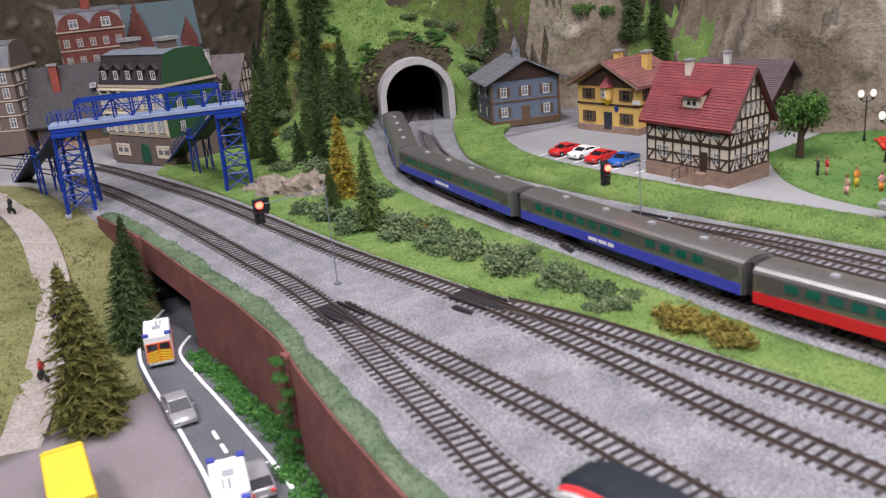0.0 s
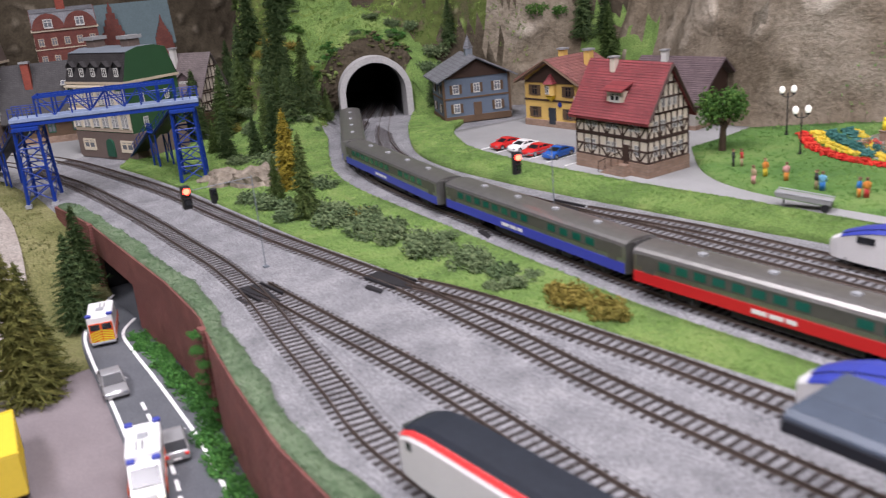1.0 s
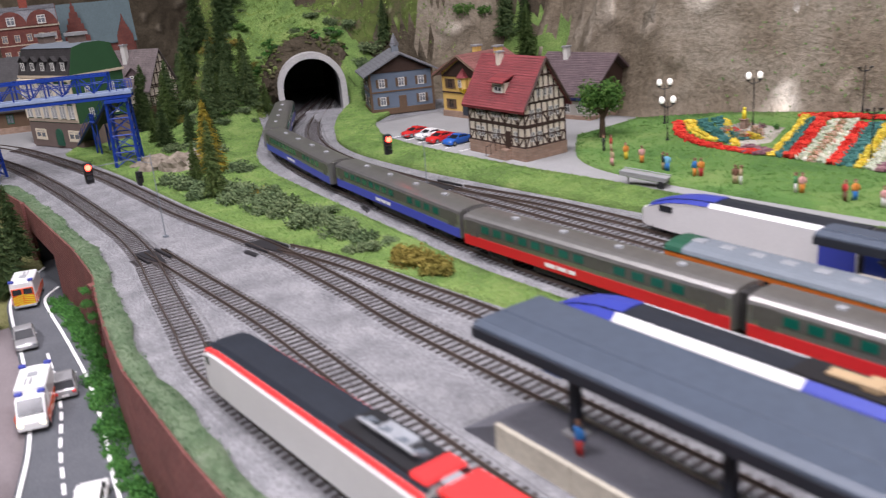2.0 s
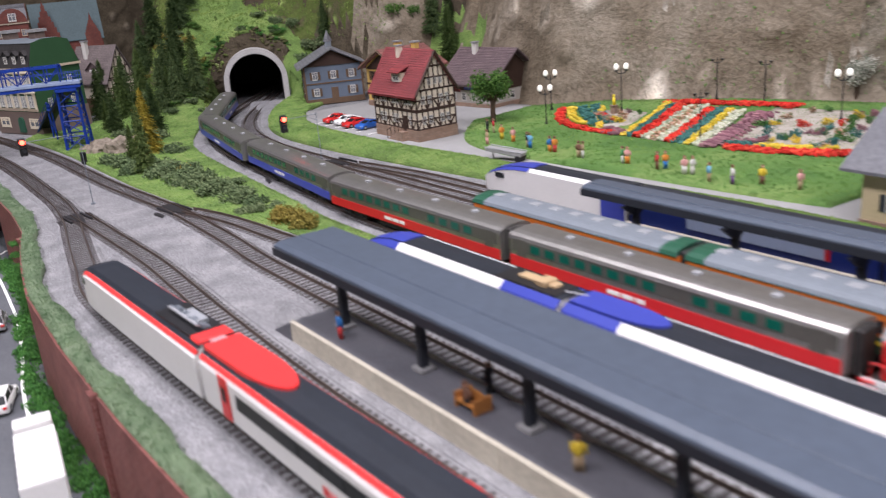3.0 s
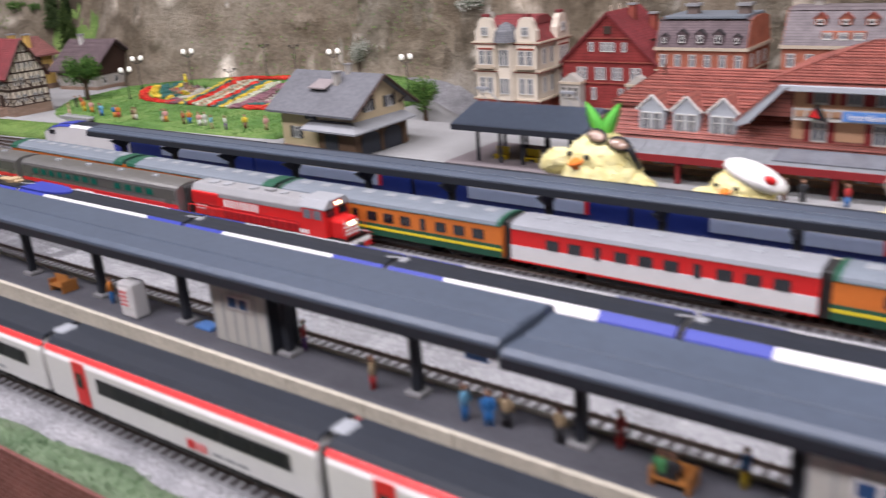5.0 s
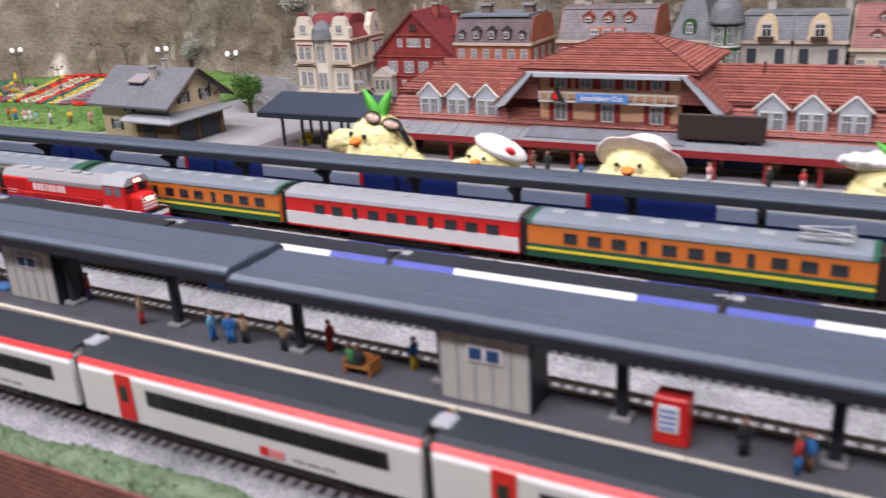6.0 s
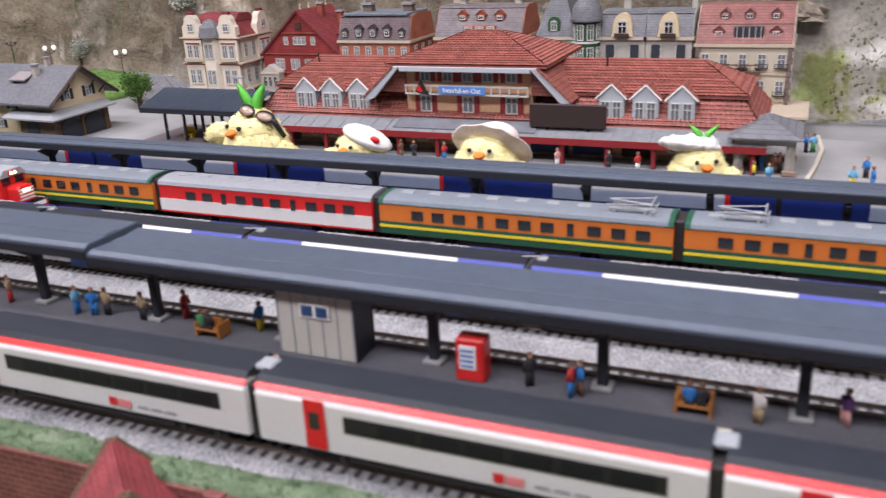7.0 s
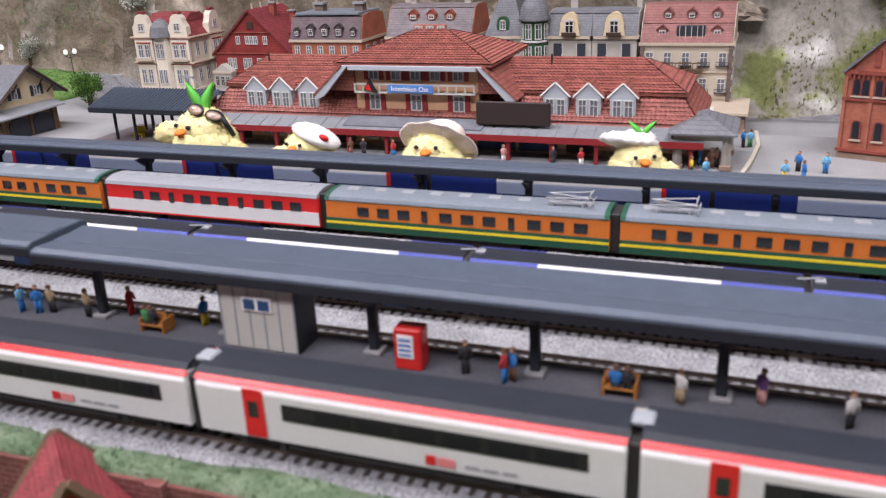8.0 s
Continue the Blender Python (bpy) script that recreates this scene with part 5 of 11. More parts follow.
def silver_coach(m, stripe, label):
    L, w = 0.288, 0.0172
    root = thing("passenger_coach", label, "train coach", m, group="coaches of the silver train")
    part("body", Geo().prism([(-w, 0.010), (w, 0.010), (w, 0.0336), (-w, 0.0336)], -L / 2, L / 2, "x"), "fluted", root, bevel=0.0006)
    part("roof", Geo().prism(round_top(w + 0.0002, 0.0330, 0.0393, 9), -L / 2, L / 2, "x"), "fluted", root, "round stainless roof", smooth=False)
    flank(root, "window_band", -L / 2 + 0.004, L / 2 - 0.004, 0.0235, 0.0335, w, 0.0003, "coach_band")
    flank(root, "stripe", -L / 2 + 0.001, L / 2 - 0.001, 0.0105, 0.0195, w, 0.0005, stripe, "broad painted stripe")
    panes(root, [-0.112 + 0.0165 * i for i in range(8)], 0.0255, 0.0105, 0.0062, w + 0.0004, "green_glass")
    panes(root, [0.046 + 0.018 * i for i in range(4)], 0.0255, 0.011, 0.0062, w + 0.0004, "green_glass")
    flank(root, "rain_strip", -L / 2 + 0.06, L / 2 - 0.09, 0.0334, 0.0341, w, 0.0007, "fluted")
    lettering(root, -0.035, 0.0135, w + 0.0006, (0.012, 0.011, 0.008), 0.0032)
    for k in (-1, 1):
        e = part("end_wall", Geo().box(k * L / 2 - 0.0006, k * L / 2 + 0.0006, -w * 0.8, w * 0.8, 0.010, 0.0365), "fluted", root)
        part("gangway", Geo().box(*sorted((k * L / 2, k * (L / 2 + 0.0055))), -0.0085, 0.0085, 0.008, 0.0365), "underframe", e, "black rubber gangway", bevel=0.001)
        flank(root, "door", *sorted((k * (L / 2 - 0.010), k * (L / 2 - 0.021))), 0.0105, 0.034, w, 0.0004, "coach_band", "dark coach door")
    part("underbox", Geo().box(-0.055, 0.045, -0.013, 0.013, 0.003, 0.010).box(0.055, 0.07, -0.014, 0.014, 0.004, 0.010), "underframe", root, bevel=0.0005)
    for x in (-0.09, -0.03, 0.03, 0.09):
        part("roof_vent", Geo().box(x - 0.003, x + 0.003, -0.0025, 0.0025, 0.0388, 0.0406), "vent", root)
    bogies(root, L, 0.15)
    return root


def diesel_engine(m):
    L, w = 0.208, 0.0168
    root = thing("diesel_locomotive", "bright red diesel locomotive with grey roof and white sill", "locomotive", m)
    part("frame", Geo().box(-L / 2, L / 2, -w, w, 0.0105, 0.0135), "underframe", root, bevel=0.0005)
    flank(root, "sill", -L / 2 + 0.002, L / 2 - 0.004, 0.0105, 0.0142, w, 0.0007, "white", "white sill stripe")
    part("long_hood", Geo().prism([(-0.0128, 0.013), (0.0128, 0.013), (0.0128, 0.0335), (-0.0128, 0.0335)], -L / 2 + 0.010, 0.055, "x"), "red", root, bevel=0.0007)
    part("hood_roof", Geo().prism([(-0.0132, 0.0330), (0.0132, 0.0330), (0.0132, 0.0375), (0.0085, 0.0432), (-0.0085, 0.0432), (-0.0132, 0.0375)], -L / 2 + 0.009, 0.056, "x"), "grey", root, "grey hood roof", bevel=0.0006)
    part("radiator", Geo().prism([(-0.0150, 0.0250), (0.0150, 0.0250), (0.0150, 0.0370), (-0.0150, 0.0370)], -L / 2 + 0.011, -L / 2 + 0.048, "x"), "red", root, "flared red radiator housing", bevel=0.0006)
    g = Geo()
    for i in range(9):
        x = -L / 2 + 0.014 + i * 0.0037
        g.box(x, x + 0.0012, -0.0154, 0.0154, 0.027, 0.035)
    part("radiator_grille", g, "deep_red", root)
    part("cab", Geo().prism([(-0.0158, 0.0135), (0.0158, 0.0135), (0.0158, 0.0395), (0.0100, 0.0455), (-0.0100, 0.0455), (-0.0158, 0.0395)], 0.055, 0.082, "x"), "red", root, bevel=0.0006)
    part("cab_roof", Geo().prism([(-0.0164, 0.0390), (0.0164, 0.0390), (0.0164, 0.0402), (0.0104, 0.0466), (-0.0104, 0.0466), (-0.0164, 0.0402)], 0.053, 0.084, "x"), "vent", root, "pale grey cab roof", bevel=0.0005)
    panes(root, (0.0625, 0.0745), 0.030, 0.009, 0.008, 0.0158, "pale_glass", "cab_window")
    g = Geo().box(0.0818, 0.0826, -0.0125, -0.0030, 0.0315, 0.0405).box(0.0818, 0.0826, 0.0030, 0.0125, 0.0315, 0.0405)
    part("windscreen", g, "glass", root)
    part("short_hood", Geo().prism([(-0.0100, 0.0135), (0.0100, 0.0135), (0.0100, 0.0285), (0.0070, 0.0310), (-0.0070, 0.0310), (-0.0100, 0.0285)], 0.082, 0.0975, "x"), "red", root, "low red nose", bevel=0.0010)
    g = Geo()
    for i in range(4):
        g.box(0.0973, 0.0978, -0.0088, 0.0088, 0.0165 + 0.0032 * i, 0.0182 + 0.0032 * i)
    part("nose_stripes", g, "lettering", root, "white warning stripes")
    for z, x in ((0.0425, 0.0845), (0.0262, 0.0982)):
        for s in (-1, 1):
            part("headlight", Geo().ball((x, s * 0.0022, z), 0.0017, 8, 5), "head_light", root, "lit yellow headlight", smooth=True)
    part("headlight_box", Geo().box(0.081, 0.0848, -0.005, 0.005, 0.0402, 0.0448), "red", root, bevel=0.0005)
    part("pilot", Geo().prism([(-0.0155, 0.003), (0.0155, 0.003), (0.0165, 0.0135), (-0.0165, 0.0135)], L / 2 - 0.006, L / 2, "x"), "red", root, "red pilot with white band", bevel=0.0006)
    part("rear_pilot", Geo().prism([(-0.0155, 0.003), (0.0155, 0.003), (0.0165, 0.0135), (-0.0165, 0.0135)], -L / 2, -L / 2 + 0.006, "x"), "red", root, bevel=0.0006)
    part("pilot_band", Geo().box(L / 2, L / 2 + 0.0005, -0.015, 0.015, 0.0085, 0.0125), "lettering", root, "white band")
    for k in (-1, 1):
        g = Geo()
        for s in (-1, 1):
            for j in range(4):
                g.box(*sorted((k * (L / 2 - 0.0005), k * (L / 2 - 0.0095))), s * 0.0165 - 0.002, s * 0.0165 + 0.002, 0.003 + 0.003 * j, 0.0038 + 0.003 * j)
        part("steps", g, "coach_red", root)
        part("coupler", Geo().box(*sorted((k * L / 2, k * (L / 2 + 0.006))), -0.0015, 0.0015, 0.0065, 0.010), "underframe", root, bevel=0.0004)
    g = Geo()
    for s in (-1, 1):
        xs = [-L / 2 + 0.006 + 0.0165 * i for i in range(10)]
        for x in xs:
            g.rod((x, s * 0.0164, 0.0135), (x, s * 0.0164, 0.0235), 0.00035, n=4)
        g.rod((xs[0], s * 0.0164, 0.0235), (xs[-1], s * 0.0164, 0.0235), 0.0004, n=4)
        g.rod((L / 2 - 0.002, s * 0.012, 0.0135), (L / 2 - 0.002, s * 0.012, 0.026), 0.0004, n=4)
    part("handrail", g, "red", root, "thin red handrails")
    part("fuel_tank", Geo().prism([(-0.013, 0.0095), (0.013, 0.0095), (0.011, 0.003), (-0.011, 0.003)], -0.035, 0.030, "x"), "underframe", root, bevel=0.0006)
    g = Geo()
    for i in range(12):
        x = -0.052 + 0.0085 * i
        for s in (-1, 1):
            part("hood_door", Geo().box(x, x + 0.0068, *sorted((s * 0.0128, s * 0.0133)), 0.0145, 0.0245), "deep_red", root, "red engine-room door")
    lettering(root, -0.049, 0.0252, 0.0129, (0.0036, 0.0030, 0.0030, 0.0014, 0.0014, 0.0030, 0.0030, 0.0018, 0.0030, 0.0030), 0.0070, 0.0022)
    lettering(root, -L / 2 + 0.014, 0.0195, 0.0134, (0.013,), 0.0012)
    lettering(root, -L / 2 + 0.014, 0.0222, 0.0134, (0.015,), 0.0012)
    lettering(root, 0.052, 0.0160, 0.0159, (0.0025, 0.0025, 0.0025), 0.0035, 0.0012)
    g = Geo()
    for x, s in ((-0.075, 0.006), (-0.055, 0.006), (-0.02, 0.005), (0.02, 0.004), (0.045, 0.004)):
        part("roof_fan", Geo().rod((x, 0, 0.0430), (x, 0, 0.0442), s, n=12), "vent", root, "round roof fan")
    part("exhaust", Geo().box(-0.002, 0.008, -0.003, 0.003, 0.043, 0.0455), "grey", root, bevel=0.0004)
    bogies(root, L, 0.19)
    return root


m, y_next = car_pose("D", -0.450, 0.208)
diesel_engine(m)
for stripe, colour in (("coach_red", "red"), ("coach_red", "red"), ("coach_blue", "blue"), ("coach_blue", "blue"), ("coach_blue", "blue")):
    m, y_next = car_pose("D", y_next + 0.003, 0.292)
    silver_coach(m, stripe, "stainless silver passenger coach with %s stripe and green windows" % colour)


def streamliner_car(m, L, label, side, roof_c, band, nose=None, group="", w=0.0166, top=0.0445, wide=0.0, lean=0.93, low=0.0055, blunt=False):
    """Smooth modern car. side, roof_c, band: colours of flank, roof and the shoulder band; nose: tapered towards +x."""
    root = thing("express_car", label, "train coach", m, group=group)
    sec = lambda k, zk: [(-w * k * 0.97, low), (w * k * 0.97, low), (w * k, 0.0055 + 0.0305 * zk), (w * lean * k, 0.0055 + (top - 0.0095) * 0.94 * zk), (w * 0.66 * k, 0.0055 + (top - 0.0075) * zk), (-w * 0.66 * k, 0.0055 + (top - 0.0075) * zk), (-w * lean * k, 0.0055 + (top - 0.0095) * 0.94 * zk), (-w * k, 0.0055 + 0.0305 * zk)]
    x1 = L / 2
    if nose:
        ks = [(-L / 2, 1, 1), (x1 - nose, 1, 1), (x1 - nose * 0.72, 0.985, 0.97), (x1 - nose * 0.48, 0.95, 0.88), (x1 - nose * 0.28, 0.88, 0.74), (x1 - nose * 0.12, 0.76, 0.58), (x1 - nose * 0.03, 0.58, 0.47), (x1, 0.36, 0.38)]
        if blunt:
            ks = [(-L / 2, 1, 1), (x1 - nose, 1, 1), (x1 - nose * 0.60, 0.985, 0.985), (x1 - nose * 0.34, 0.945, 0.93), (x1 - nose * 0.16, 0.88, 0.83), (x1 - nose * 0.05, 0.78, 0.71), (x1, 0.62, 0.58)]
    else:
        ks = [(-L / 2, 1, 1), (x1, 1, 1)]
    rows = [[(x, u, z) for u, z in sec(k, zk)] for x, k, zk in ks]
    part("body", Geo().rings(rows), side, root, smooth=False, bevel=0.0 if nose else 0.0008)
    # roof skin over the crown, following the nose
    g = Geo()
    rr = []
    for x, k, zk in (ks[:6] if blunt else ks[:4]) if nose else ks:
        s = sec(k, zk)
        a, b = s[4], s[5]
        if wide:
            e = [a[i] + (s[3][i] - a[i]) * wide for i in (0, 1)]
            rr.append([(x, e[0], e[1] + 0.0007), (x, a[0] * 0.96, a[1] + 0.0010), (x, 0, a[1] + 0.0014), (x, -a[0] * 0.96, a[1] + 0.0010), (x, -e[0], e[1] + 0.0007), (x, 0, a[1] - 0.006)])
            continue
        rr.append([(x, a[0] * 1.02, a[1] - 0.0012), (x, a[0] * 0.9, a[1] + 0.0006), (x, 0, a[1] + 0.0012), (x, b[0] * 0.9, b[1] + 0.0006), (x, b[0] * 1.02, b[1] - 0.0012)])
    g.rings(rr)
    part("roof", g, roof_c, root, smooth=False)
    return root, sec, ks


def shoulder(root, sec, ks, x0, x1, material, name="shoulder_band", label="", low=0.0, high=1.0):
    """A painted band along the shoulder, both sides."""
    pts = [(x, k, zk) for x, k, zk in ks if x0 < x < x1]
    def at(x):
        for (xa, ka, za), (xb, kb, zb) in zip(ks, ks[1:]):
            if xa <= x <= xb:
                t = (x - xa) / max(1e-9, xb - xa)
                return (x, ka + (kb - ka) * t, za + (zb - za) * t)
        return ks[-1]
    rows_l, rows_r = [], []
    for x, k, zk in [at(x0)] + pts + [at(x1)]:
        s = sec(k, zk)
        o = 0.0005
        q = low + 0.0 * zk
        rows_r.append([(x, s[2][0] * (1 - q) + s[3][0] * q + o, s[2][1] * (1 - q) + s[3][1] * q + 0.0006), (x, s[3][0] + o, s[3][1] + o), (x, s[3][0] + (s[4][0] - s[3][0]) * high + o * 0.6, s[3][1] + (s[4][1] - s[3][1]) * high + o), (x, s[3][0] + (s[4][0] - s[3][0]) * high - 0.0008, s[3][1] + (s[4][1] - s[3][1]) * high - 0.0012), (x, s[3][0] - 0.0012, s[3][1] - 0.001)])
        rows_l.append([(p[0], -p[1], p[2]) for p in rows_r[-1]])
    g = Geo().rings(rows_r).rings(rows_l)
    return part(name, g, material, root, label)


def gap_bellows(key, y):
    i = at_y(key, y)
    x, yy, a = FINE[key][i]
    single("bellows", Geo().box(-0.004, 0.004, -0.0125, 0.0125, 0.006, 0.038).mesh("bellows", "underframe", bevel=0.001), None, "black rubber bellows between two coaches", "train part", pose(x, yy, RAIL_TOP, 0, 0, math.degrees(a)), group="coach bellows")


# white and red tilting train beside the near platform
joints = [0.268, 0.016, -0.242, -0.460, -0.681, -0.900, -1.124, -1.343, -1.562, -1.78]
for j, (ya, yb) in enumerate(zip(joints, joints[1:])):
    L = ya - yb - 0.006
    m, _ = car_pose("A", yb + 0.003, L, flip=True)
    nose = 0.050 if j == 0 else None
    root, sec, ks = streamliner_car(m, L, "white express train car with red shoulder band and black roof", "white", "roof_black", "icn_red", nose, "cars of the white express train", wide=0.62, top=0.0445, lean=0.88, low=0.0088, blunt=True)
    shoulder(root, sec, ks, -L / 2, (L / 2 if not nose else L / 2 - nose * 0.06), "icn_red", label="coral red shoulder band", low=0.70, high=0.40)
    if j:
        flank(root, "window_strip", -L / 2 + 0.014 if j == 1 else -L / 2 + 0.016, L / 2 - 0.050, 0.0225, 0.0315, 0.0166, 0.0004, "black", "long dark window strip")
        panes(root, [-L / 2 + 0.03 + 0.022 * i for i in range(6)], 0.0238, 0.0185, 0.0066, 0.0170, "car_glass", "window")
        flank(root, "door", L / 2 - 0.040, L / 2 - 0.0285, 0.0108, 0.0375, 0.0166, 0.0006, "red", "red door")
        panes(root, (L / 2 - 0.034,), 0.022, 0.0055, 0.009, 0.0171, "glass", "door_window")
        if j == 1:
            flank(root, "door", -L / 2 + 0.028, -L / 2 + 0.0395, 0.0108, 0.0375, 0.0166, 0.0006, "red", "red door")
            g = Geo()
            n = 12
            oval = [(L / 2 - 0.002 - 0.045 + 0.045 * math.cos(math.pi * i / n + math.pi / 2), 0.0118 * math.sin(math.pi * i / n + math.pi / 2)) for i in range(n + 1)]
            g.prism([(L / 2 - 0.001, -0.0118), (L / 2 - 0.001, 0.0118)] + oval, 0.0424, 0.0456, "z")
            part("pantograph_fairing", g, "icn_red", root, "coral red roof fairing")
        flank(root, "emblem", -0.0215, -0.0165, 0.0120, 0.0168, 0.0166, 0.0004, "red", "red emblem on the flank")
        flank(root, "emblem", -0.0310, -0.0225, 0.0120, 0.0164, 0.0166, 0.0004, "pink_mark", "pale red emblem on the flank")
        for q in range(3):
            flank(root, "lettering", -0.061 + 0.009 * q, -0.054 + 0.009 * q, 0.0132, 0.0145, 0.0166, 0.0003, "vent", "grey lettering bar")
        part("coupling_cover", Geo().box(L / 2 - 0.004, L / 2 + 0.006, -0.0055, 0.0055, 0.0414, 0.0448), "roof_box", root, "grey roof coupling", bevel=0.001)
        gap_bellows("A", ya)
    else:
        part("windscreen", Geo().prism([(L / 2 - 0.022, 0.0385), (L / 2 - 0.021, 0.0412), (L / 2 - 0.0035, 0.0352), (L / 2 - 0.0035, 0.0325)], -0.0098, 0.0098, "y"), "glass", root, "black raked windscreen")
        part("equipment_well", Geo().box(-L / 2 + 0.004, -L / 2 + 0.074, -0.0112, 0.0112, 0.0419, 0.0446), "black", root, "dark roof well with fittings")
        part("roof_saddle", Geo().box(-L / 2 + 0.0005, -L / 2 + 0.014, -0.0120, 0.0120, 0.0420, 0.0454), "icn_red", root, "coral red roof saddle", bevel=0.0012)
        for q in range(4):
            u = -L / 2 + 0.020 + 0.014 * q
            part("insulator", Geo().rod((u, -0.004, 0.0439), (u, 0.004, 0.0489), 0.0016, n=8).rod((u, -0.0015, 0.0454), (u, 0.0005, 0.0468), 0.0026, n=8), "grey_roof", root, "grey roof insulator")
        part("busbar", Geo().box(-L / 2 + 0.018, -L / 2 + 0.066, 0.0030, 0.0050, 0.0480, 0.0490), "vent", root, "pale busbar")
        part("roof_box", Geo().box(-L / 2 + 0.030, -L / 2 + 0.055, -0.008, 0.002, 0.0439, 0.0470), "roof_box", root, "grey roof equipment box", bevel=0.0006)
        g = Geo()
        for s in (-1, 1):
            g.rod((L / 2 - 0.003, s * 0.0085, 0.019), (L / 2 + 0.0008, s * 0.0080, 0.0185), 0.0022, 0.002, 8)
        part("headlight", g, "glass", root, "dark oval headlight")
        panes(root, (L / 2 - 0.0165,), 0.0275, 0.0042, 0.0048, 0.0158, "glass", "cab_window")
    part("skirt", Geo().box(-L / 2 + 0.05, L / 2 - 0.05, -0.0140, 0.0140, 0.004, 0.0092), "underframe", root, bevel=0.0005)
    bogies(root, L, 0.16)

# blue and white high-speed train beyond the near platform
joints = [0.165, -0.094, -0.352, -0.566, -0.772, -0.988, -1.197, -1.41, -1.62, -1.83]
for j, (ya, yb) in enumerate(zip(joints, joints[1:])):
    L = ya - yb - 0.005
    m, _ = car_pose("T", yb + 0.0025, L, flip=True)
    nose = 0.075 if j == 0 else None
    root, sec, ks = streamliner_car(m, L, "blue and white high-speed train car with dark roof", "white" if j < 1 else "grey", "roof_black", "blue", nose, "cars of the blue and white train")
    if nose:
        shoulder(root, sec, ks, L / 2 - nose * 0.95, L / 2 - nose * 0.14, "blue", "nose_cap", "cobalt blue nose")
        panes(root, (L / 2 - nose * 0.42,), 0.0235, 0.015, 0.0055, 0.0159, "glass", "side_window")
        g = Geo().rings([[(x, sec(k, z)[4][0] * 0.96, sec(k, z)[4][1] + 0.0012), (x, 0, sec(k, z)[4][1] + 0.0022), (x, sec(k, z)[5][0] * 0.96, sec(k, z)[5][1] + 0.0012), (x, 0, sec(k, z)[5][1] - 0.002)] for x, k, z in ks[1:6]])
        part("nose_top", g, "blue", root, "cobalt blue nose top")
        shoulder(root, sec, ks, -L / 2 + 0.055, L / 2 - nose * 0.95, "white", "white_band")
        shoulder(root, sec, ks, -L / 2, -L / 2 + 0.055, "blue", "blue_band")
        flank(root, "blue_panel", -L / 2, -L / 2 + 0.055, 0.012, 0.036, 0.0166, 0.0004, "blue", "cobalt blue flank panel")
        part("windscreen", Geo().prism([(L / 2 - 0.046, 0.034), (L / 2 - 0.044, 0.036), (L / 2 - 0.022, 0.0278), (L / 2 - 0.023, 0.0255)], -0.0090, 0.0090, "y"), "glass", root, "black windscreen")
        part("equipment_well", Geo().box(-L / 2 + 0.006, -L / 2 + 0.066, -0.0105, 0.0105, 0.0422, 0.0440), "black", root, "dark roof well")
        part("roof_gear", Geo().box(-L / 2 + 0.014, -L / 2 + 0.05, -0.005, 0.003, 0.0438, 0.0462).box(-L / 2 + 0.02, -L / 2 + 0.03, -0.006, 0.006, 0.0438, 0.0480), "tan", root, "tan roof equipment", bevel=0.0006)
    else:
        e = 0.046
        shoulder(root, sec, ks, -L / 2 + e, L / 2 - e, "white", "white_band", "white shoulder band")
        shoulder(root, sec, ks, -L / 2, -L / 2 + e, "blue", "blue_band", "blue shoulder band")
        shoulder(root, sec, ks, L / 2 - e, L / 2, "blue", "blue_band", "blue shoulder band")
        flank(root, "window_strip", -L / 2 + 0.02, L / 2 - 0.02, 0.021, 0.030, 0.0166, 0.0004, "glass", "dark window strip")
        flank(root, "skirt_band", -L / 2, L / 2, 0.0058, 0.014, 0.0166, 0.0003, "grey", "grey lower flank")
        if j == 1:
            g = Geo()
            n = 10
            oval = [(L / 2 - 0.036 + 0.036 * math.cos(math.pi * i / n + math.pi / 2), 0.0110 * math.sin(math.pi * i / n + math.pi / 2)) for i in range(n + 1)]
            g.prism([(L / 2 - 0.002, -0.0110), (L / 2 - 0.002, 0.0110)] + oval, 0.0422, 0.0450, "z")
            part("roof_fairing", g, "blue", root, "cobalt blue roof fairing")
            flank(root, "blue_panel", L / 2 - 0.05, L / 2, 0.012, 0.036, 0.0166, 0.0006, "blue", "cobalt blue flank panel")
        gap_bellows("T", ya)
        g = Geo().box(L / 2 - 0.007, L / 2 - 0.001, -0.003, 0.003, 0.0425, 0.0446).rod((L / 2 - 0.006, -0.002, 0.0450), (L / 2 + 0.009, 0.003, 0.0455), 0.0006)
        part("roof_cable", g, "vent", root, "pale roof cable box")
    bogies(root, L, 0.14)

# navy high-speed train behind the far platform
joints = [0.284, 0.062, -0.175, -0.405, -0.637, -0.872, -1.13, -1.36, -1.59, -1.82]
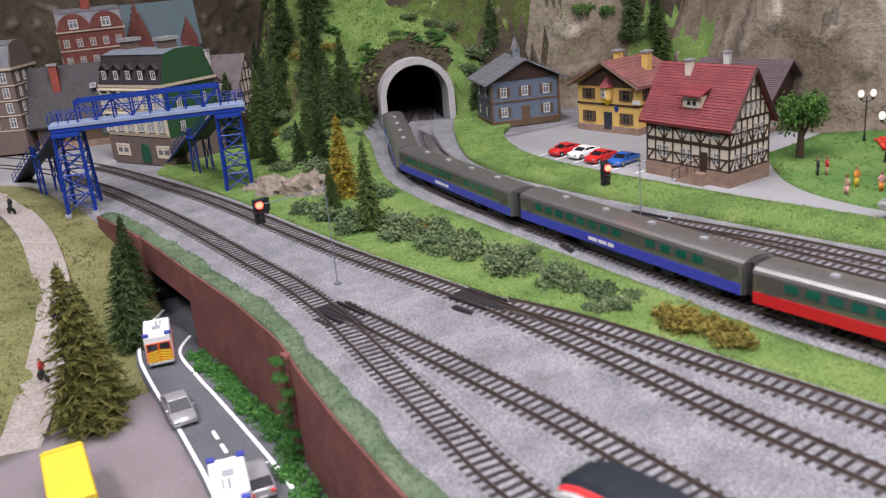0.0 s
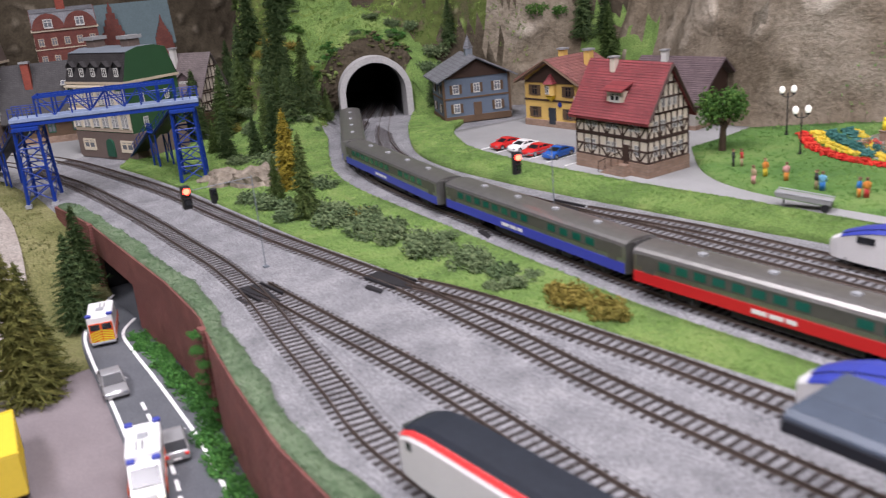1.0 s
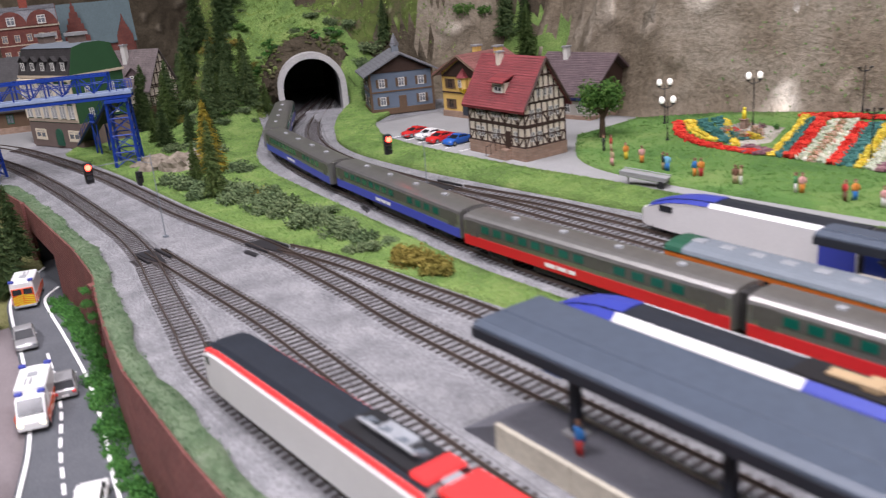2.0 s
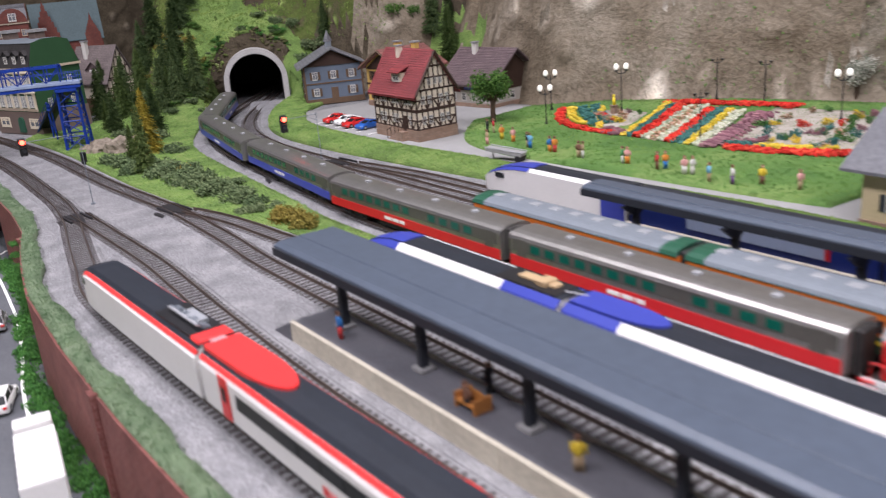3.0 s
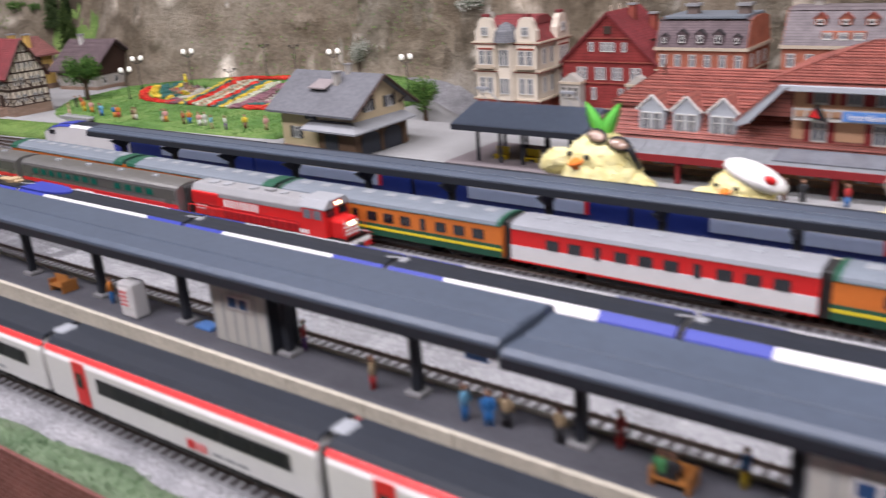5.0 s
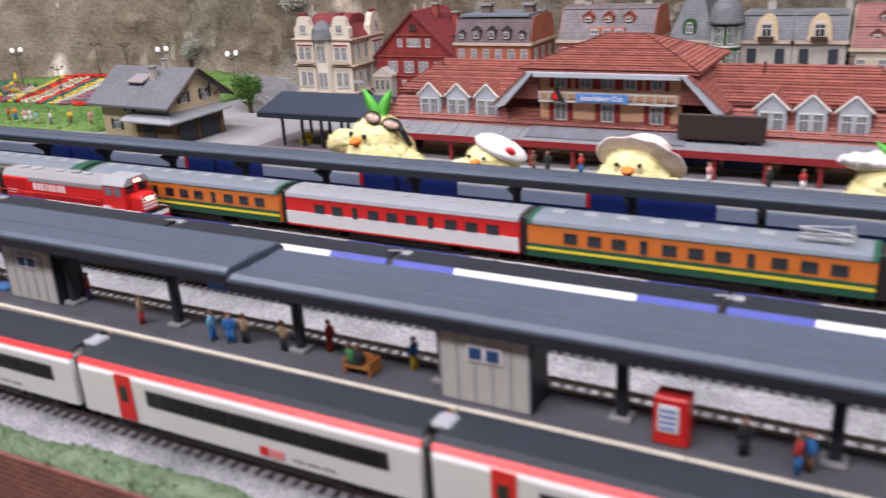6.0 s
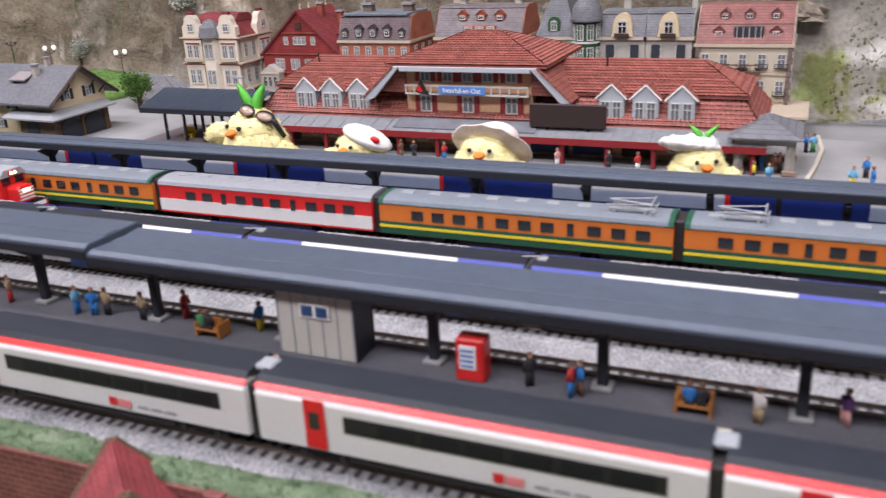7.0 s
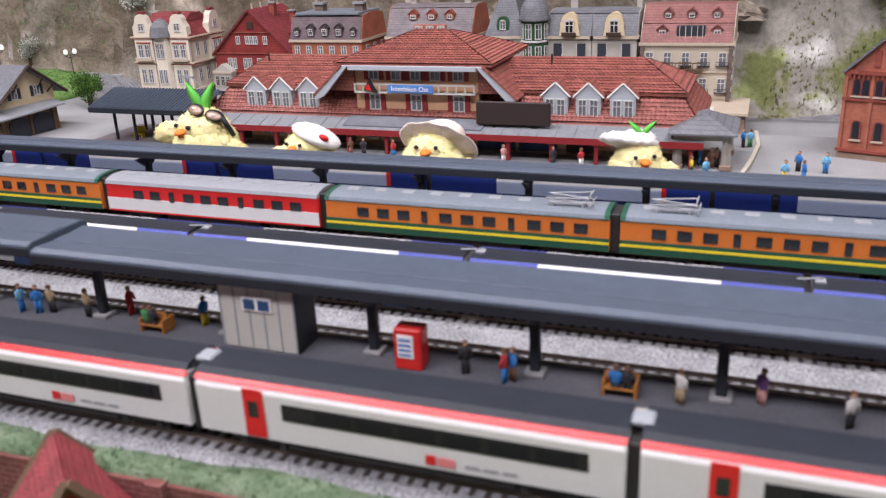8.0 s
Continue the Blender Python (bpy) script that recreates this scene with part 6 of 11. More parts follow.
for j, (ya, yb) in enumerate(zip(joints, joints[1:])):
    L = ya - yb - 0.005
    m, _ = car_pose("H", yb + 0.0025, L, flip=True)
    nose = 0.085 if j == 0 else None
    root, sec, ks = streamliner_car(m, L, "navy blue high-speed train car with pale window band" if j else "white power car with blue nose and black roof", "white" if j == 0 else "navy", "roof_black", "blue", nose, "cars of the navy train", top=0.0405)
    if nose:
        shoulder(root, sec, ks, L / 2 - nose * 0.95, L / 2 - nose * 0.14, "blue", "nose_cap", "cobalt blue nose")
        panes(root, (L / 2 - nose * 0.42,), 0.0235, 0.015, 0.0055, 0.0159, "glass", "side_window")
        g = Geo().rings([[(x, sec(k, z)[4][0] * 0.96, sec(k, z)[4][1] + 0.0012), (x, 0, sec(k, z)[4][1] + 0.0022), (x, sec(k, z)[5][0] * 0.96, sec(k, z)[5][1] + 0.0012), (x, 0, sec(k, z)[5][1] - 0.002)] for x, k, z in ks[1:6]])
        part("nose_top", g, "blue", root, "cobalt blue nose top")
        part("windscreen", Geo().prism([(L / 2 - 0.050, 0.034), (L / 2 - 0.048, 0.0365), (L / 2 - 0.024, 0.0275), (L / 2 - 0.025, 0.025)], -0.0092, 0.0092, "y"), "glass", root, "black windscreen")
        flank(root, "end_panel", -L / 2, -L / 2 + 0.03, 0.006, 0.036, 0.0166, 0.0005, "blue", "blue end panel")
    else:
        flank(root, "pale_band", -L / 2 + 0.04, L / 2 - 0.065, 0.0155, 0.0265, 0.0166, 0.0005, "sky_strip", "pale blue flank band")
        flank(root, "white_line", -L / 2 + 0.04, L / 2 - 0.065, 0.0265, 0.0305, 0.0166, 0.0005, "white", "white upper line")
        flank(root, "red_end", -L / 2 + 0.036, -L / 2 + 0.040, 0.0155, 0.0305, 0.0166, 0.0006, "red", "red end mark")
        gap_bellows("H", ya)
    bogies(root, L, 0.14)

vent_mesh = Geo().box(-0.0055, 0.0055, -0.0040, 0.0040, 0.0438, 0.0455).mesh("roof_vent", "roof_box", bevel=0.0006)
# orange and green stopping train; one red and white car in it
joints = [0.165, -0.084, -0.328, -0.583, -0.816, -1.066, -1.31, -1.55, -1.80]
for j, (ya, yb) in enumerate(zip(joints, joints[1:])):
    L, w = ya - yb - 0.008, 0.0170
    m, _ = car_pose("E", yb + 0.004, L, flip=True)
    rw = j == 3
    root = thing("passenger_coach", "red and white railcar with grey roof" if rw else "orange and dark green railcar with grey roof", "train coach", m, group="cars of the orange train")
    part("body", Geo().box(-L / 2, L / 2, -w, w, 0.0080, 0.0350), "red" if rw else "orange", root, bevel=0.0006)
    part("roof", Geo().prism(round_top(w + 0.0008, 0.0346, 0.0406, 8), -L / 2, L / 2, "x"), "rw_roof" if rw else "grey_roof", root, "curved grey roof")
    if rw:
        flank(root, "lower_band", -L / 2, L / 2, 0.0095, 0.0215, w, 0.0005, "white", "white lower band")
        flank(root, "sill_line", -L / 2, L / 2, 0.0085, 0.0100, w, 0.0006, "red")
    else:
        flank(root, "lower_band", -L / 2, L / 2, 0.0085, 0.0190, w, 0.0005, "green_paint", "dark green lower band")
        flank(root, "yellow_line", -L / 2, L / 2, 0.0140, 0.0162, w, 0.0008, "yellow_line", "yellow line")
        flank(root, "cantrail", -L / 2, L / 2, 0.0340, 0.0352, w, 0.0006, "green_paint", "dark green cantrail")
        for k in (-1, 1):
            part("roof_end", Geo().prism(round_top(w + 0.0011, 0.0347, 0.0409, 8), *sorted((k * L / 2, k * (L / 2 - (0.016 if j in (0, 1) else 0.004)))), "x"), "green_paint", root, "green painted roof end")
    xs = [-L / 2 + 0.022 + 0.0185 * i for i in range(int((L - 0.03) / 0.0185))]
    panes(root, [x for i, x in enumerate(xs) if i % 4 != 3], 0.0218, 0.0105, 0.0078, w + 0.0004, "glass")
    panes(root, [x for i, x in enumerate(xs) if i % 4 == 3], 0.0205, 0.0050, 0.0098, w + 0.0004, "glass", "window")
    g = Geo()
    for i in range(9):
        x = -L / 2 + 0.02 + (L - 0.04) * i / 8
        part("roof_vent", vent_mesh, None, root, "pale roof ventilator", m=pose(x, 0, -0.0042))
    if j in (4, 5):
        g = Geo()
        for s in (-1, 1):
            g.rod((-0.020, s * 0.006, 0.0425), (0.016, s * 0.007, 0.0455), 0.0006, n=4).rod((0.016, s * 0.007, 0.0455), (-0.018, s * 0.009, 0.0475), 0.0005, n=4)
            for u in (-0.014, 0.010):
                g.rod((u, s * 0.0085, 0.0395), (u, s * 0.0085, 0.0430), 0.0014, n=8)
        g.rod((-0.018, -0.014, 0.0478), (-0.018, 0.014, 0.0478), 0.0007, n=4).rod((-0.020, -0.014, 0.0425), (-0.020, 0.014, 0.0425), 0.0006, n=4).box(-0.016, 0.014, -0.009, -0.007, 0.0425, 0.0433).box(-0.016, 0.014, 0.007, 0.009, 0.0425, 0.0433)
        part("pantograph", g, "vent", root, "folded grey pantograph", m=pose(-L / 2 + 0.036 if j == 4 else L / 2 - 0.036, 0, 0))
    part("underbox", Geo().box(-0.05, 0.05, -0.014, 0.014, 0.0025, 0.0085), "underframe", root, bevel=0.0005)
    if j:
        gap_bellows("E", ya)
    bogies(root, L, 0.16)

# ---- station ----
MAT.update(
    canopy_grey=paint("weathered_sheet", (0.20, 0.21, 0.22), 0.5, 0.14, 50.0),
    post_red=paint("oxide_red_post", (0.24, 0.022, 0.025), 0.5, 0.1),
    # stands for the unlit inside of openings, painted on flat panels
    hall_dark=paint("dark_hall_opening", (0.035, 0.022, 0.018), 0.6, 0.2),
    entry_blue=paint("entry_blue", (0.01, 0.025, 0.10), 0.4, 0.3),
    board=paint("dark_brown_board", (0.035, 0.022, 0.02), 0.6, 0.04),
    sign_blue=paint("sign_blue", (0.09, 0.22, 0.52), 0.5, 0.04),
)


def station():
    z = PLAZA + 0.0045
    L = 0.585
    r = thing("station_building", "long peach station building with red tiled roofs and white dormers", "station", pose(0.862, -0.515, z, 0, 0, -90))
    k = -z  # local zero height is the forecourt
    part("wall", Geo().box(0.0, L, 0.0, 0.13, 0, 0.046), "wall_peach", r, "peach plaster wall")
    part("plinth", Geo().box(-0.001, L + 0.001, -0.001, 0.131, -0.003, 0.006), "stone", r)
    # steep lower roof and hipped upper roof
    def ring(o, zz):
        return [(o, o - 0.004, zz), (L - o, o - 0.004, zz), (L - o, 0.134 - o, zz), (o, 0.134 - o, zz)]
    part("lower_roof", Geo().rings([ring(-0.008, 0.036), ring(-0.006, 0.039), ring(0.016, 0.067), ring(0.020, 0.067)]), "roof_orange", r, "steep red tiled lower roof")
    up0 = [(0.010, 0.006, 0.066), (L - 0.010, 0.006, 0.066), (L - 0.010, 0.124, 0.066), (0.010, 0.124, 0.066)]
    up1 = [(p[0], p[1], p[2] + 0.0025) for p in up0]
    v = up0 + up1 + [(0.045, 0.065, 0.0975), (L - 0.065, 0.065, 0.0975)]
    part("upper_roof", Geo().add(v, [(3, 2, 1, 0), (0, 1, 5, 4), (1, 2, 6, 5), (2, 3, 7, 6), (3, 0, 4, 7), (4, 5, 9, 8), (6, 7, 8, 9), (5, 6, 9), (7, 4, 8)]), "roof_orange", r, "hipped red tiled roof")
    # middle block
    a, b = 0.198, 0.350
    part("middle_block", Geo().box(a, b, -0.006, 0.12, 0.036, 0.100), "wall_peach", r, "raised peach middle block")
    ov = 0.020
    e0 = [(a - ov, -0.020, 0.098), (b + ov, -0.020, 0.098), (b + ov, 0.135, 0.098), (a - ov, 0.135, 0.098)]
    e1 = [(p[0], p[1], 0.1005) for p in e0]
    v = e0 + e1 + [((a + b) / 2 - 0.018, 0.055, 0.130), ((a + b) / 2 + 0.018, 0.055, 0.130)]
    part("middle_roof", Geo().add(v, [(3, 2, 1, 0), (0, 1, 5, 4), (1, 2, 6, 5), (2, 3, 7, 6), (3, 0, 4, 7), (4, 5, 9, 8), (6, 7, 8, 9), (5, 6, 9), (7, 4, 8)]), "roof_orange", r, "hipped red roof of the middle block")
    rd = (0.045, 0.065, 0.0975), (L - 0.065, 0.065, 0.0975)
    pantiles(r, up1[0], up1[1], rd[1], rd[0], 0.0047, "roof_orange")
    pantiles(r, up1[1], up1[2], rd[1], rd[1], 0.0047, "roof_orange")
    pantiles(r, up1[3], up1[0], rd[0], rd[0], 0.0047, "roof_orange")
    lo, hi = ring(-0.0062, 0.0392), ring(0.016, 0.0672)
    for i, j in ((0, 1), (1, 2), (3, 0)):
        pantiles(r, lo[i], lo[j], hi[j], hi[i], 0.0047, "roof_orange")
    md = ((a + b) / 2 - 0.018, 0.055, 0.130), ((a + b) / 2 + 0.018, 0.055, 0.130)
    pantiles(r, e1[0], e1[1], md[1], md[0], 0.0047, "roof_orange")
    pantiles(r, e1[1], e1[2], md[1], md[1], 0.0047, "roof_orange")
    pantiles(r, e1[3], e1[0], md[0], md[0], 0.0047, "roof_orange")
    # flared side roofs and grey bargeboards of the middle block
    for s, u in ((-1, a), (1, b)):
        pr = [(u, 0.100), (u + s * 0.012, 0.100), (u + s * 0.038, 0.070), (u + s * 0.040, 0.067), (u, 0.067)]
        part("flared_roof", Geo().prism(pr, -0.010, 0.06, "y"), "roof_orange", r)
        part("bargeboard", Geo().prism([(u + s * 0.001, 0.0985), (u + s * 0.010, 0.0985), (u + s * 0.046, 0.0640), (u + s * 0.046, 0.0575), (u + s * 0.035, 0.0620)], -0.0225, -0.0190, "y"), "silver_trim", r, "broad silver grey bargeboard", bevel=0.0004)
        part("flared_eave", Geo().prism([(u + s * 0.009, 0.0975), (u + s * 0.048, 0.0620), (u + s * 0.049, 0.0640), (u + s * 0.010, 0.0998)], -0.0235, 0.05, "y"), "roof_orange", r)
    part("eave_board", Geo().box(a - 0.002, b + 0.002, -0.0222, -0.0190, 0.0930, 0.0985), "silver_trim", r, "silver grey eaves board", bevel=0.0004)
    g = Geo().box(a + 0.002, b - 0.002, -0.016, -0.006, 0.0660, 0.0675)
    for i in range(15):
        u = a + 0.003 + (b - a - 0.006) * i / 14
        g.box(u - 0.0008, u + 0.0008, -0.016, -0.0148, 0.0675, 0.0760)
    g.box(a + 0.002, b - 0.002, -0.0166, -0.0145, 0.0755, 0.0772)
    part("balcony", g, "trim_white", r, "white balcony")
    for u in (0.222, 0.250, 0.274, 0.298, 0.326):
        add_window(r, pose(u, -0.0065, 0.080), 0.013, 0.016, pane="pale_glass", shutter="shutter_red")
    for u in (0.222, 0.274, 0.326):
        add_window(r, pose(u, -0.0065, 0.045), 0.014, 0.019, pane="pale_glass", shutter="shutter_red")
    s = part("name_sign", Geo().box(0.243, 0.299, -0.0185, -0.0168, 0.0675, 0.0765), "sign_blue", r, "blue station sign with white name", bevel=0.0003)
    cu = bpy.data.curves.new("sign_text", "FONT")
    cu.body, cu.size, cu.extrude, cu.align_x, cu.align_y = "Interlaken Ost", 0.0078, 0.0002, "CENTER", "CENTER"
    tmp = bpy.data.objects.new("tmp", cu)
    scene.collection.objects.link(tmp)
    me = bpy.data.meshes.new_from_object(tmp.evaluated_get(bpy.context.evaluated_depsgraph_get()))
    bpy.data.objects.remove(tmp)
    me.materials.append(MAT["lettering"])
    part("sign_text", me, None, s, "white station name", m=pose(0.271, -0.0188, 0.0718, 90, 0, 0))
    fl = part("flag", Geo().prism([(0.214, 0.070), (0.232, 0.066), (0.222, 0.084)], -0.0195, -0.0186, "y"), "black", r, "dark flag with red and white fields")
    part("flag_field", Geo().prism([(0.216, 0.071), (0.224, 0.0695), (0.220, 0.078)], -0.0202, -0.0195, "y"), "red", fl)
    # dormers with white gables
    for u in (0.060, 0.096, 0.133, 0.437, 0.473, 0.510):
        m = pose(u, -0.006, 0.041)
        w, h = 0.027, 0.026
        body = part("dormer", Geo().prism([(-w / 2, 0), (w / 2, 0), (w / 2, h), (0, h + 0.0125), (-w / 2, h)], 0, 0.04, "y"), "silver_trim", r, "white gabled dormer", m=m)
        g = Geo()
        for q in (-1, 1):
            g.prism([(q * (w / 2 + 0.003), h - 0.003), (0, h + 0.0125), (0, h + 0.0145), (q * (w / 2 + 0.003), h - 0.001)], 0.0005, 0.045, "y")
        part("dormer_roof", g, "roof_orange", body)
        g = Geo()
        for q in (-1, 1):
            g.rod((q * (w / 2 + 0.003), -0.0005, h - 0.002), (0, -0.0005, h + 0.0135), 0.0013, n=4)
        part("dormer_trim", g, "trim_white", body)
        for q in (-1, 1):
            f, p, _ = window_meshes(0.0095, 0.019, "trim_white", "pale_glass", "cross")
            part("window", f, None, body, m=pose(q * 0.0062, -0.0004, 0.003))
            part("pane", p, None, body, m=pose(q * 0.0062, -0.0004, 0.003))
    # canopy along the forecourt
    c = part("canopy_roof", Geo().prism([(-0.040, 0.0265), (0.0, 0.0375), (0.0, 0.0395), (-0.040, 0.0285)], -0.004, L + 0.012, "x"), "canopy_grey", r, "weathered grey canopy roof")
    g = Geo()
    for i in range(30):
        u = L * i / 29.0
        g.prism([(-0.040, 0.0286), (0.0, 0.0396), (0.0, 0.0402), (-0.040, 0.0292)], u - 0.0004, u + 0.0004, "x")
    part("canopy_seams", g, "canopy_grey", c)
    part("skylight", Geo().prism([(-0.034, 0.0305), (-0.008, 0.0377), (-0.008, 0.0389), (-0.034, 0.0317)], 0.19, 0.36, "x"), "pale_glass", c, "glazed canopy strip")
    part("canopy_fascia", Geo().box(-0.004, L + 0.012, -0.0412, -0.0396, 0.0215, 0.0285), "post_red", r, "oxide red fascia")
    for i in range(13):
        u = 0.004 + (L - 0.004) * i / 12
        p = part("canopy_post", Geo().box(u - 0.0022, u + 0.0022, -0.0378, -0.0334, 0, 0.0265), "post_red", r, bevel=0.0004)
        g = Geo()
        for q in (-1, 1):
            g.prism([(u, 0.0262), (u + q * 0.012, 0.0262), (u, 0.0160)], -0.0365, -0.0350, "y")
        part("bracket", g, "post_red", p)
    for i in range(12):
        u = 0.028 + 0.0485 * i
        if 0.34 < u < 0.44:
            part("entrance", Geo().box(u - 0.022, u + 0.022, -0.0015, 0.001, 0.002, 0.029), "entry_blue", r, "dark blue glazed entrance")
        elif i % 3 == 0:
            # solid panel; the dark of the hall behind is painted on
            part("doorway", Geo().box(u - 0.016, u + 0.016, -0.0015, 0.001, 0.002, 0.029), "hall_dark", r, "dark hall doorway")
        else:
            for q in (-1, 1):
                add_window(r, pose(u + q * 0.009, -0.0005, 0.009), 0.013, 0.018, pane="glass", frame="trim_white")
    bd = part("notice_board", Geo().box(0.352, 0.436, -0.026, -0.022, 0.036, 0.062), "board", r, "blank dark brown board standing on the canopy", bevel=0.0012)
    [part("board_leg", Geo().box(u, u + 0.003, -0.0235, -0.0215, 0.030, 0.037), "black", bd) for u in (0.37, 0.415)]
    for u in (0.05, 0.42):
        part("roof_vent", Geo().rod((u, 0.05, 0.09), (u, 0.05, 0.103), 0.0012), "timber", r)


station()


def shelter():
    z = PLAZA + 0.0045
    r = thing("waiting_shelter", "open waiting shelter with dark ribbed roof on iron posts", "shelter", pose(0.805, -0.357, z, 0, 0, -90))
    L, d = 0.166, 0.095
    roof = part("roof", Geo().prism([(0.0, 0.044), (d * 0.55, 0.060), (d, 0.048), (d, 0.0505), (d * 0.55, 0.0625), (0.0, 0.0465)], 0, L, "x"), "canopy", r, "dark ribbed roof", bevel=0.0004)
    g = Geo()
    for i in range(34):
        u = 0.003 + (L - 0.006) * i / 33
        g.prism([(-0.0008, 0.0468), (d * 0.55, 0.0628), (d * 0.55, 0.0640), (-0.0008, 0.0480)], u - 0.0011, u + 0.0011, "x")
    part("roof_ribs", g, "canopy", roof)
    part("fascia", Geo().box(0.001, L - 0.001, -0.0014, 0.0002, 0.0405, 0.0465), "canopy_dark", r)
    for u in (0.024, 0.054, 0.083, 0.113, 0.142):
        for v in (0.018, 0.075):
            p = part("post", Geo().rod((u, v, 0.002), (u, v, 0.045), 0.0021, n=8), "canopy_dark", r)
            part("post_head", Geo().rod((u, v, 0.036), (u, v, 0.045), 0.002, 0.0055, 8), "canopy_dark", p)
    part("platform_slab", Geo().box(-0.01, L + 0.02, -0.002, d + 0.01, -0.003, 0.0025), "yard", r, "raised paved floor", bevel=0.0005)
    for u in (0.045, 0.085):
        bench = part("bench", Geo().box(u - 0.008, u + 0.008, 0.03, 0.037, 0.006, 0.008).box(u - 0.008, u + 0.008, 0.037, 0.0385, 0.008, 0.016).box(u - 0.007, u - 0.005, 0.031, 0.037, 0.002, 0.006).box(u + 0.005, u + 0.007, 0.031, 0.037, 0.002, 0.006), "yellow", r, "yellow wooden bench")
    for u in (0.02, 0.13):
        g = Geo()
        g.rod((u, 0.055, 0.055), (u - 0.014, 0.05, 0.078), 0.0007).rod((u + 0.02, 0.055, 0.055), (u - 0.002, 0.05, 0.078), 0.0007).box(u - 0.016, u, 0.048, 0.052, 0.0775, 0.080)
        part("roof_stay", g, "vent", r, "grey roof stay")


shelter()


def pavilion():
    z = PLAZA + 0.0045
    r = thing("stone_pavilion", "small stone pavilion with hipped slate roof", "pavilion", pose(0.826, -1.082, z, 0, 0, -90))
    w, d = 0.056, 0.072
    e0 = [(-0.006, -0.006, 0.036), (w + 0.006, -0.006, 0.036), (w + 0.006, d + 0.006, 0.036), (-0.006, d + 0.006, 0.036)]
    e1 = [(p[0], p[1], 0.0375) for p in e0]
    part("roof", Geo().add(e0 + e1 + [(w / 2, d * 0.35, 0.053), (w / 2, d * 0.65, 0.053)], [(3, 2, 1, 0), (0, 1, 5, 4), (1, 2, 6, 5), (2, 3, 7, 6), (3, 0, 4, 7), (4, 5, 8), (5, 6, 9, 8), (6, 7, 9), (7, 4, 8, 9)]), "roof_slate", r, "hipped slate roof")
    part("beam", Geo().box(0, w, 0, 0.005, 0.030, 0.036).box(0, w, d - 0.005, d, 0.030, 0.036).box(0, 0.005, 0.005, d - 0.005, 0.030, 0.036).box(w - 0.005, w, 0.005, d - 0.005, 0.030, 0.036), "wall_grey", r)
    for u in (0.004, w - 0.004):
        for v in (0.004, d - 0.004):
            p = part("pillar", Geo().rod((u, v, 0.004), (u, v, 0.031), 0.0048, 0.0042, 4), "wall_grey", r)
            part("pillar_foot", Geo().box(u - 0.006, u + 0.006, v - 0.006, v + 0.006, 0, 0.005), "stone", p, bevel=0.0005)


pavilion()


def tenement(name, label, y0, w, x, hw, wall, roof, base=None, base_h=0.0, mans=(0.05, 0.012), top=0.006, cols=4, floors=3, d=0.11, sh=None, rz=-90, frame="trim_white", dorm=0, ends=None, wh=0.017, z=None):
    r = house(name, label, x, y0, rz, w, d, hw, top, "x", wall, roof, base, base_h, 0.003, z, mansard=(mans[0], mans[1], ends) if ends else mans)
    f0 = max(base_h, 0.006)
    step = (hw - f0 - 0.004) / floors
    us = [w * (i + 0.5) / cols for i in range(cols)]
    for i in range(floors):
        zz = f0 + step * i + step * 0.2
        rows_of_windows(r, "front", w, d, us, (zz,), min(0.012, w / cols * 0.45), min(wh, step * 0.66), shutter=sh, pane="pale_glass", frame=frame)
        rows_of_windows(r, "right", w, d, (d * 0.22, d * 0.5, d * 0.78), (zz,), 0.010, min(wh, step * 0.66), pane="pale_glass", frame=frame)
        rows_of_windows(r, "left", w, d, (d * 0.22, d * 0.5, d * 0.78), (zz,), 0.010, min(wh, step * 0.66), pane="pale_glass", frame=frame)
        part("string_course", Geo().box(-0.0016, w + 0.0016, -0.0016, d, f0 + step * i - 0.001, f0 + step * i + 0.0012), "trim_stone", r)
    for i in range(dorm):
        u = w * (i + 0.5) / dorm
        dormer(r, pose(u, 0.002, hw + 0.008), 0.014, 0.015, "silver_trim", roof, 0.02)
    return r


TOWN = -0.065     # street behind the station


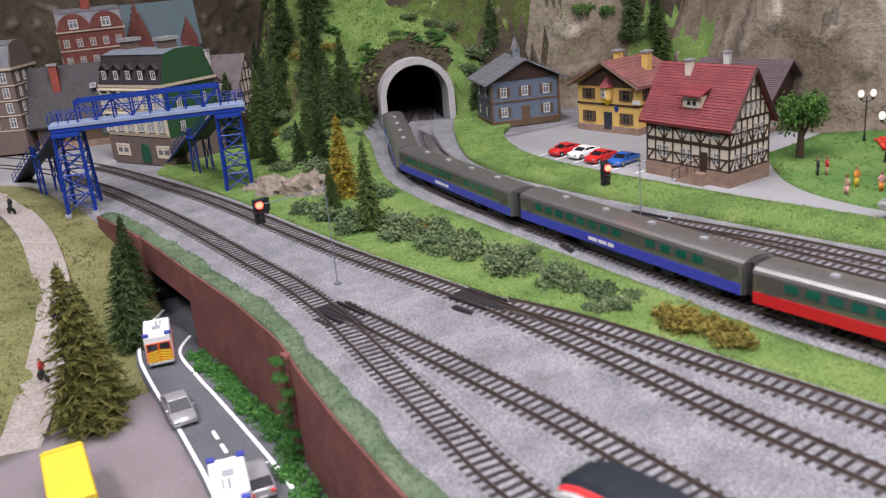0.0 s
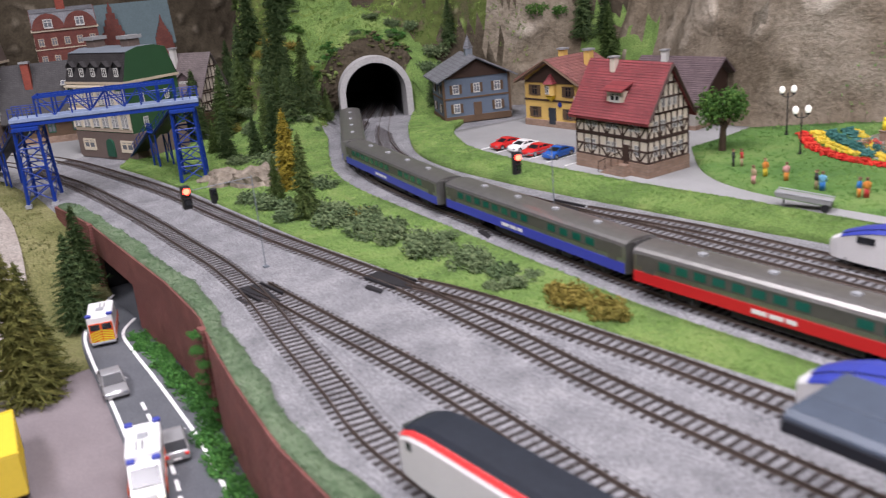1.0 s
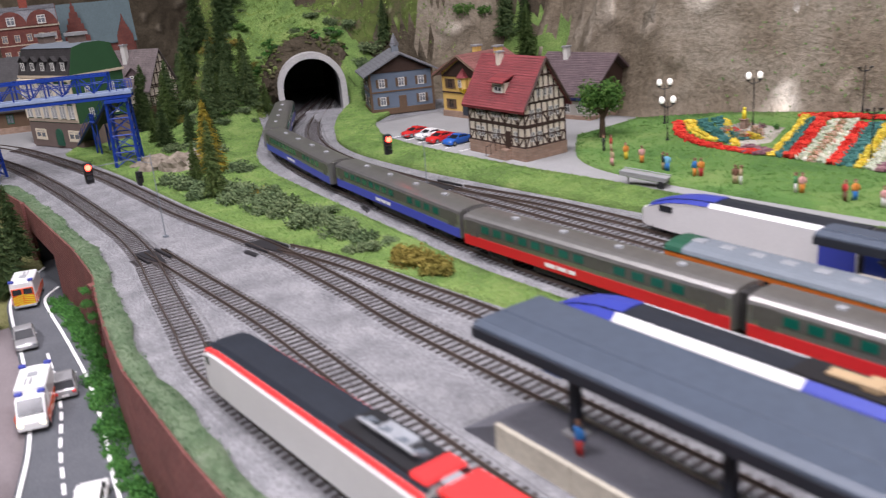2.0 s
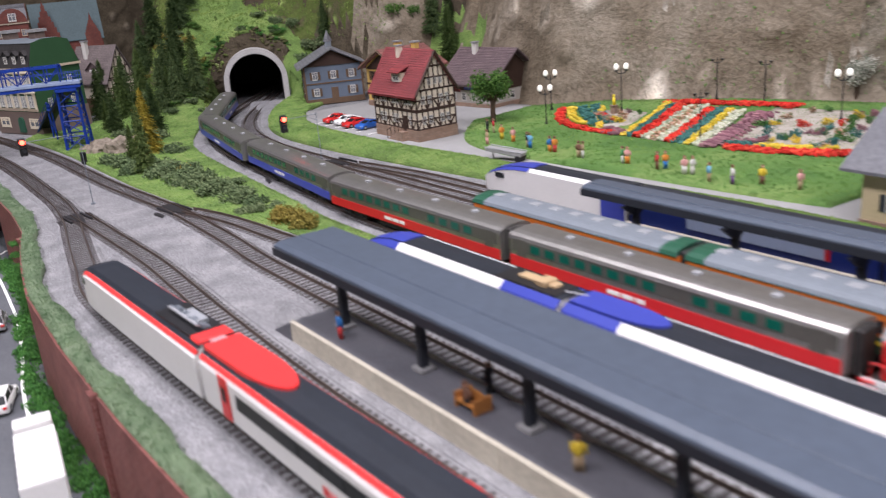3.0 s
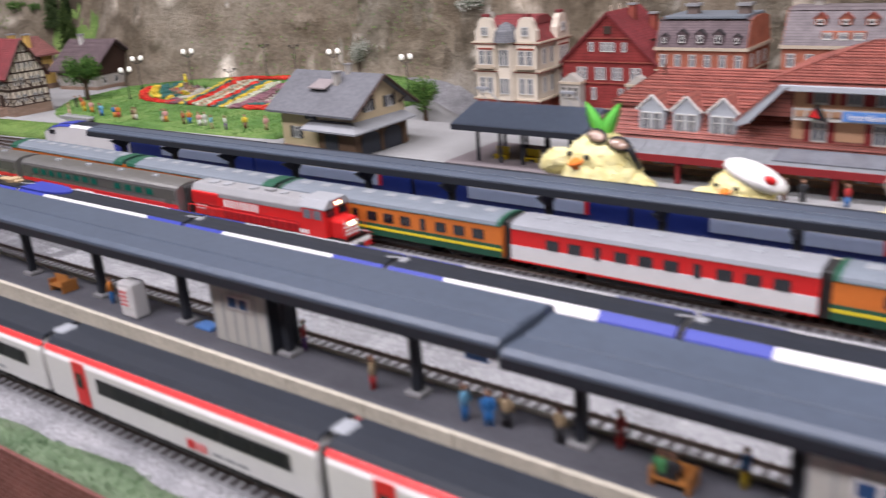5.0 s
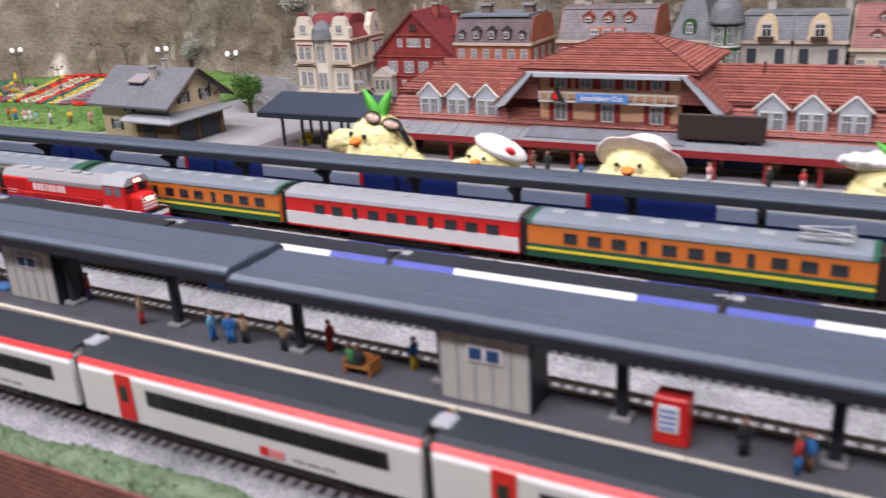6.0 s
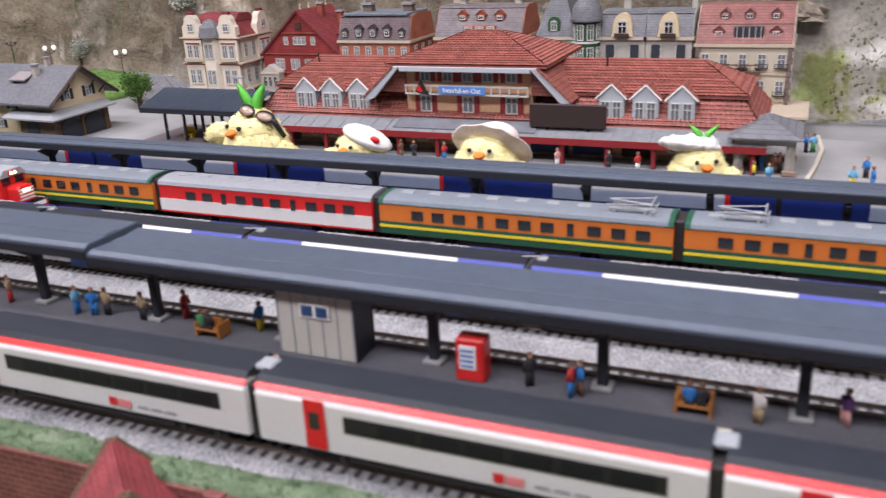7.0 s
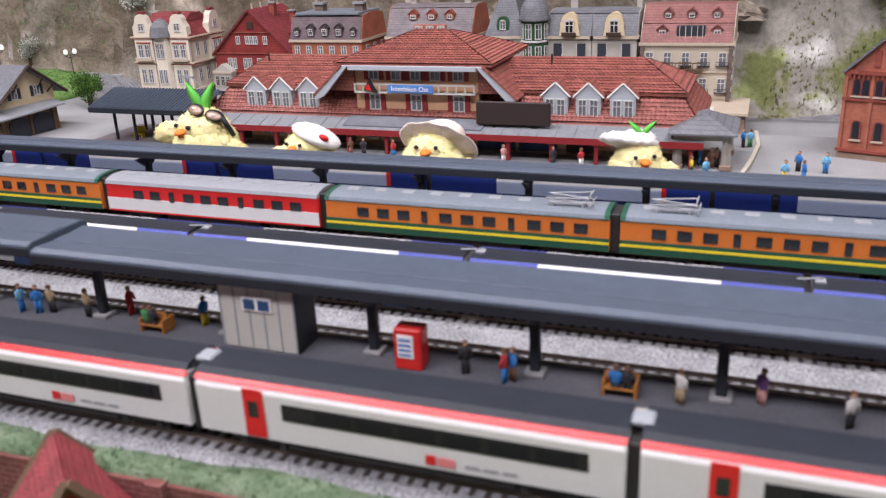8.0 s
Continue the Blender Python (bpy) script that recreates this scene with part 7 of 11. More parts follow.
def far_street():
    # cream corner house with round gables and red ground floor
    w, d = 0.108, 0.092
    r = house("cream_townhouse", "cream townhouse with curved gables, red ground floor and red roof", 1.166, -0.153, -90, w, d, 0.129, 0.012, "x", "wall_cream", "roof_red", "brick_dark", 0.042, 0.003, TOWN, mansard=(0.024, 0.016))
    for face, span in (("front", w), ("right", d)):
        for u in ((0.018, span - 0.018) if face == "front" else (span - 0.024,)):
            m = wall_pose(face, u, 0, w, d)
            n = 8
            g = [(-0.018, 0.0), (0.018, 0.0), (0.018, 0.146), (0.0145, 0.150)] + [(0.0125 * math.cos(math.pi * i / n), 0.155 + 0.0115 * math.sin(math.pi * i / n)) for i in range(n + 1)] + [(-0.0145, 0.150), (-0.018, 0.146)]
            b = part("gable_tower", Geo().prism(g, -0.0055, 0.006, "y"), "wall_cream", r, "cream front tower with curved gable", m=m)
            part("tower_foot", Geo().box(-0.0186, 0.0186, -0.0062, 0.0, -0.002, 0.042), "brick_dark", b)
            part("gable_cap", Geo().box(-0.006, 0.006, -0.004, 0.004, 0.166, 0.1705), "roof_red", b, bevel=0.0005)
            for zz, hh in ((0.010, 0.024), (0.052, 0.024), (0.095, 0.022)):
                for q in (-0.0068, 0.0068):
                    add_window(r, m @ pose(q, -0.0063, zz), 0.0105, hh, pane="pale_glass")
            add_window(r, m @ pose(0, -0.0060, 0.139), 0.012, 0.013, pane="pale_glass")
            part("balcony", Geo().box(-0.0165, 0.0165, -0.0125, -0.0055, 0.0895, 0.0915).box(-0.0165, 0.0165, -0.0125, -0.0115, 0.0915, 0.0955), "trim_stone", b, "stone balcony", bevel=0.0004)
            part("window_head", Geo().box(-0.014, 0.014, -0.0070, -0.0050, 0.118, 0.1205), "brick_dark", b)
    bay = part("bay", Geo().prism([(0.038, 0.0), (0.044, -0.012), (0.066, -0.012), (0.072, 0.0)], 0.042, 0.130, "z"), "wall_cream", r, "cream polygonal bay")
    part("bay_roof", Geo().rings([[(0.055 + q * math.cos(a), -0.002 + q * math.sin(a), zz) for a in [2 * math.pi * i / 8 + 0.39 for i in range(8)]] for q, zz in ((0.021, 0.130), (0.0175, 0.146), (0.0165, 0.147), (0.010, 0.155), (0.002, 0.159))]), "roof_slate", bay, "grey faceted bay roof")
    for zz in (0.052, 0.095):
        for q in (0.0505, 0.0595):
            add_window(r, pose(q, -0.0123, zz), 0.0078, 0.024, pane="pale_glass")
        rows_of_windows(r, "right", w, d, (0.018, 0.040), (zz,), 0.010, 0.024, pane="pale_glass")
    for q in (0.047, 0.063):
        add_window(r, pose(q, -0.0018, 0.010), 0.011, 0.024, pane="pale_glass")
    for zz in (0.0415, 0.0855, 0.1275):
        part("string_course", Geo().box(-0.0072, w + 0.0072, -0.0072, d, zz, zz + 0.0022), "trim_stone", r)
        part("brick_course", Geo().box(-0.0066, w + 0.0066, -0.0066, d, zz - 0.0016, zz), "brick_dark", r)
    part("steps", Geo().box(0.0, 0.05, -0.022, -0.006, -0.004, 0.0015).box(0.004, 0.046, -0.017, -0.006, 0.0015, 0.004), "trim_white", r, "pale front steps", bevel=0.0004)
    # red gabled house
    w, d = 0.148, 0.11
    r = house("red_gabled_house", "oxblood house with tall front gable and red tiled roof", 1.20, -0.284, -90, w, d, 0.097, 0.069, "y", "brick_red_paint", "roof_red", "stone", 0.030, 0.004, TOWN)
    for zz, us in ((0.072, (0.028, 0.037, 0.058, 0.067, 0.085, 0.094, 0.114, 0.123)), (0.113, (0.048, 0.066, 0.074, 0.082, 0.100)), (0.042, (0.030, 0.052, 0.096, 0.118))):
        rows_of_windows(r, "front", w, d, us, (zz,), 0.0078, 0.018 if zz < 0.1 else 0.013, pane="pale_glass")
    part("gable_hatch", Geo().box(0.068, 0.080, -0.0014, 0.0, 0.138, 0.149), "timber", r, "dark loft hatch")
    for zz in (0.066, 0.097, 0.131):
        hf = w / 2 if zz <= 0.097 else (w / 2) * (1 - (zz - 0.097) / 0.069)
        part("gable_band", Geo().box(w / 2 - hf, w / 2 + hf, -0.0016, 0.0, zz, zz + 0.0018), "brick_dark", r)
    for u in (0.020, 0.128):
        o = part("stone_porch", Geo().prism([(u - 0.017, 0), (u + 0.017, 0), (u + 0.017, 0.070), (u, 0.082), (u - 0.017, 0.070)], -0.016, 0.0, "y"), "wall_grey", r, "grey stone porch with pediment")
        part("porch_cornice", Geo().box(u - 0.0185, u + 0.0185, -0.0175, 0.0, 0.066, 0.0695), "trim_stone", o)
        for q in (-0.010, 0, 0.010):
            add_window(r, pose(u + q, -0.0165, 0.046), 0.007, 0.016, pane="glass", frame="wall_grey")
    for i in range(4):
        v = 0.012 + 0.028 * i
        part("ridge_finial", Geo().rod((w / 2, v, 0.166), (w / 2, v, 0.178), 0.0022, 0.0006, 6).ball((w / 2, v, 0.176), 0.0016, 6, 4), "trim_stone", r, "pale ridge finial")
    chimney(r, 0.088, 0.055, 0.145, 0.174, 0.010, "brick_dark")
    chimney(r, 0.108, 0.085, 0.125, 0.158, 0.010, "brick_dark")
    part("roof_hatch", Geo().box(0.112, 0.124, 0.04, 0.055, 0.118, 0.126), "timber", r)
    # brick house with plum mansard
    w = 0.126
    r = tenement("brick_mansard_house", "brick house with plum slate mansard roof and round dormers", -0.433, w, 1.20, 0.120, "brick", "roof_plum", None, 0, (0.036, 0.012), 0.004, 6, 4, 0.10, ends="brick", z=TOWN)
    for i in range(5):
        dormer(r, pose(w * (i + 0.5) / 5, -0.002, 0.126), 0.0125 if i % 4 else 0.009, 0.013 if i % 4 else 0.009, "roof_plum", "roof_dark", 0.018)
    part("flat_roof", Geo().box(0.006, w - 0.006, 0.010, 0.09, 0.1575, 0.1615), "grey_roof", r, "grey sheet roof", bevel=0.0006)
    for u in (0.036, 0.108):
        chimney(r, u, 0.045, 0.158, 0.172, 0.015, "wall_taupe")
        for q in (-0.004, 0.0, 0.004):
            part("chimney_pot", Geo().rod((u + q, 0.045, 0.175), (u + q, 0.045, 0.179), 0.0014, n=6), "wall_taupe", r)
    # rose roofed house
    w = 0.139
    r = tenement("rose_roofed_house", "red brick house with faded mauve mansard roof and red dormers", -0.604, w, 1.20, 0.125, "brick", "roof_mauve", None, 0, (0.042, 0.022), 0.004, 6, 4, 0.10, ends="brick", z=TOWN)
    for u in (0.042, 0.072, 0.102):
        dormer(r, pose(u, 0.010, 0.150), 0.014, 0.008, "brick", "brick_dark", 0.016)
    part("long_dormer", Geo().box(0.046, 0.098, 0.002, 0.02, 0.131, 0.143), "brick", r, "long red dormer", bevel=0.0005)
    for u in (0.054, 0.072, 0.090):
        add_window(r, pose(u, 0.0015, 0.133), 0.012, 0.0085, pane="pale_glass")
    chimney(r, 0.030, 0.05, 0.166, 0.178, 0.010, "wall_grey"), chimney(r, 0.12, 0.05, 0.166, 0.178, 0.010, "wall_grey")
    # green corner house with turret
    w = 0.056
    r = tenement("green_corner_house", "green and white corner house with slate turret", -0.768, w, 1.20, 0.126, "wall_pale_green", "roof_slate", None, 0, (0.060, 0.018), 0.006, 3, 4, 0.09, z=TOWN)
    t = part("turret", Geo().rod((0.074, -0.002, 0), (0.074, -0.002, 0.150), 0.0195, n=8), "wall_green", r, "green octagonal turret")
    part("turret_roof", Geo().rings([[((0.074) + q * math.cos(a), -0.002 + q * math.sin(a), zz) for a in [2 * math.pi * i / 12 for i in range(12)]] for q, zz in ((0.0235, 0.149), (0.0235, 0.152), (0.0215, 0.158), (0.021, 0.166), (0.016, 0.176), (0.008, 0.182), (0.002, 0.187), (0.0006, 0.205))]), "roof_slate", t, "onion-shaped slate turret roof", smooth=True)
    for a in (-150, -105, -60, -15):
        for zz in (0.092, 0.124):
            add_window(r, pose(0.074 + 0.0184 * math.cos(radians(a)), -0.002 + 0.0184 * math.sin(radians(a)), zz, 0, 0, a + 90), 0.010, 0.022, pane="pale_glass")
    for zz in (0.086, 0.119):
        part("turret_band", Geo().rod((0.074, -0.002, zz), (0.074, -0.002, zz + 0.003), 0.0208, n=8), "trim_white", t, "white band")
    n = 8
    part("round_dormer", Geo().prism([(0.016, 0.132), (0.034, 0.132), (0.034, 0.146)] + [(0.025 + 0.009 * math.cos(math.pi * i / n), 0.146 + 0.009 * math.sin(math.pi * i / n)) for i in range(n + 1)] + [(0.016, 0.146)], 0.0, 0.02, "y"), "wall_green", r, "green round dormer")
    add_window(r, pose(0.025, -0.0004, 0.136), 0.009, 0.012, kind="arch", pane="pale_glass")
    # pair of grey houses
    for k in range(2):
        r = tenement("grey_townhouse", "narrow stone-grey townhouse with grand arched dormer", -0.862 - 0.0645 * k, 0.0635, 1.20, 0.126, "wall_grey", "roof_slate", None, 0, (0.032, 0.010), 0.004, 2, 4, 0.09, ends="wall_grey", z=TOWN)
        n = 10
        o = part("arched_dormer", Geo().prism([(0.016, 0.126), (0.047, 0.126), (0.045, 0.138), (0.0445, 0.146)] + [(0.0315 + 0.0120 * math.cos(math.pi * i / n), 0.147 + 0.0125 * math.sin(math.pi * i / n)) for i in range(n + 1)] + [(0.0185, 0.146), (0.018, 0.138)], -0.003, 0.022, "y"), "wall_sand", r, "sand-coloured arched dormer")
        add_window(r, pose(0.0315, -0.0035, 0.131), 0.013, 0.017, kind="arch", pane="glass")
        part("dormer_balcony", Geo().box(0.021, 0.042, -0.009, -0.003, 0.1275, 0.1290).box(0.021, 0.042, -0.009, -0.0083, 0.1290, 0.1325), "timber", o, "dark iron balcony")
        part("window_frieze", Geo().box(0.004, 0.0595, -0.0022, 0.0, 0.0905, 0.0935), "wall_sand", r)
        for q in (0.014, 0.049):
            part("window_shade", Geo().box(q - 0.0058, q + 0.0058, -0.0024, 0.0, 0.098, 0.116), "shutter_dark", r, "dark tall window")
        chimney(r, 0.060 if k else 0.030, 0.045, 0.158, 0.176, 0.008 if k else 0.011, "wall_grey")
    # corner house with red mansard
    w = 0.124
    r = tenement("corner_apartment_house", "beige corner apartment house with iron balconies and red mansard roof", -0.996, w, 1.20, 0.117, "wall_beige", "roof_rose", None, 0, (0.026, 0.014), 0.024, 5, 3, 0.11, ends="wall_beige", z=TOWN, wh=0.020)
    for u in (0.034, 0.066, 0.100):
        dormer(r, pose(u, 0.018, 0.149), 0.012, 0.008, "roof_rose", "roof_rose", 0.02)
    for u in (0.028, 0.102):
        dormer(r, pose(u, 0.006, 0.126), 0.014, 0.009, "roof_rose", "roof_rose", 0.02)
    # solid block: the shade of the recess is put into its colour
    part("loggia", Geo().box(0.048, 0.086, 0.003, 0.02, 0.124, 0.140), "shutter_dark", r, "dark recessed roof loggia", bevel=0.0004)
    for u in (0.052, 0.060, 0.068, 0.076, 0.083):
        part("loggia_post", Geo().box(u - 0.0006, u + 0.0006, 0.0015, 0.003, 0.124, 0.140), "wall_grey", r)
    for zz in (0.0115, 0.0490, 0.0860):
        for i in range(5):
            u = w * (i + 0.5) / 5
            g = Geo()
            for q in range(5):
                g.box(u - 0.008 + 0.004 * q - 0.0003, u - 0.008 + 0.004 * q + 0.0003, -0.004, -0.0034, zz, zz + 0.005)
            g.box(u - 0.0085, u + 0.0085, -0.0042, 0, zz - 0.0008, zz).box(u - 0.0085, u + 0.0085, -0.0042, -0.0034, zz + 0.005, zz + 0.0056)
            part("balcony_rail", g, "black", r, "black iron balcony rail")
    b = part("wooden_balcony", Geo().box(0.026, 0.086, -0.013, 0.0, 0.0800, 0.0818).box(0.026, 0.086, -0.0135, -0.0125, 0.0905, 0.0920), "wood", r, "brown wooden balcony")
    for i in range(11):
        u = 0.027 + 0.0058 * i
        part("baluster", Geo().box(u - 0.0004, u + 0.0004, -0.0133, -0.0127, 0.0818, 0.0906), "wood", b)
    part("oriel", Geo().box(0.030, 0.068, -0.010, 0.0, 0.040, 0.080), "wall_taupe", r, "brown oriel below the balcony", bevel=0.0006)
    for u in (0.038, 0.049, 0.060):
        add_window(r, pose(u, -0.0104, 0.050), 0.009, 0.022, pane="pale_glass")
    for u in (0.0, w - 0.004):
        for j in range(14):
            part("quoin", Geo().box(u - 0.001, u + (0.006 if j % 2 else 0.0042), -0.0022, 0.004, 0.0083 * j, 0.0083 * j + 0.0076), "wall_taupe", r)
    s = thing("corner_shop", "low brown stone shop with flat pale roof", "shop", pose(1.130, -1.050, TOWN + 0.002, 0, 0, -90))
    part("wall", Geo().box(0, 0.094, 0.0, 0.10, -0.004, 0.030), "stone", s)
    part("roof", Geo().box(-0.004, 0.098, -0.006, 0.10, 0.030, 0.0345), "trim_stone", s, "flat pale roof", bevel=0.0006)
    sg = part("shop_sign", Geo().box(0.034, 0.054, -0.0070, -0.0060, 0.0335, 0.0425), "lettering", s, "white sign with red bars")
    for q in (0.0365, 0.0410, 0.0455):
        part("sign_bar", Geo().box(q, q + 0.0036, -0.0073, -0.0070, 0.0362, 0.0400), "red", sg)
    for u in (0.02, 0.047, 0.074):
        # same painted dark as the station's hall openings
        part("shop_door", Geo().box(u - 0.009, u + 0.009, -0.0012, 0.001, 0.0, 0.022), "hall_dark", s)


MAT.update(
    brick_red_paint=brickwork("oxblood_boards", (0.21, 0.030, 0.028), (0.25, 0.038, 0.034), (0.14, 0.022, 0.02), 0.02, 0.0042, 0.0003),
    roof_mauve=tiles("mauve_tiles", (0.165, 0.142, 0.145), (0.21, 0.18, 0.182), (0.11, 0.09, 0.092)),
    wall_pale_green=paint("pale_green_plaster", (0.46, 0.52, 0.42), 0.75, 0.1),
    wall_beige=paint("beige_plaster", (0.50, 0.44, 0.34), 0.8, 0.1),
)


far_street()


def church():
    r = house("brick_church", "red brick church with round-arched windows and slate roof", 0.9046, -1.243, -107, 0.125, 0.14, 0.090, 0.062, "y", "brick", "roof_slate", "stone", 0.005, 0.004, roof_t=0.0026)
    w, d = 0.125, 0.14
    MAT.setdefault("arch_dark", paint("dark_arch_glass", (0.02, 0.022, 0.03), 0.3, 0.1))
    n = 8
    for face, us, low in (("front", (0.0105, 0.0190, 0.0315, 0.0400, 0.0525, 0.0610, 0.0735, 0.0820, 0.0945, 0.1030), (0.0145, 0.0355, 0.0565, 0.0775, 0.0985)), ("left", (0.02, 0.0285, 0.06, 0.0685, 0.10, 0.1085), (0.024, 0.064, 0.104))):
        for zz, hh, ww, row in ((0.066, 0.0125, 0.0062, us), (0.021, 0.0150, 0.0068, low)):
            for u in row:
                o = [(-ww / 2, 0), (ww / 2, 0)] + [(ww / 2 * math.cos(math.pi * i / n), hh + ww / 2 * math.sin(math.pi * i / n)) for i in range(n + 1)]
                p = part("arched_window", Geo().prism([(a * 1.5, b * 1.1 - 0.001) for a, b in o], -0.0014, 0.001, "y"), "brick_dark", r, "round-arched window", m=wall_pose(face, u, zz, w, d))
                part("pane", Geo().prism(o, -0.0020, -0.0010, "y"), "arch_dark", p)
                part("sill", Geo().box(-ww * 0.8, ww * 0.8, -0.003, 0, -0.0025, -0.0008), "trim_stone", p)
    for zz, out, hh in ((0.060, 0.0024, 0.0026), (0.0865, 0.0030, 0.0040), (0.0070, 0.0030, 0.003)):
        part("cornice", Geo().box(-out, w + out, -out, d + out, zz, zz + hh), "brick_dark", r, "brick corbel band")
    g = Geo()
    for i in range(28):
        u = 0.003 + 0.0044 * i
        g.box(u - 0.0011, u + 0.0011, -0.0024, 0.0, 0.0825, 0.0866)
    tagged(part("corbel_table", g, "brick_dark", r, "brick corbel table"), kind="stuff")
    for i in range(7):
        u = w * (i + 0.5) / 7
        top = 0.090 + 0.062 * (1 - abs(u - w / 2) / (w / 2))
        if top > 0.105:
            part("blind_niche", Geo().box(u - 0.003, u + 0.003, -0.0012, 0.0, 0.095, top - 0.006), "brick_dark", r, "sunken gable niche")
    for u in (0.0, 0.025, 0.046, 0.067, 0.088, 0.125):
        part("pilaster", Geo().box(u - 0.0016, u + 0.0016, -0.0018, 0.001, 0.010, 0.0865), "brick", r)


church()
ribbon("kerb_edge", [(0.80, -1.150), (0.86, -1.158), (0.93, -1.164), (1.02, -1.160)], 0.004, "kerb", 0.0085, "pale stone kerb across the forecourt", thick=0.008)

# ---- tunnel portal ----
MAT["tunnel_stone"] = paint("portal_concrete", (0.42, 0.41, 0.40), 0.8, 0.15, 90.0, 0.0006)
MAT["verge"] = blotch("mossy_verge", ((0.3, (0.085, 0.13, 0.07)), (0.6, (0.15, 0.20, 0.12)), (0.8, (0.23, 0.26, 0.19))), 40.0, bump=0.002, bump_scale=450.0)


def tunnel():
    ang = -24.0
    r = thing("tunnel_portal", "concrete horseshoe tunnel portal in a rocky hillside", "tunnel", pose(0.864, 1.288, G, 0, 0, ang), kind="structure")

    def arch(rad, leg, n=18):
        return [(rad, -0.004), (rad, leg)] + [(rad * math.cos(math.pi * i / n), leg + rad * math.sin(math.pi * i / n)) for i in range(1, n)] + [(-rad, leg), (-rad, -0.004)]
    def shell(r_out, r_in, leg, y0, y1):
        o, i = arch(r_out, leg), arch(r_in, leg)
        rows = [[(u, y0, w) for u, w in o] + [(u, y0, w) for u, w in i[::-1]], [(u, y1, w) for u, w in o] + [(u, y1, w) for u, w in i[::-1]]]
        n = len(o)
        g = Geo()
        v = [p for row in rows for p in row]
        m = 2 * n
        f = []
        for k in range(n - 1):
            f += [(k, k + 1, m + k + 1, m + k), (n + k, n + k + 1, m + n + k + 1, m + n + k), (k, k + 1, m - 2 - k, m - 1 - k), (m + k, m + k + 1, 2 * m - 2 - k, 2 * m - 1 - k)]
        return g.add(v, f)
    part("portal_ring", shell(0.0665, 0.0555, 0.052, -0.030, 0.03), "tunnel_stone", r, "pale concrete ring")
    # black lining and closing plate paint in the dark depth of the tunnel
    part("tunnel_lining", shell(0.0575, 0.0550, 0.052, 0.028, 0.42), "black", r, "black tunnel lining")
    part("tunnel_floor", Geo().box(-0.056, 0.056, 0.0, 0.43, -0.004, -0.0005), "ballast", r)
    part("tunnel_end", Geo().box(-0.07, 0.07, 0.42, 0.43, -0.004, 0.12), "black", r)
    # rough soil and moss collar round the ring
    random.seed(5)
    rows = []
    for i in range(49):
        a = math.pi * (i / 48 * 1.24 - 0.12)
        row = []
        for k in range(6):
            rad = 0.0662 + 0.0058 * k
            u, w = rad * math.cos(a), max(-0.004, 0.052 + rad * math.sin(a))
            f = noise.fractal(Vector((u * 60, w * 60, 3.0)), 0.9, 2.0, 4)
            row.append((u, 0.004 + 0.0058 * k * (0.9 + 0.3 * math.sin(i * 0.4)) + 0.007 * f * min(1, k), w + 0.003 * f * min(1, k)))
        rows.append(row)
    part("rock_collar", Geo().rings(rows, close=False, caps=False), "brown_rock", r, "rough brown soil collar")
    g = Geo()
    for i in range(150):
        a = math.pi * random.uniform(-0.05, 1.05)
        rad = random.uniform(0.074, 0.105)
        s = random.uniform(0.002, 0.006)
        g.ball((rad * math.cos(a), 0.004 + (rad - 0.066) * 0.9, max(0.0, 0.052 + rad * math.sin(a))), (s, s * 0.8, s * 0.6), 6, 4)
    tagged(part("moss_clumps", g, "mossy", r, "moss and loose stones on the collar"), kind="stuff")


tunnel()

# ---- blue truss footbridge ----


MAT["deck_blue"] = paint("pale_blue_deck", (0.24, 0.30, 0.43), 0.6, 0.15)


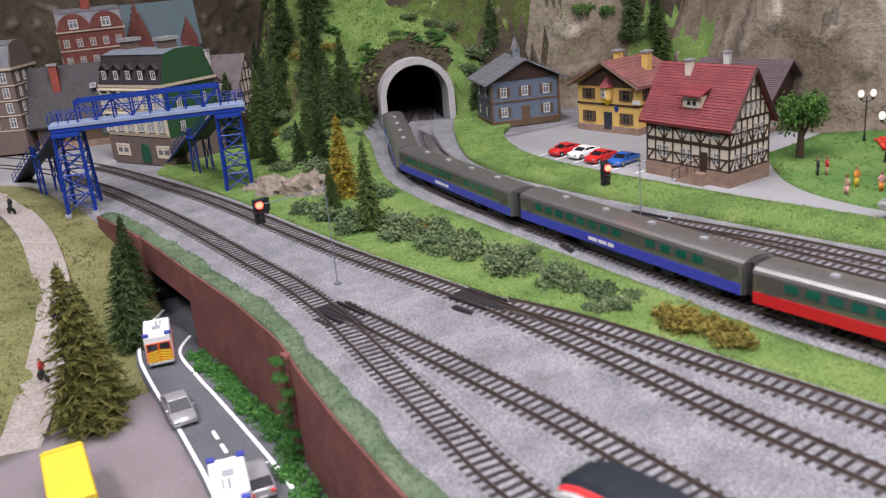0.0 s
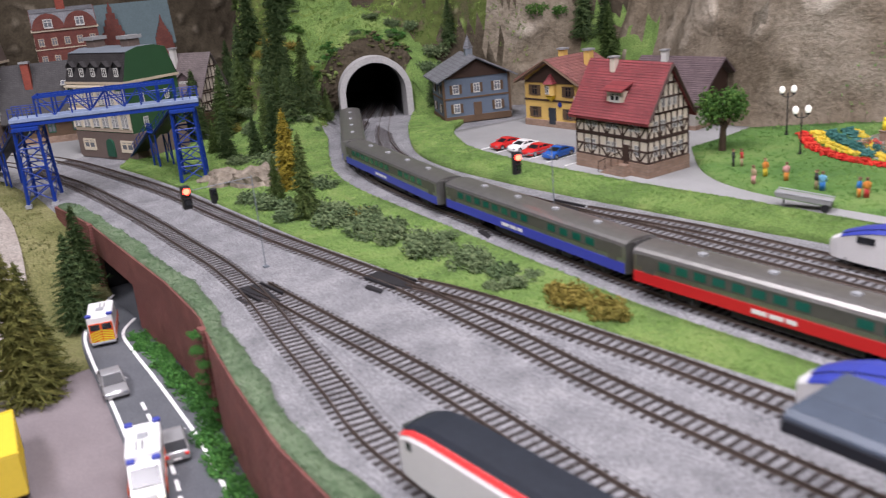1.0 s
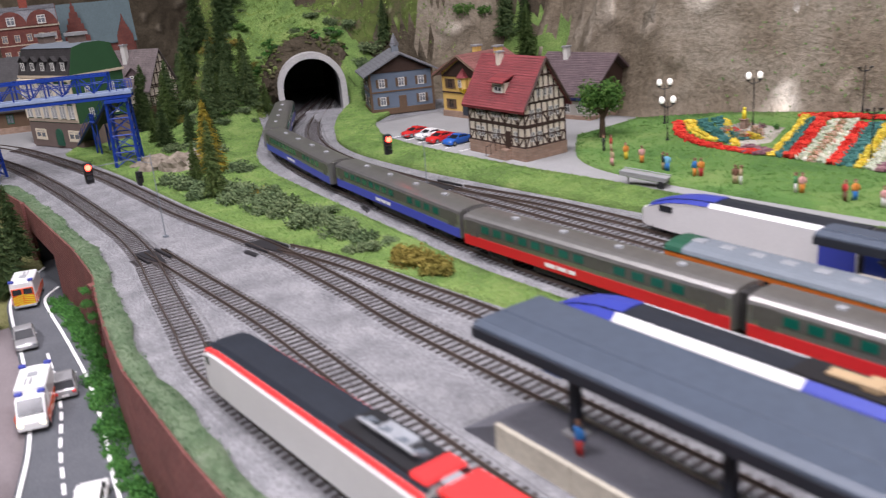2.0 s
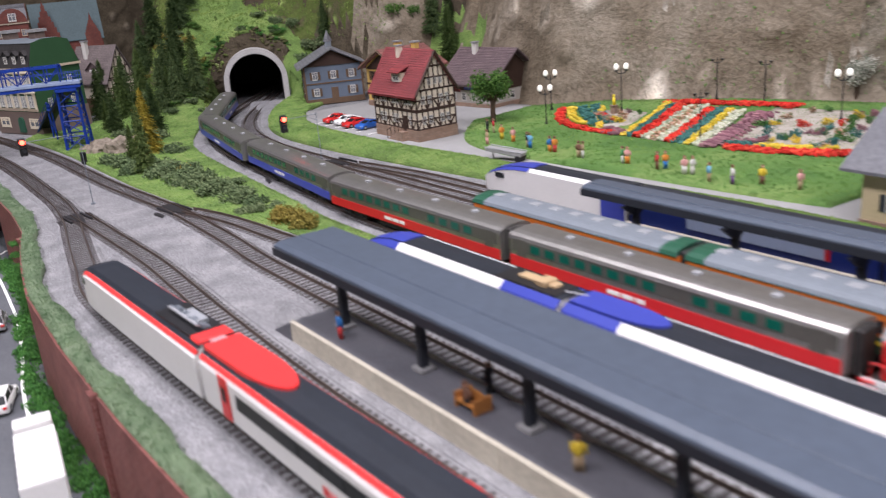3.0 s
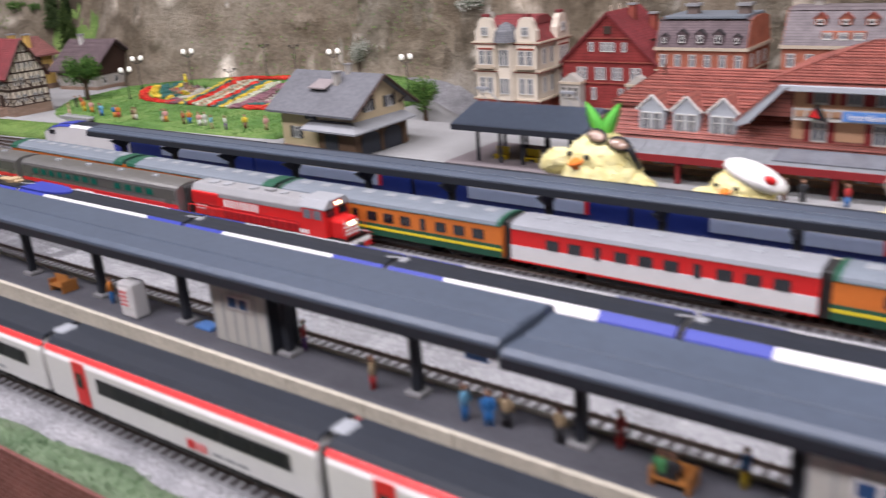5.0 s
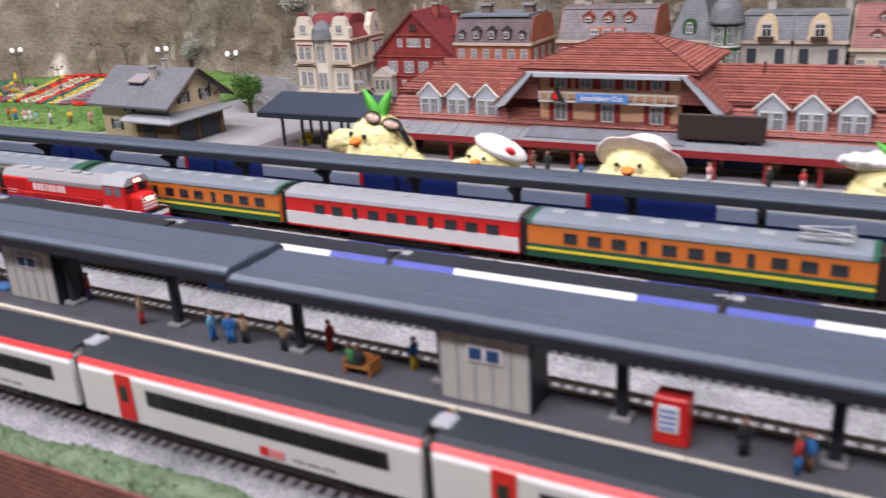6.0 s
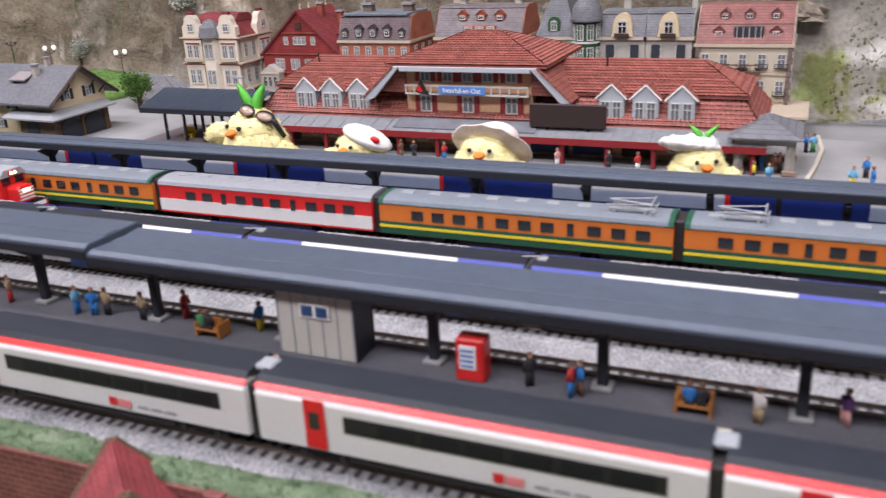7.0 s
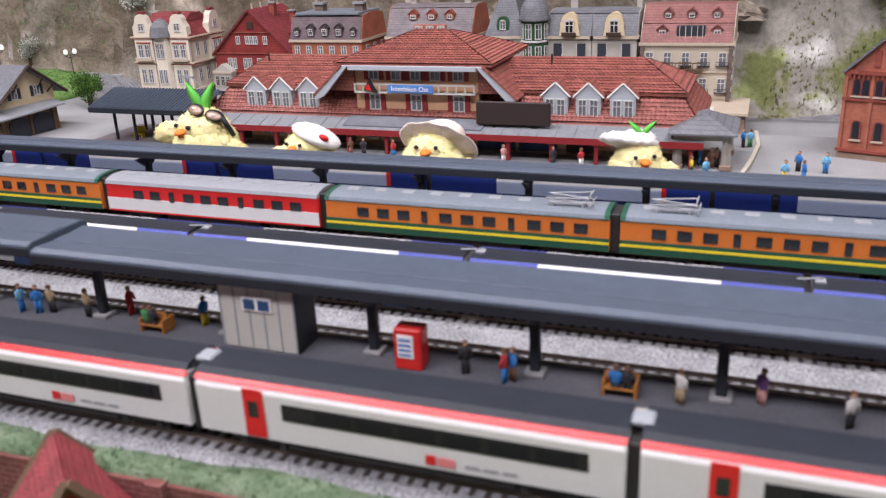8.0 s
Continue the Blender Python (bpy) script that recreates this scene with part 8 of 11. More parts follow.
def footbridge():
    L, z_deck, h = 0.212, 0.118, 0.028
    ax = math.degrees(math.atan2(-0.080, 0.19))
    r = thing("footbridge", "cobalt blue steel lattice footbridge over the tracks", "bridge", pose(0.255, 1.203, G, 0, 0, ax))
    hw = 0.013
    part("deck", Geo().box(-0.019, L + 0.019, -hw - 0.0022, hw + 0.0022, z_deck - 0.0055, z_deck), "deck_blue", r, "pale blue-grey deck", bevel=0.0005)
    for s in (-1, 1):
        g = Geo()
        y = s * hw
        g.box(-0.018, L + 0.018, y - 0.0013, y + 0.0013, z_deck - 0.011, z_deck - 0.0065)
        g.box(0.018, L - 0.012, y - 0.0014, y + 0.0014, z_deck + h - 0.004, z_deck + h)
        n = 8
        for i in range(n + 1):
            u = 0.018 + (L - 0.030) * i / n
            g.rod((u, y, z_deck), (u, y, z_deck + h), 0.0012, n=4)
            if i < n:
                v = 0.018 + (L - 0.030) * (i + 1) / n
                a, b = (u, v) if i % 2 else (v, u)
                g.rod((a, y, z_deck), (b, y, z_deck + h - 0.003), 0.0009, n=4)
        g.rod((0.018, y, z_deck + 0.014), (L - 0.012, y, z_deck + 0.014), 0.0007, n=4)
        part("girder", g, "truss", r, "cobalt blue lattice girder")
        for u0, u1 in ((-0.018, 0.018), (L - 0.012, L + 0.018)):
            g = Geo()
            for k in range(4):
                u = u0 + (u1 - u0) * k / 3
                g.rod((u, y, z_deck), (u, y, z_deck + 0.014), 0.0006, n=4)
            for zz in (0.007, 0.014):
                g.rod((u0, y, z_deck + zz), (u1, y, z_deck + zz), 0.0005, n=4)
            part("railing", g, "truss", r)
    g = Geo()
    for i in range(5):
        u = 0.02 + (L - 0.034) * i / 4
        g.rod((u, -hw, z_deck + h), (u, hw, z_deck + h), 0.001, n=4)
    part("top_brace", g, "truss", r)
    for u0 in (0.0, L - 0.006):
        t = part("tower", Geo().box(u0 - 0.016, u0 + 0.018, -0.026, 0.026, z_deck - 0.016, z_deck - 0.012), "truss", r, "cobalt blue lattice tower")
        feet = [(u0 + du * 1.15, dv * 1.12) for du in (-0.014, 0.016) for dv in (-0.024, 0.024)]
        heads = [(u0 + du, dv * 0.85) for du in (-0.014, 0.016) for dv in (-0.024, 0.024)]
        for (fu, fv), (hu, hv) in zip(feet, heads):
            part("tower_leg", Geo().rod((fu, fv, 0.0), (hu, hv, z_deck - 0.012), 0.0026, 0.0022, 4), "truss", t)
            part("leg_foot", Geo().box(fu - 0.004, fu + 0.004, fv - 0.004, fv + 0.004, -0.003, 0.002), "vent", t, "pale foot block")
        g = Geo()
        for i, j in ((0, 1), (2, 3), (0, 2), (1, 3)):
            for lv in range(4):
                za, zb = (z_deck - 0.014) * lv / 4, (z_deck - 0.014) * (lv + 1) / 4
                def at(q, z):
                    k = z / z_deck
                    return Vector((feet[q][0] + (heads[q][0] - feet[q][0]) * k, feet[q][1] + (heads[q][1] - feet[q][1]) * k, z))
                for p, q, rad in ((at(i, za + 0.004), at(j, zb), 0.0008), (at(j, za + 0.004), at(i, zb), 0.0008), (at(i, zb), at(j, zb), 0.0011)):
                    part("tower_brace", Geo().rod(p, q, rad, n=4), "truss", t)
    # two flights of stairs, each with a landing
    for u0, reach in ((0.0, 0.262), (L - 0.002, 0.240)):
        mid, z_mid = reach * 0.52, z_deck * 0.50
        m = pose(u0, 0.020, 0, 0, 0, 30 if u0 == 0.0 else 27)
        st = part("staircase", Geo().prism([(0.0, z_deck), (0.0, z_deck - 0.006), (mid - 0.016, z_mid - 0.006), (mid + 0.006, z_mid - 0.006), (reach, -0.001), (reach + 0.004, 0.002), (mid + 0.008, z_mid), (mid - 0.014, z_mid)], -0.011, 0.011, "x"), "black", r, "stair flights with dark steps", m=m)
        for s in (-1, 1):
            g = Geo()
            x = s * 0.0118
            for (ya, za), (yb, zb) in (((0.0, z_deck), (mid - 0.014, z_mid)), ((mid - 0.014, z_mid), (mid + 0.008, z_mid)), ((mid + 0.008, z_mid), (reach, 0.002))):
                g.rod((x, ya, za - 0.002), (x, yb, zb - 0.002), 0.0022, n=4)
                for zz in (0.006, 0.012):
                    g.rod((x, ya, za + zz), (x, yb, zb + zz), 0.0006, n=4)
                n = 6
                for i in range(n + 1):
                    q = i / n
                    g.rod((x, ya + (yb - ya) * q, za + (zb - za) * q), (x, ya + (yb - ya) * q, za + (zb - za) * q + 0.012), 0.0006, n=4)
            part("stringer", g, "truss", st, "cobalt blue stringer and rail")
        for yy in (mid - 0.016, mid + 0.006):
            for s in (-1, 1):
                part("stair_leg", Geo().rod((s * 0.011, yy, 0), (s * 0.011, yy, z_mid - 0.004), 0.0016, n=4), "truss", st)
        g = Geo()
        for s in (-1, 1):
            g.rod((s * 0.011, mid - 0.016, 0.006), (s * 0.011, mid + 0.006, z_mid - 0.008), 0.0008, n=4).rod((s * 0.011, mid + 0.006, 0.006), (s * 0.011, mid - 0.016, z_mid - 0.008), 0.0008, n=4)
        part("stair_bracing", g, "truss", st)


footbridge()

# ---- old town beyond the bridge ----


MAT["brick_old"] = brickwork("sooty_red_brick", (0.13, 0.042, 0.034), (0.17, 0.055, 0.042), (0.12, 0.06, 0.05), 0.004, 0.0016, 0.0003)


def old_town():
    w, d = 0.158, 0.105
    r = house("green_townhouse", "green townhouse with cream window frames and slate mansard roof", 0.383, 1.495, -71, w, d, 0.126, 0.006, "x", "wall_green", "roof_dark", "wall_taupe", 0.042, 0.003, G + 0.004, mansard=(0.046, 0.014, "wall_green", "grey_roof"))
    part("ornate_front", Geo().box(0.001, w - 0.001, -0.0022, 0.0, 0.044, 0.1215), "trim_stone", r, "sand-coloured ornate front")
    for zz in (0.050, 0.088):
        for i in range(6):
            u = w * (i + 0.5) / 6
            part("niche", Geo().box(u - 0.0095, u + 0.0095, -0.0030, -0.0022, zz, zz + 0.027), "green_paint", r, "green window niche")
            for q in (-0.0045, 0.0045):
                add_window(r, pose(u + q, -0.0031, zz + 0.002), 0.0078, 0.022, pane="pale_glass", frame="trim_white")
            for q in (-0.0115, 0.0115):
                part("pilaster", Geo().box(u + q - 0.0012, u + q + 0.0012, -0.0048, -0.002, zz - 0.001, zz + 0.028).box(u + q - 0.0019, u + q + 0.0019, -0.0054, -0.002, zz + 0.026, zz + 0.029), "cream", r)
        part("cornice", Geo().box(-0.002, w + 0.002, -0.0066, 0.0, zz + 0.029, zz + 0.0325), "cream", r, "cream cornice", bevel=0.0006)
        rows_of_windows(r, "right", w, d, (0.028, 0.078), (zz,), 0.009, 0.016, pane="pale_glass")
    rows_of_windows(r, "right", w, d, (0.052,), (0.140,), 0.009, 0.016, pane="pale_glass")
    for i in range(5):
        dormer(r, pose(w * (i + 0.5) / 5, 0.001, 0.133), 0.017, 0.018, "black", "roof_dark", 0.016)
    n = 8
    part("arched_door", Geo().prism([(0.082, 0.002), (0.102, 0.002), (0.102, 0.020)] + [(0.092 + 0.010 * math.cos(math.pi * i / n), 0.022 + 0.010 * math.sin(math.pi * i / n)) for i in range(n + 1)] + [(0.082, 0.020)], -0.0046, 0.0, "y"), "green_paint", r, "green arched door in a cream surround")
    for u in (0.032, 0.137):
        add_window(r, pose(u, -0.0018, 0.012), 0.034, 0.018, pane="pale_glass", frame="cream")
    for u in (0.03, 0.125):
        chimney(r, u, 0.05, 0.165, 0.190, 0.022, "wall_taupe")
    # half-timbered gable beyond it
    w, d = 0.100, 0.085
    r = house("old_timbered_house", "dark-roofed house with black and white timbered gable", 0.555, 1.570, -58, w, d, 0.072, 0.068, "x", "wall_cream", "roof_brown", "wood", 0.034, 0.006, G + 0.004)
    framing(r, "right", w, d, d, 0.036, 0.070, 6)
    g = Geo()
    for zz in (0.074, 0.096, 0.116):
        hf = (d / 2) * (1 - (zz - 0.072) / 0.068)
        beam(g, (d / 2 - hf, zz), (d / 2 + hf, zz))
    for i in range(1, 8):
        u = d * i / 8
        beam(g, (u, 0.072), (u, 0.072 + 0.068 * (1 - abs(u - d / 2) / (d / 2))))
    part("gable_framing", g, "timber", r, m=wall_pose("right", 0, 0, w, d))
    chimney(r, 0.03, 0.03, 0.115, 0.152, 0.010, "trim_white")
    dormer(r, pose(0.06, 0.010, 0.078), 0.034, 0.018, "roof_plum", "roof_brown", 0.03)
    # dark-roofed cottage
    w, d = 0.170, 0.10
    r = house("dark_cottage", "low brown cottage with large black shingle roof", 0.312, 1.715, -24, w, d, 0.060, 0.085, "x", "wood", "roof_dark", "stone", 0.012, 0.010, G + 0.004, hip=0.0)
    rows_of_windows(r, "front", w, d, (0.03, 0.075, 0.12), (0.020,), 0.014, 0.018, pane="pale_glass", frame="green_paint")
    chimney(r, 0.045, 0.03, 0.10, 0.150, 0.014, "brick_dark")
    add_window(r, pose(0.11, 0.012, 0.105, -55), 0.010, 0.012, kind="plain", pane="pale_glass")
    # tall grey-brown house at the street's end
    w, d = 0.16, 0.10
    r = tenement("taupe_townhouse", "tall taupe townhouse with slate mansard roof", 1.80, w, 0.160, 0.150, "wall_taupe", "roof_slate", "wall_taupe", 0.04, (0.040, 0.014), 0.006, 5, 4, d, rz=-35, ends="wall_taupe", wh=0.022)
    # red-brown houses further up the hill
    for x, y, ww, hh, rz in ((0.438, 1.95, 0.130, 0.192, -12),):
        r = tenement("brown_round_gabled_house", "dark red house with round gables and grey roof", y, ww, x, hh, "brick_old", "roof_slate", None, 0, (0.035, 0.016), 0.008, 5, 5, 0.12, rz=rz, ends="brick_old", wh=0.016, frame="trim_stone")
        for u in (0.033, ww - 0.033):
            n = 10
            part("round_gable", Geo().prism([(u - 0.033, hh), (u + 0.033, hh)] + [(u + 0.033 * math.cos(math.pi * i / n), hh + 0.034 * math.sin(math.pi * i / n)) for i in range(n + 1)], -0.004, 0.012, "y"), "brick_old", r, "round brick gable")
            add_window(r, pose(u, -0.005, hh + 0.004), 0.018, 0.018, pane="pale_glass")
        chimney(r, ww / 2, 0.04, hh + 0.03, hh + 0.07, 0.018, "brick_dark")
    r = house("stepped_gable_house", "tall red house with stepped gables and copper-green roof", 0.600, 2.05, -12, 0.165, 0.06, 0.146, 0.088, "x", "brick_old", "roof_teal", None, 0, 0.004, G + 0.004)
    for u0, ww, top in ((0.032, 0.058, 0.085), (0.142, 0.038, 0.045)):
        g = Geo()
        n = 6
        for i in range(n):
            hf = ww / 2 * (1 - i / n)
            g.box(u0 - hf, u0 + hf, -0.008, 0.006, 0.146 + top * i / n - 0.03 * (i == 0), 0.146 + top * (i + 1) / n)
        g.rod((u0, -0.001, 0.146 + top), (u0, -0.001, 0.146 + top + 0.012), 0.003, 0.0008)
        part("stepped_gable", g, "brick_old", r, "stepped red brick gable")
        rows_of_windows(r, "front", 0.165, 0.06, (u0,), (0.122, 0.154), 0.012, 0.018, pane="pale_glass")
        part("gable_body", Geo().box(u0 - ww / 2, u0 + ww / 2, -0.0078, 0.0, 0.0, 0.118), "brick_old", r)


old_town()

# ---- trees and shrubs ----
random.seed(11)


def leaf_material(name, c1, c2, c3):
    m, nt, b = principled(name, 0.75, 0.0, 0.2)
    g = nt.nodes.new("ShaderNodeNewGeometry")
    r = ramp_node(nt, g.outputs["Random Per Island"], ((0.0, c1), (0.5, c2), (1.0, c3)))
    info = nt.nodes.new("ShaderNodeObjectInfo")
    r2 = ramp_node(nt, info.outputs["Random"], ((0.0, (0.72, 0.78, 0.7)), (1.0, (1.1, 1.05, 1.0))))
    nt.links.new(mix_node(nt, 1.0, r.outputs["Color"], r2.outputs["Color"], "MULTIPLY"), b.inputs["Base Color"])
    return m


MAT.update(
    needles=leaf_material("fir_needles", (0.035, 0.060, 0.016), (0.065, 0.105, 0.028), (0.11, 0.145, 0.045)),
    needles_olive=leaf_material("olive_needles", (0.055, 0.060, 0.014), (0.10, 0.105, 0.026), (0.16, 0.155, 0.045)),
    needles_gold=leaf_material("golden_needles", (0.16, 0.12, 0.012), (0.27, 0.20, 0.02), (0.36, 0.27, 0.04)),
    needles_dark=leaf_material("dark_needles", (0.025, 0.048, 0.018), (0.050, 0.084, 0.030), (0.085, 0.118, 0.042)),
    leaves=leaf_material("green_leaves", (0.035, 0.085, 0.018), (0.06, 0.14, 0.028), (0.11, 0.20, 0.045)),
    leaves_dark=leaf_material("dark_shrub", (0.055, 0.085, 0.04), (0.10, 0.145, 0.07), (0.18, 0.23, 0.115)),
    leaves_olive=leaf_material("olive_shrub", (0.11, 0.09, 0.018), (0.17, 0.145, 0.03), (0.25, 0.20, 0.05)),
    leaves_white=leaf_material("frosted_leaves", (0.05, 0.09, 0.05), (0.40, 0.42, 0.38), (0.62, 0.63, 0.58)),
    hedge=leaf_material("hedge_green", (0.025, 0.09, 0.02), (0.05, 0.16, 0.035), (0.09, 0.24, 0.05)),
)


def spike(g, p, d, length, r):
    """A small pointed three-sided sprig."""
    a = d.orthogonal().normalized()
    b = d.cross(a)
    q = [p + (a * math.cos(t) + b * math.sin(t)) * r for t in (0.3, 2.4, 4.5)]
    g.add(q + [p + d * length], ((0, 1, 3), (1, 2, 3), (2, 0, 3), (2, 1, 0)))


def fir_mesh(seed, levels=30, per=15, spread_r=0.25, droop=0.35):
    rnd = random.Random(seed)
    g = Geo()
    for i in range(levels):
        t = i / (levels - 1)
        z = 0.07 + 0.89 * t
        reach = spread_r * (1 - t) ** 0.85 * rnd.uniform(0.80, 1.15) + 0.015
        k = max(5, int(per * (1 - 0.5 * t)))
        for j in range(k):
            a = 2 * math.pi * (j + rnd.random() * 0.8) / k + i
            ln = reach * rnd.uniform(0.70, 1.18)
            d = Vector((math.cos(a), math.sin(a), -droop * rnd.uniform(0.4, 1.2))).normalized()
            base = Vector((0, 0, z + rnd.uniform(-0.012, 0.012)))
            spike(g, base, d, ln, 0.013 + 0.012 * (1 - t))
            for s in range(14):
                f = rnd.uniform(0.15, 1.0)
                side = Vector((-math.sin(a), math.cos(a), rnd.uniform(-0.5, 0.6))) * rnd.choice((-1, 1)) + d * rnd.uniform(0.4, 1.1)
                spike(g, base + d * ln * f, side.normalized(), (0.035 + ln * 0.16) * rnd.uniform(0.55, 1.15), 0.0058)
    for j in range(6):
        spike(g, Vector((0, 0, 0.93)), Vector((rnd.uniform(-0.3, 0.3), rnd.uniform(-0.3, 0.3), 1)).normalized(), 0.09, 0.010)
    return g


fir_geos = [fir_mesh(s) for s in (1, 2, 3)]
FIR = {(i, mt): g.mesh("fir_crown", mt) for i, g in enumerate(fir_geos) for mt in ("needles", "needles_dark", "needles_gold", "needles_olive")}
fir_trunk = Geo().rod((0, 0, -0.06), (0, 0, 0.9), 0.022, 0.004, 7).mesh("trunk", "bark")


def fir(x, y, h, kind="needles", label="dark green model fir tree", wide=1.0, z=None, lean=0):
    z = height(x, y) if z is None else z
    m = Matrix.LocRotScale((x, y, z), Euler((radians(lean), 0, random.uniform(0, 6.28))), (h * wide, h * wide, h))
    r = thing("fir_tree", label, "tree", m, group="fir trees")
    part("trunk", fir_trunk, None, r)
    part("crown", FIR[(random.randrange(3), kind)], None, r)
    return r


fir(0.123, 0.735, 0.155, "needles_olive", "tall olive green fir beside the road", 0.95, ROAD)
fir(0.140, 0.775, 0.125, "needles_olive", "olive green fir beside the road", 1.0, ROAD)
fir(0.207, 0.888, 0.110, "needles_dark", "dark fir beside the underpass mouth", 1.05, ROAD + 0.004)
fir(0.235, 0.955, 0.100, "needles_dark", "dark fir beside the underpass mouth", 1.0, -0.095)
fir(0.02, 0.80, 0.10, "needles_dark", "dark fir at the meadow's edge", 1.2, -0.115)
fir(0.508, 0.936, 0.108, "needles_gold", "golden yellow larch between the lines", 0.95)
fir(0.453, 0.786, 0.105, "needles", "slim green fir between the lines", 0.72)
fir(0.470, 0.900, 0.060, "needles", "small green fir between the lines", 0.9)
for x, y, h, k in ((0.535, 1.215, 0.082, "needles_dark"), (0.560, 1.165, 0.070, "needles_dark"), (0.585, 1.140, 0.095, "needles_dark"), (0.625, 1.245, 0.085, "needles"), (0.660, 1.300, 0.105, "needles_dark"), (0.690, 1.290, 0.098, "needles_dark"),
                   (0.715, 1.335, 0.105, "needles_dark"), (0.735, 1.300, 0.105, "needles_dark"), (0.755, 1.345, 0.115, "needles"), (0.770, 1.305, 0.060, "needles"), (0.60, 1.375, 0.110, "needles"), (0.625, 1.43, 0.125, "needles_dark"), (0.655, 1.40, 0.105, "needles"),
                   (0.575, 1.43, 0.11, "needles_dark"), (0.69, 1.47, 0.12, "needles_dark"), (0.74, 1.52, 0.13, "needles_dark"), (0.79, 1.50, 0.13, "needles_dark"), (0.83, 1.56, 0.13, "needles_dark"), (0.87, 1.60, 0.12, "needles_dark"), (0.93, 1.56, 0.12, "needles_dark"),
                   (0.98, 1.52, 0.12, "needles"), (1.02, 1.50, 0.12, "needles_dark"), (1.06, 1.47, 0.11, "needles"), (1.04, 1.42, 0.095, "needles_dark"), (0.97, 1.185, 0.085, "needles_dark"), (0.955, 1.225, 0.075, "needles_dark"), (0.66, 1.55, 0.13, "needles_dark"), (0.60, 1.50, 0.12, "needles_dark"), (0.54, 1.27, 0.06, "needles"),
                   (1.172, 1.048, 0.115, "needles_dark"), (1.158, 0.973, 0.115, "needles"), (1.182, 1.005, 0.085, "needles_dark")):
    fir(x + random.uniform(-0.004, 0.004), y, h, k, "dark green model fir on the hillside" if k == "needles_dark" else "fresh green model fir on the hillside", 0.95)
for x, y, h in ((1.46, -1.27, 0.12), (1.50, -1.34, 0.12), (1.52, -1.42, 0.13)):
    fir(x, y, h, "needles", "green fir on the pale hillside", 1.0)


def clump_geo(seed, n, r, flat=0.6, leaf=0.08, hollow=0.45):
    rnd = random.Random(seed)
    g = Geo()
    lobes = [(Vector((rnd.uniform(-0.55, 0.55), rnd.uniform(-0.55, 0.55), rnd.uniform(-0.1, 0.6) * flat)), rnd.uniform(0.35, 0.6)) for _ in range(8)]
    for _ in range(n):
        c, rad = rnd.choice(lobes)
        d = Vector((rnd.gauss(0, 1), rnd.gauss(0, 1), rnd.gauss(0, 1) * flat + 0.2)).normalized()
        p = c + d * rad * rnd.uniform(hollow, 1.05)
        q = Vector((rnd.gauss(0, 1), rnd.gauss(0, 1), rnd.gauss(0, 1))).normalized()
        s = leaf * rnd.uniform(0.6, 1.3)
        a = q.orthogonal().normalized()
        b = q.cross(a)
        g.add([(p + v) * r for v in (a * s, b * s * 0.7, -a * s, -b * s * 0.7, q * s * 0.5, -q * s * 0.25)], ((0, 1, 4), (1, 2, 4), (2, 3, 4), (3, 0, 4), (1, 0, 5), (2, 1, 5), (3, 2, 5), (0, 3, 5)))
    return g


shrub_geos = [clump_geo(s, 620, 1.0, 0.55, 0.095) for s in (21, 22, 23)]
SHRUB = {(i, k): g.mesh("shrub", k) for i, g in enumerate(shrub_geos) for k in ("leaves_dark", "leaves_olive", "leaves", "leaves_white", "hedge", "grass_tuft")if k in MAT}


def shrub(x, y, r, kind, label, tall=1.0, z=None):
    z = height(x, y) if z is None else z
    m = Matrix.LocRotScale((x, y, z + r * 0.15 * tall), Euler((0, 0, random.uniform(0, 6.28))), (r, r, r * tall))
    return single("shrub", SHRUB[(random.randrange(3), kind)], None, label, "shrub", m, group="shrubs")


for x, y, r in ((0.446, 0.87, 0.020), (0.452, 0.83, 0.022), (0.475, 0.815, 0.020), (0.437, 0.80, 0.016), (0.482, 0.775, 0.022), (0.460, 0.745, 0.022), (0.485, 0.72, 0.020), (0.470, 0.69, 0.022), (0.492, 0.66, 0.018), (0.462, 0.64, 0.020), (0.480, 0.60, 0.020),
                (0.468, 0.565, 0.020), (0.488, 0.53, 0.016), (0.470, 0.505, 0.018), (0.482, 0.465, 0.015), (0.466, 0.445, 0.014), (0.50, 0.59, 0.014), (0.445, 0.915, 0.018), (0.53, 0.90, 0.018), (0.555, 1.06, 0.020), (0.56, 1.10, 0.022), (0.53, 1.15, 0.018)):
    shrub(x, y, r * 1.3, "leaves_dark", "low blue-green shrub on the grass wedge", 0.85)
    shrub(x + random.uniform(-0.016, 0.016), y + random.uniform(-0.022, 0.022), r * random.uniform(0.7, 1.0), "leaves_dark", "low blue-green shrub on the grass wedge", 0.8)
for x, y, r in ((0.489, 0.735, 0.014), (0.487, 0.765, 0.013), (0.484, 0.395, 0.014), (0.477, 0.375, 0.016), (0.484, 0.355, 0.016), (0.475, 0.335, 0.013)):
    shrub(x, y, r * 1.35, "leaves_olive", "dry olive-brown shrub on the grass wedge", 0.95)
for i in range(90):
    t = random.random()
    x, y = 0.52 + 0.33 * random.random(), 1.20 + 0.35 * random.random()
    if land(x, y) > G + 0.01 and abs((x - 0.864) * 0.91 - (y - 1.288) * 0.41) > 0.085:
        shrub(x, y, random.uniform(0.010, 0.024), random.choice(("leaves_dark", "leaves_dark", "leaves", "leaves_olive")), "mossy shrub on the hillside", random.uniform(0.6, 1.0))
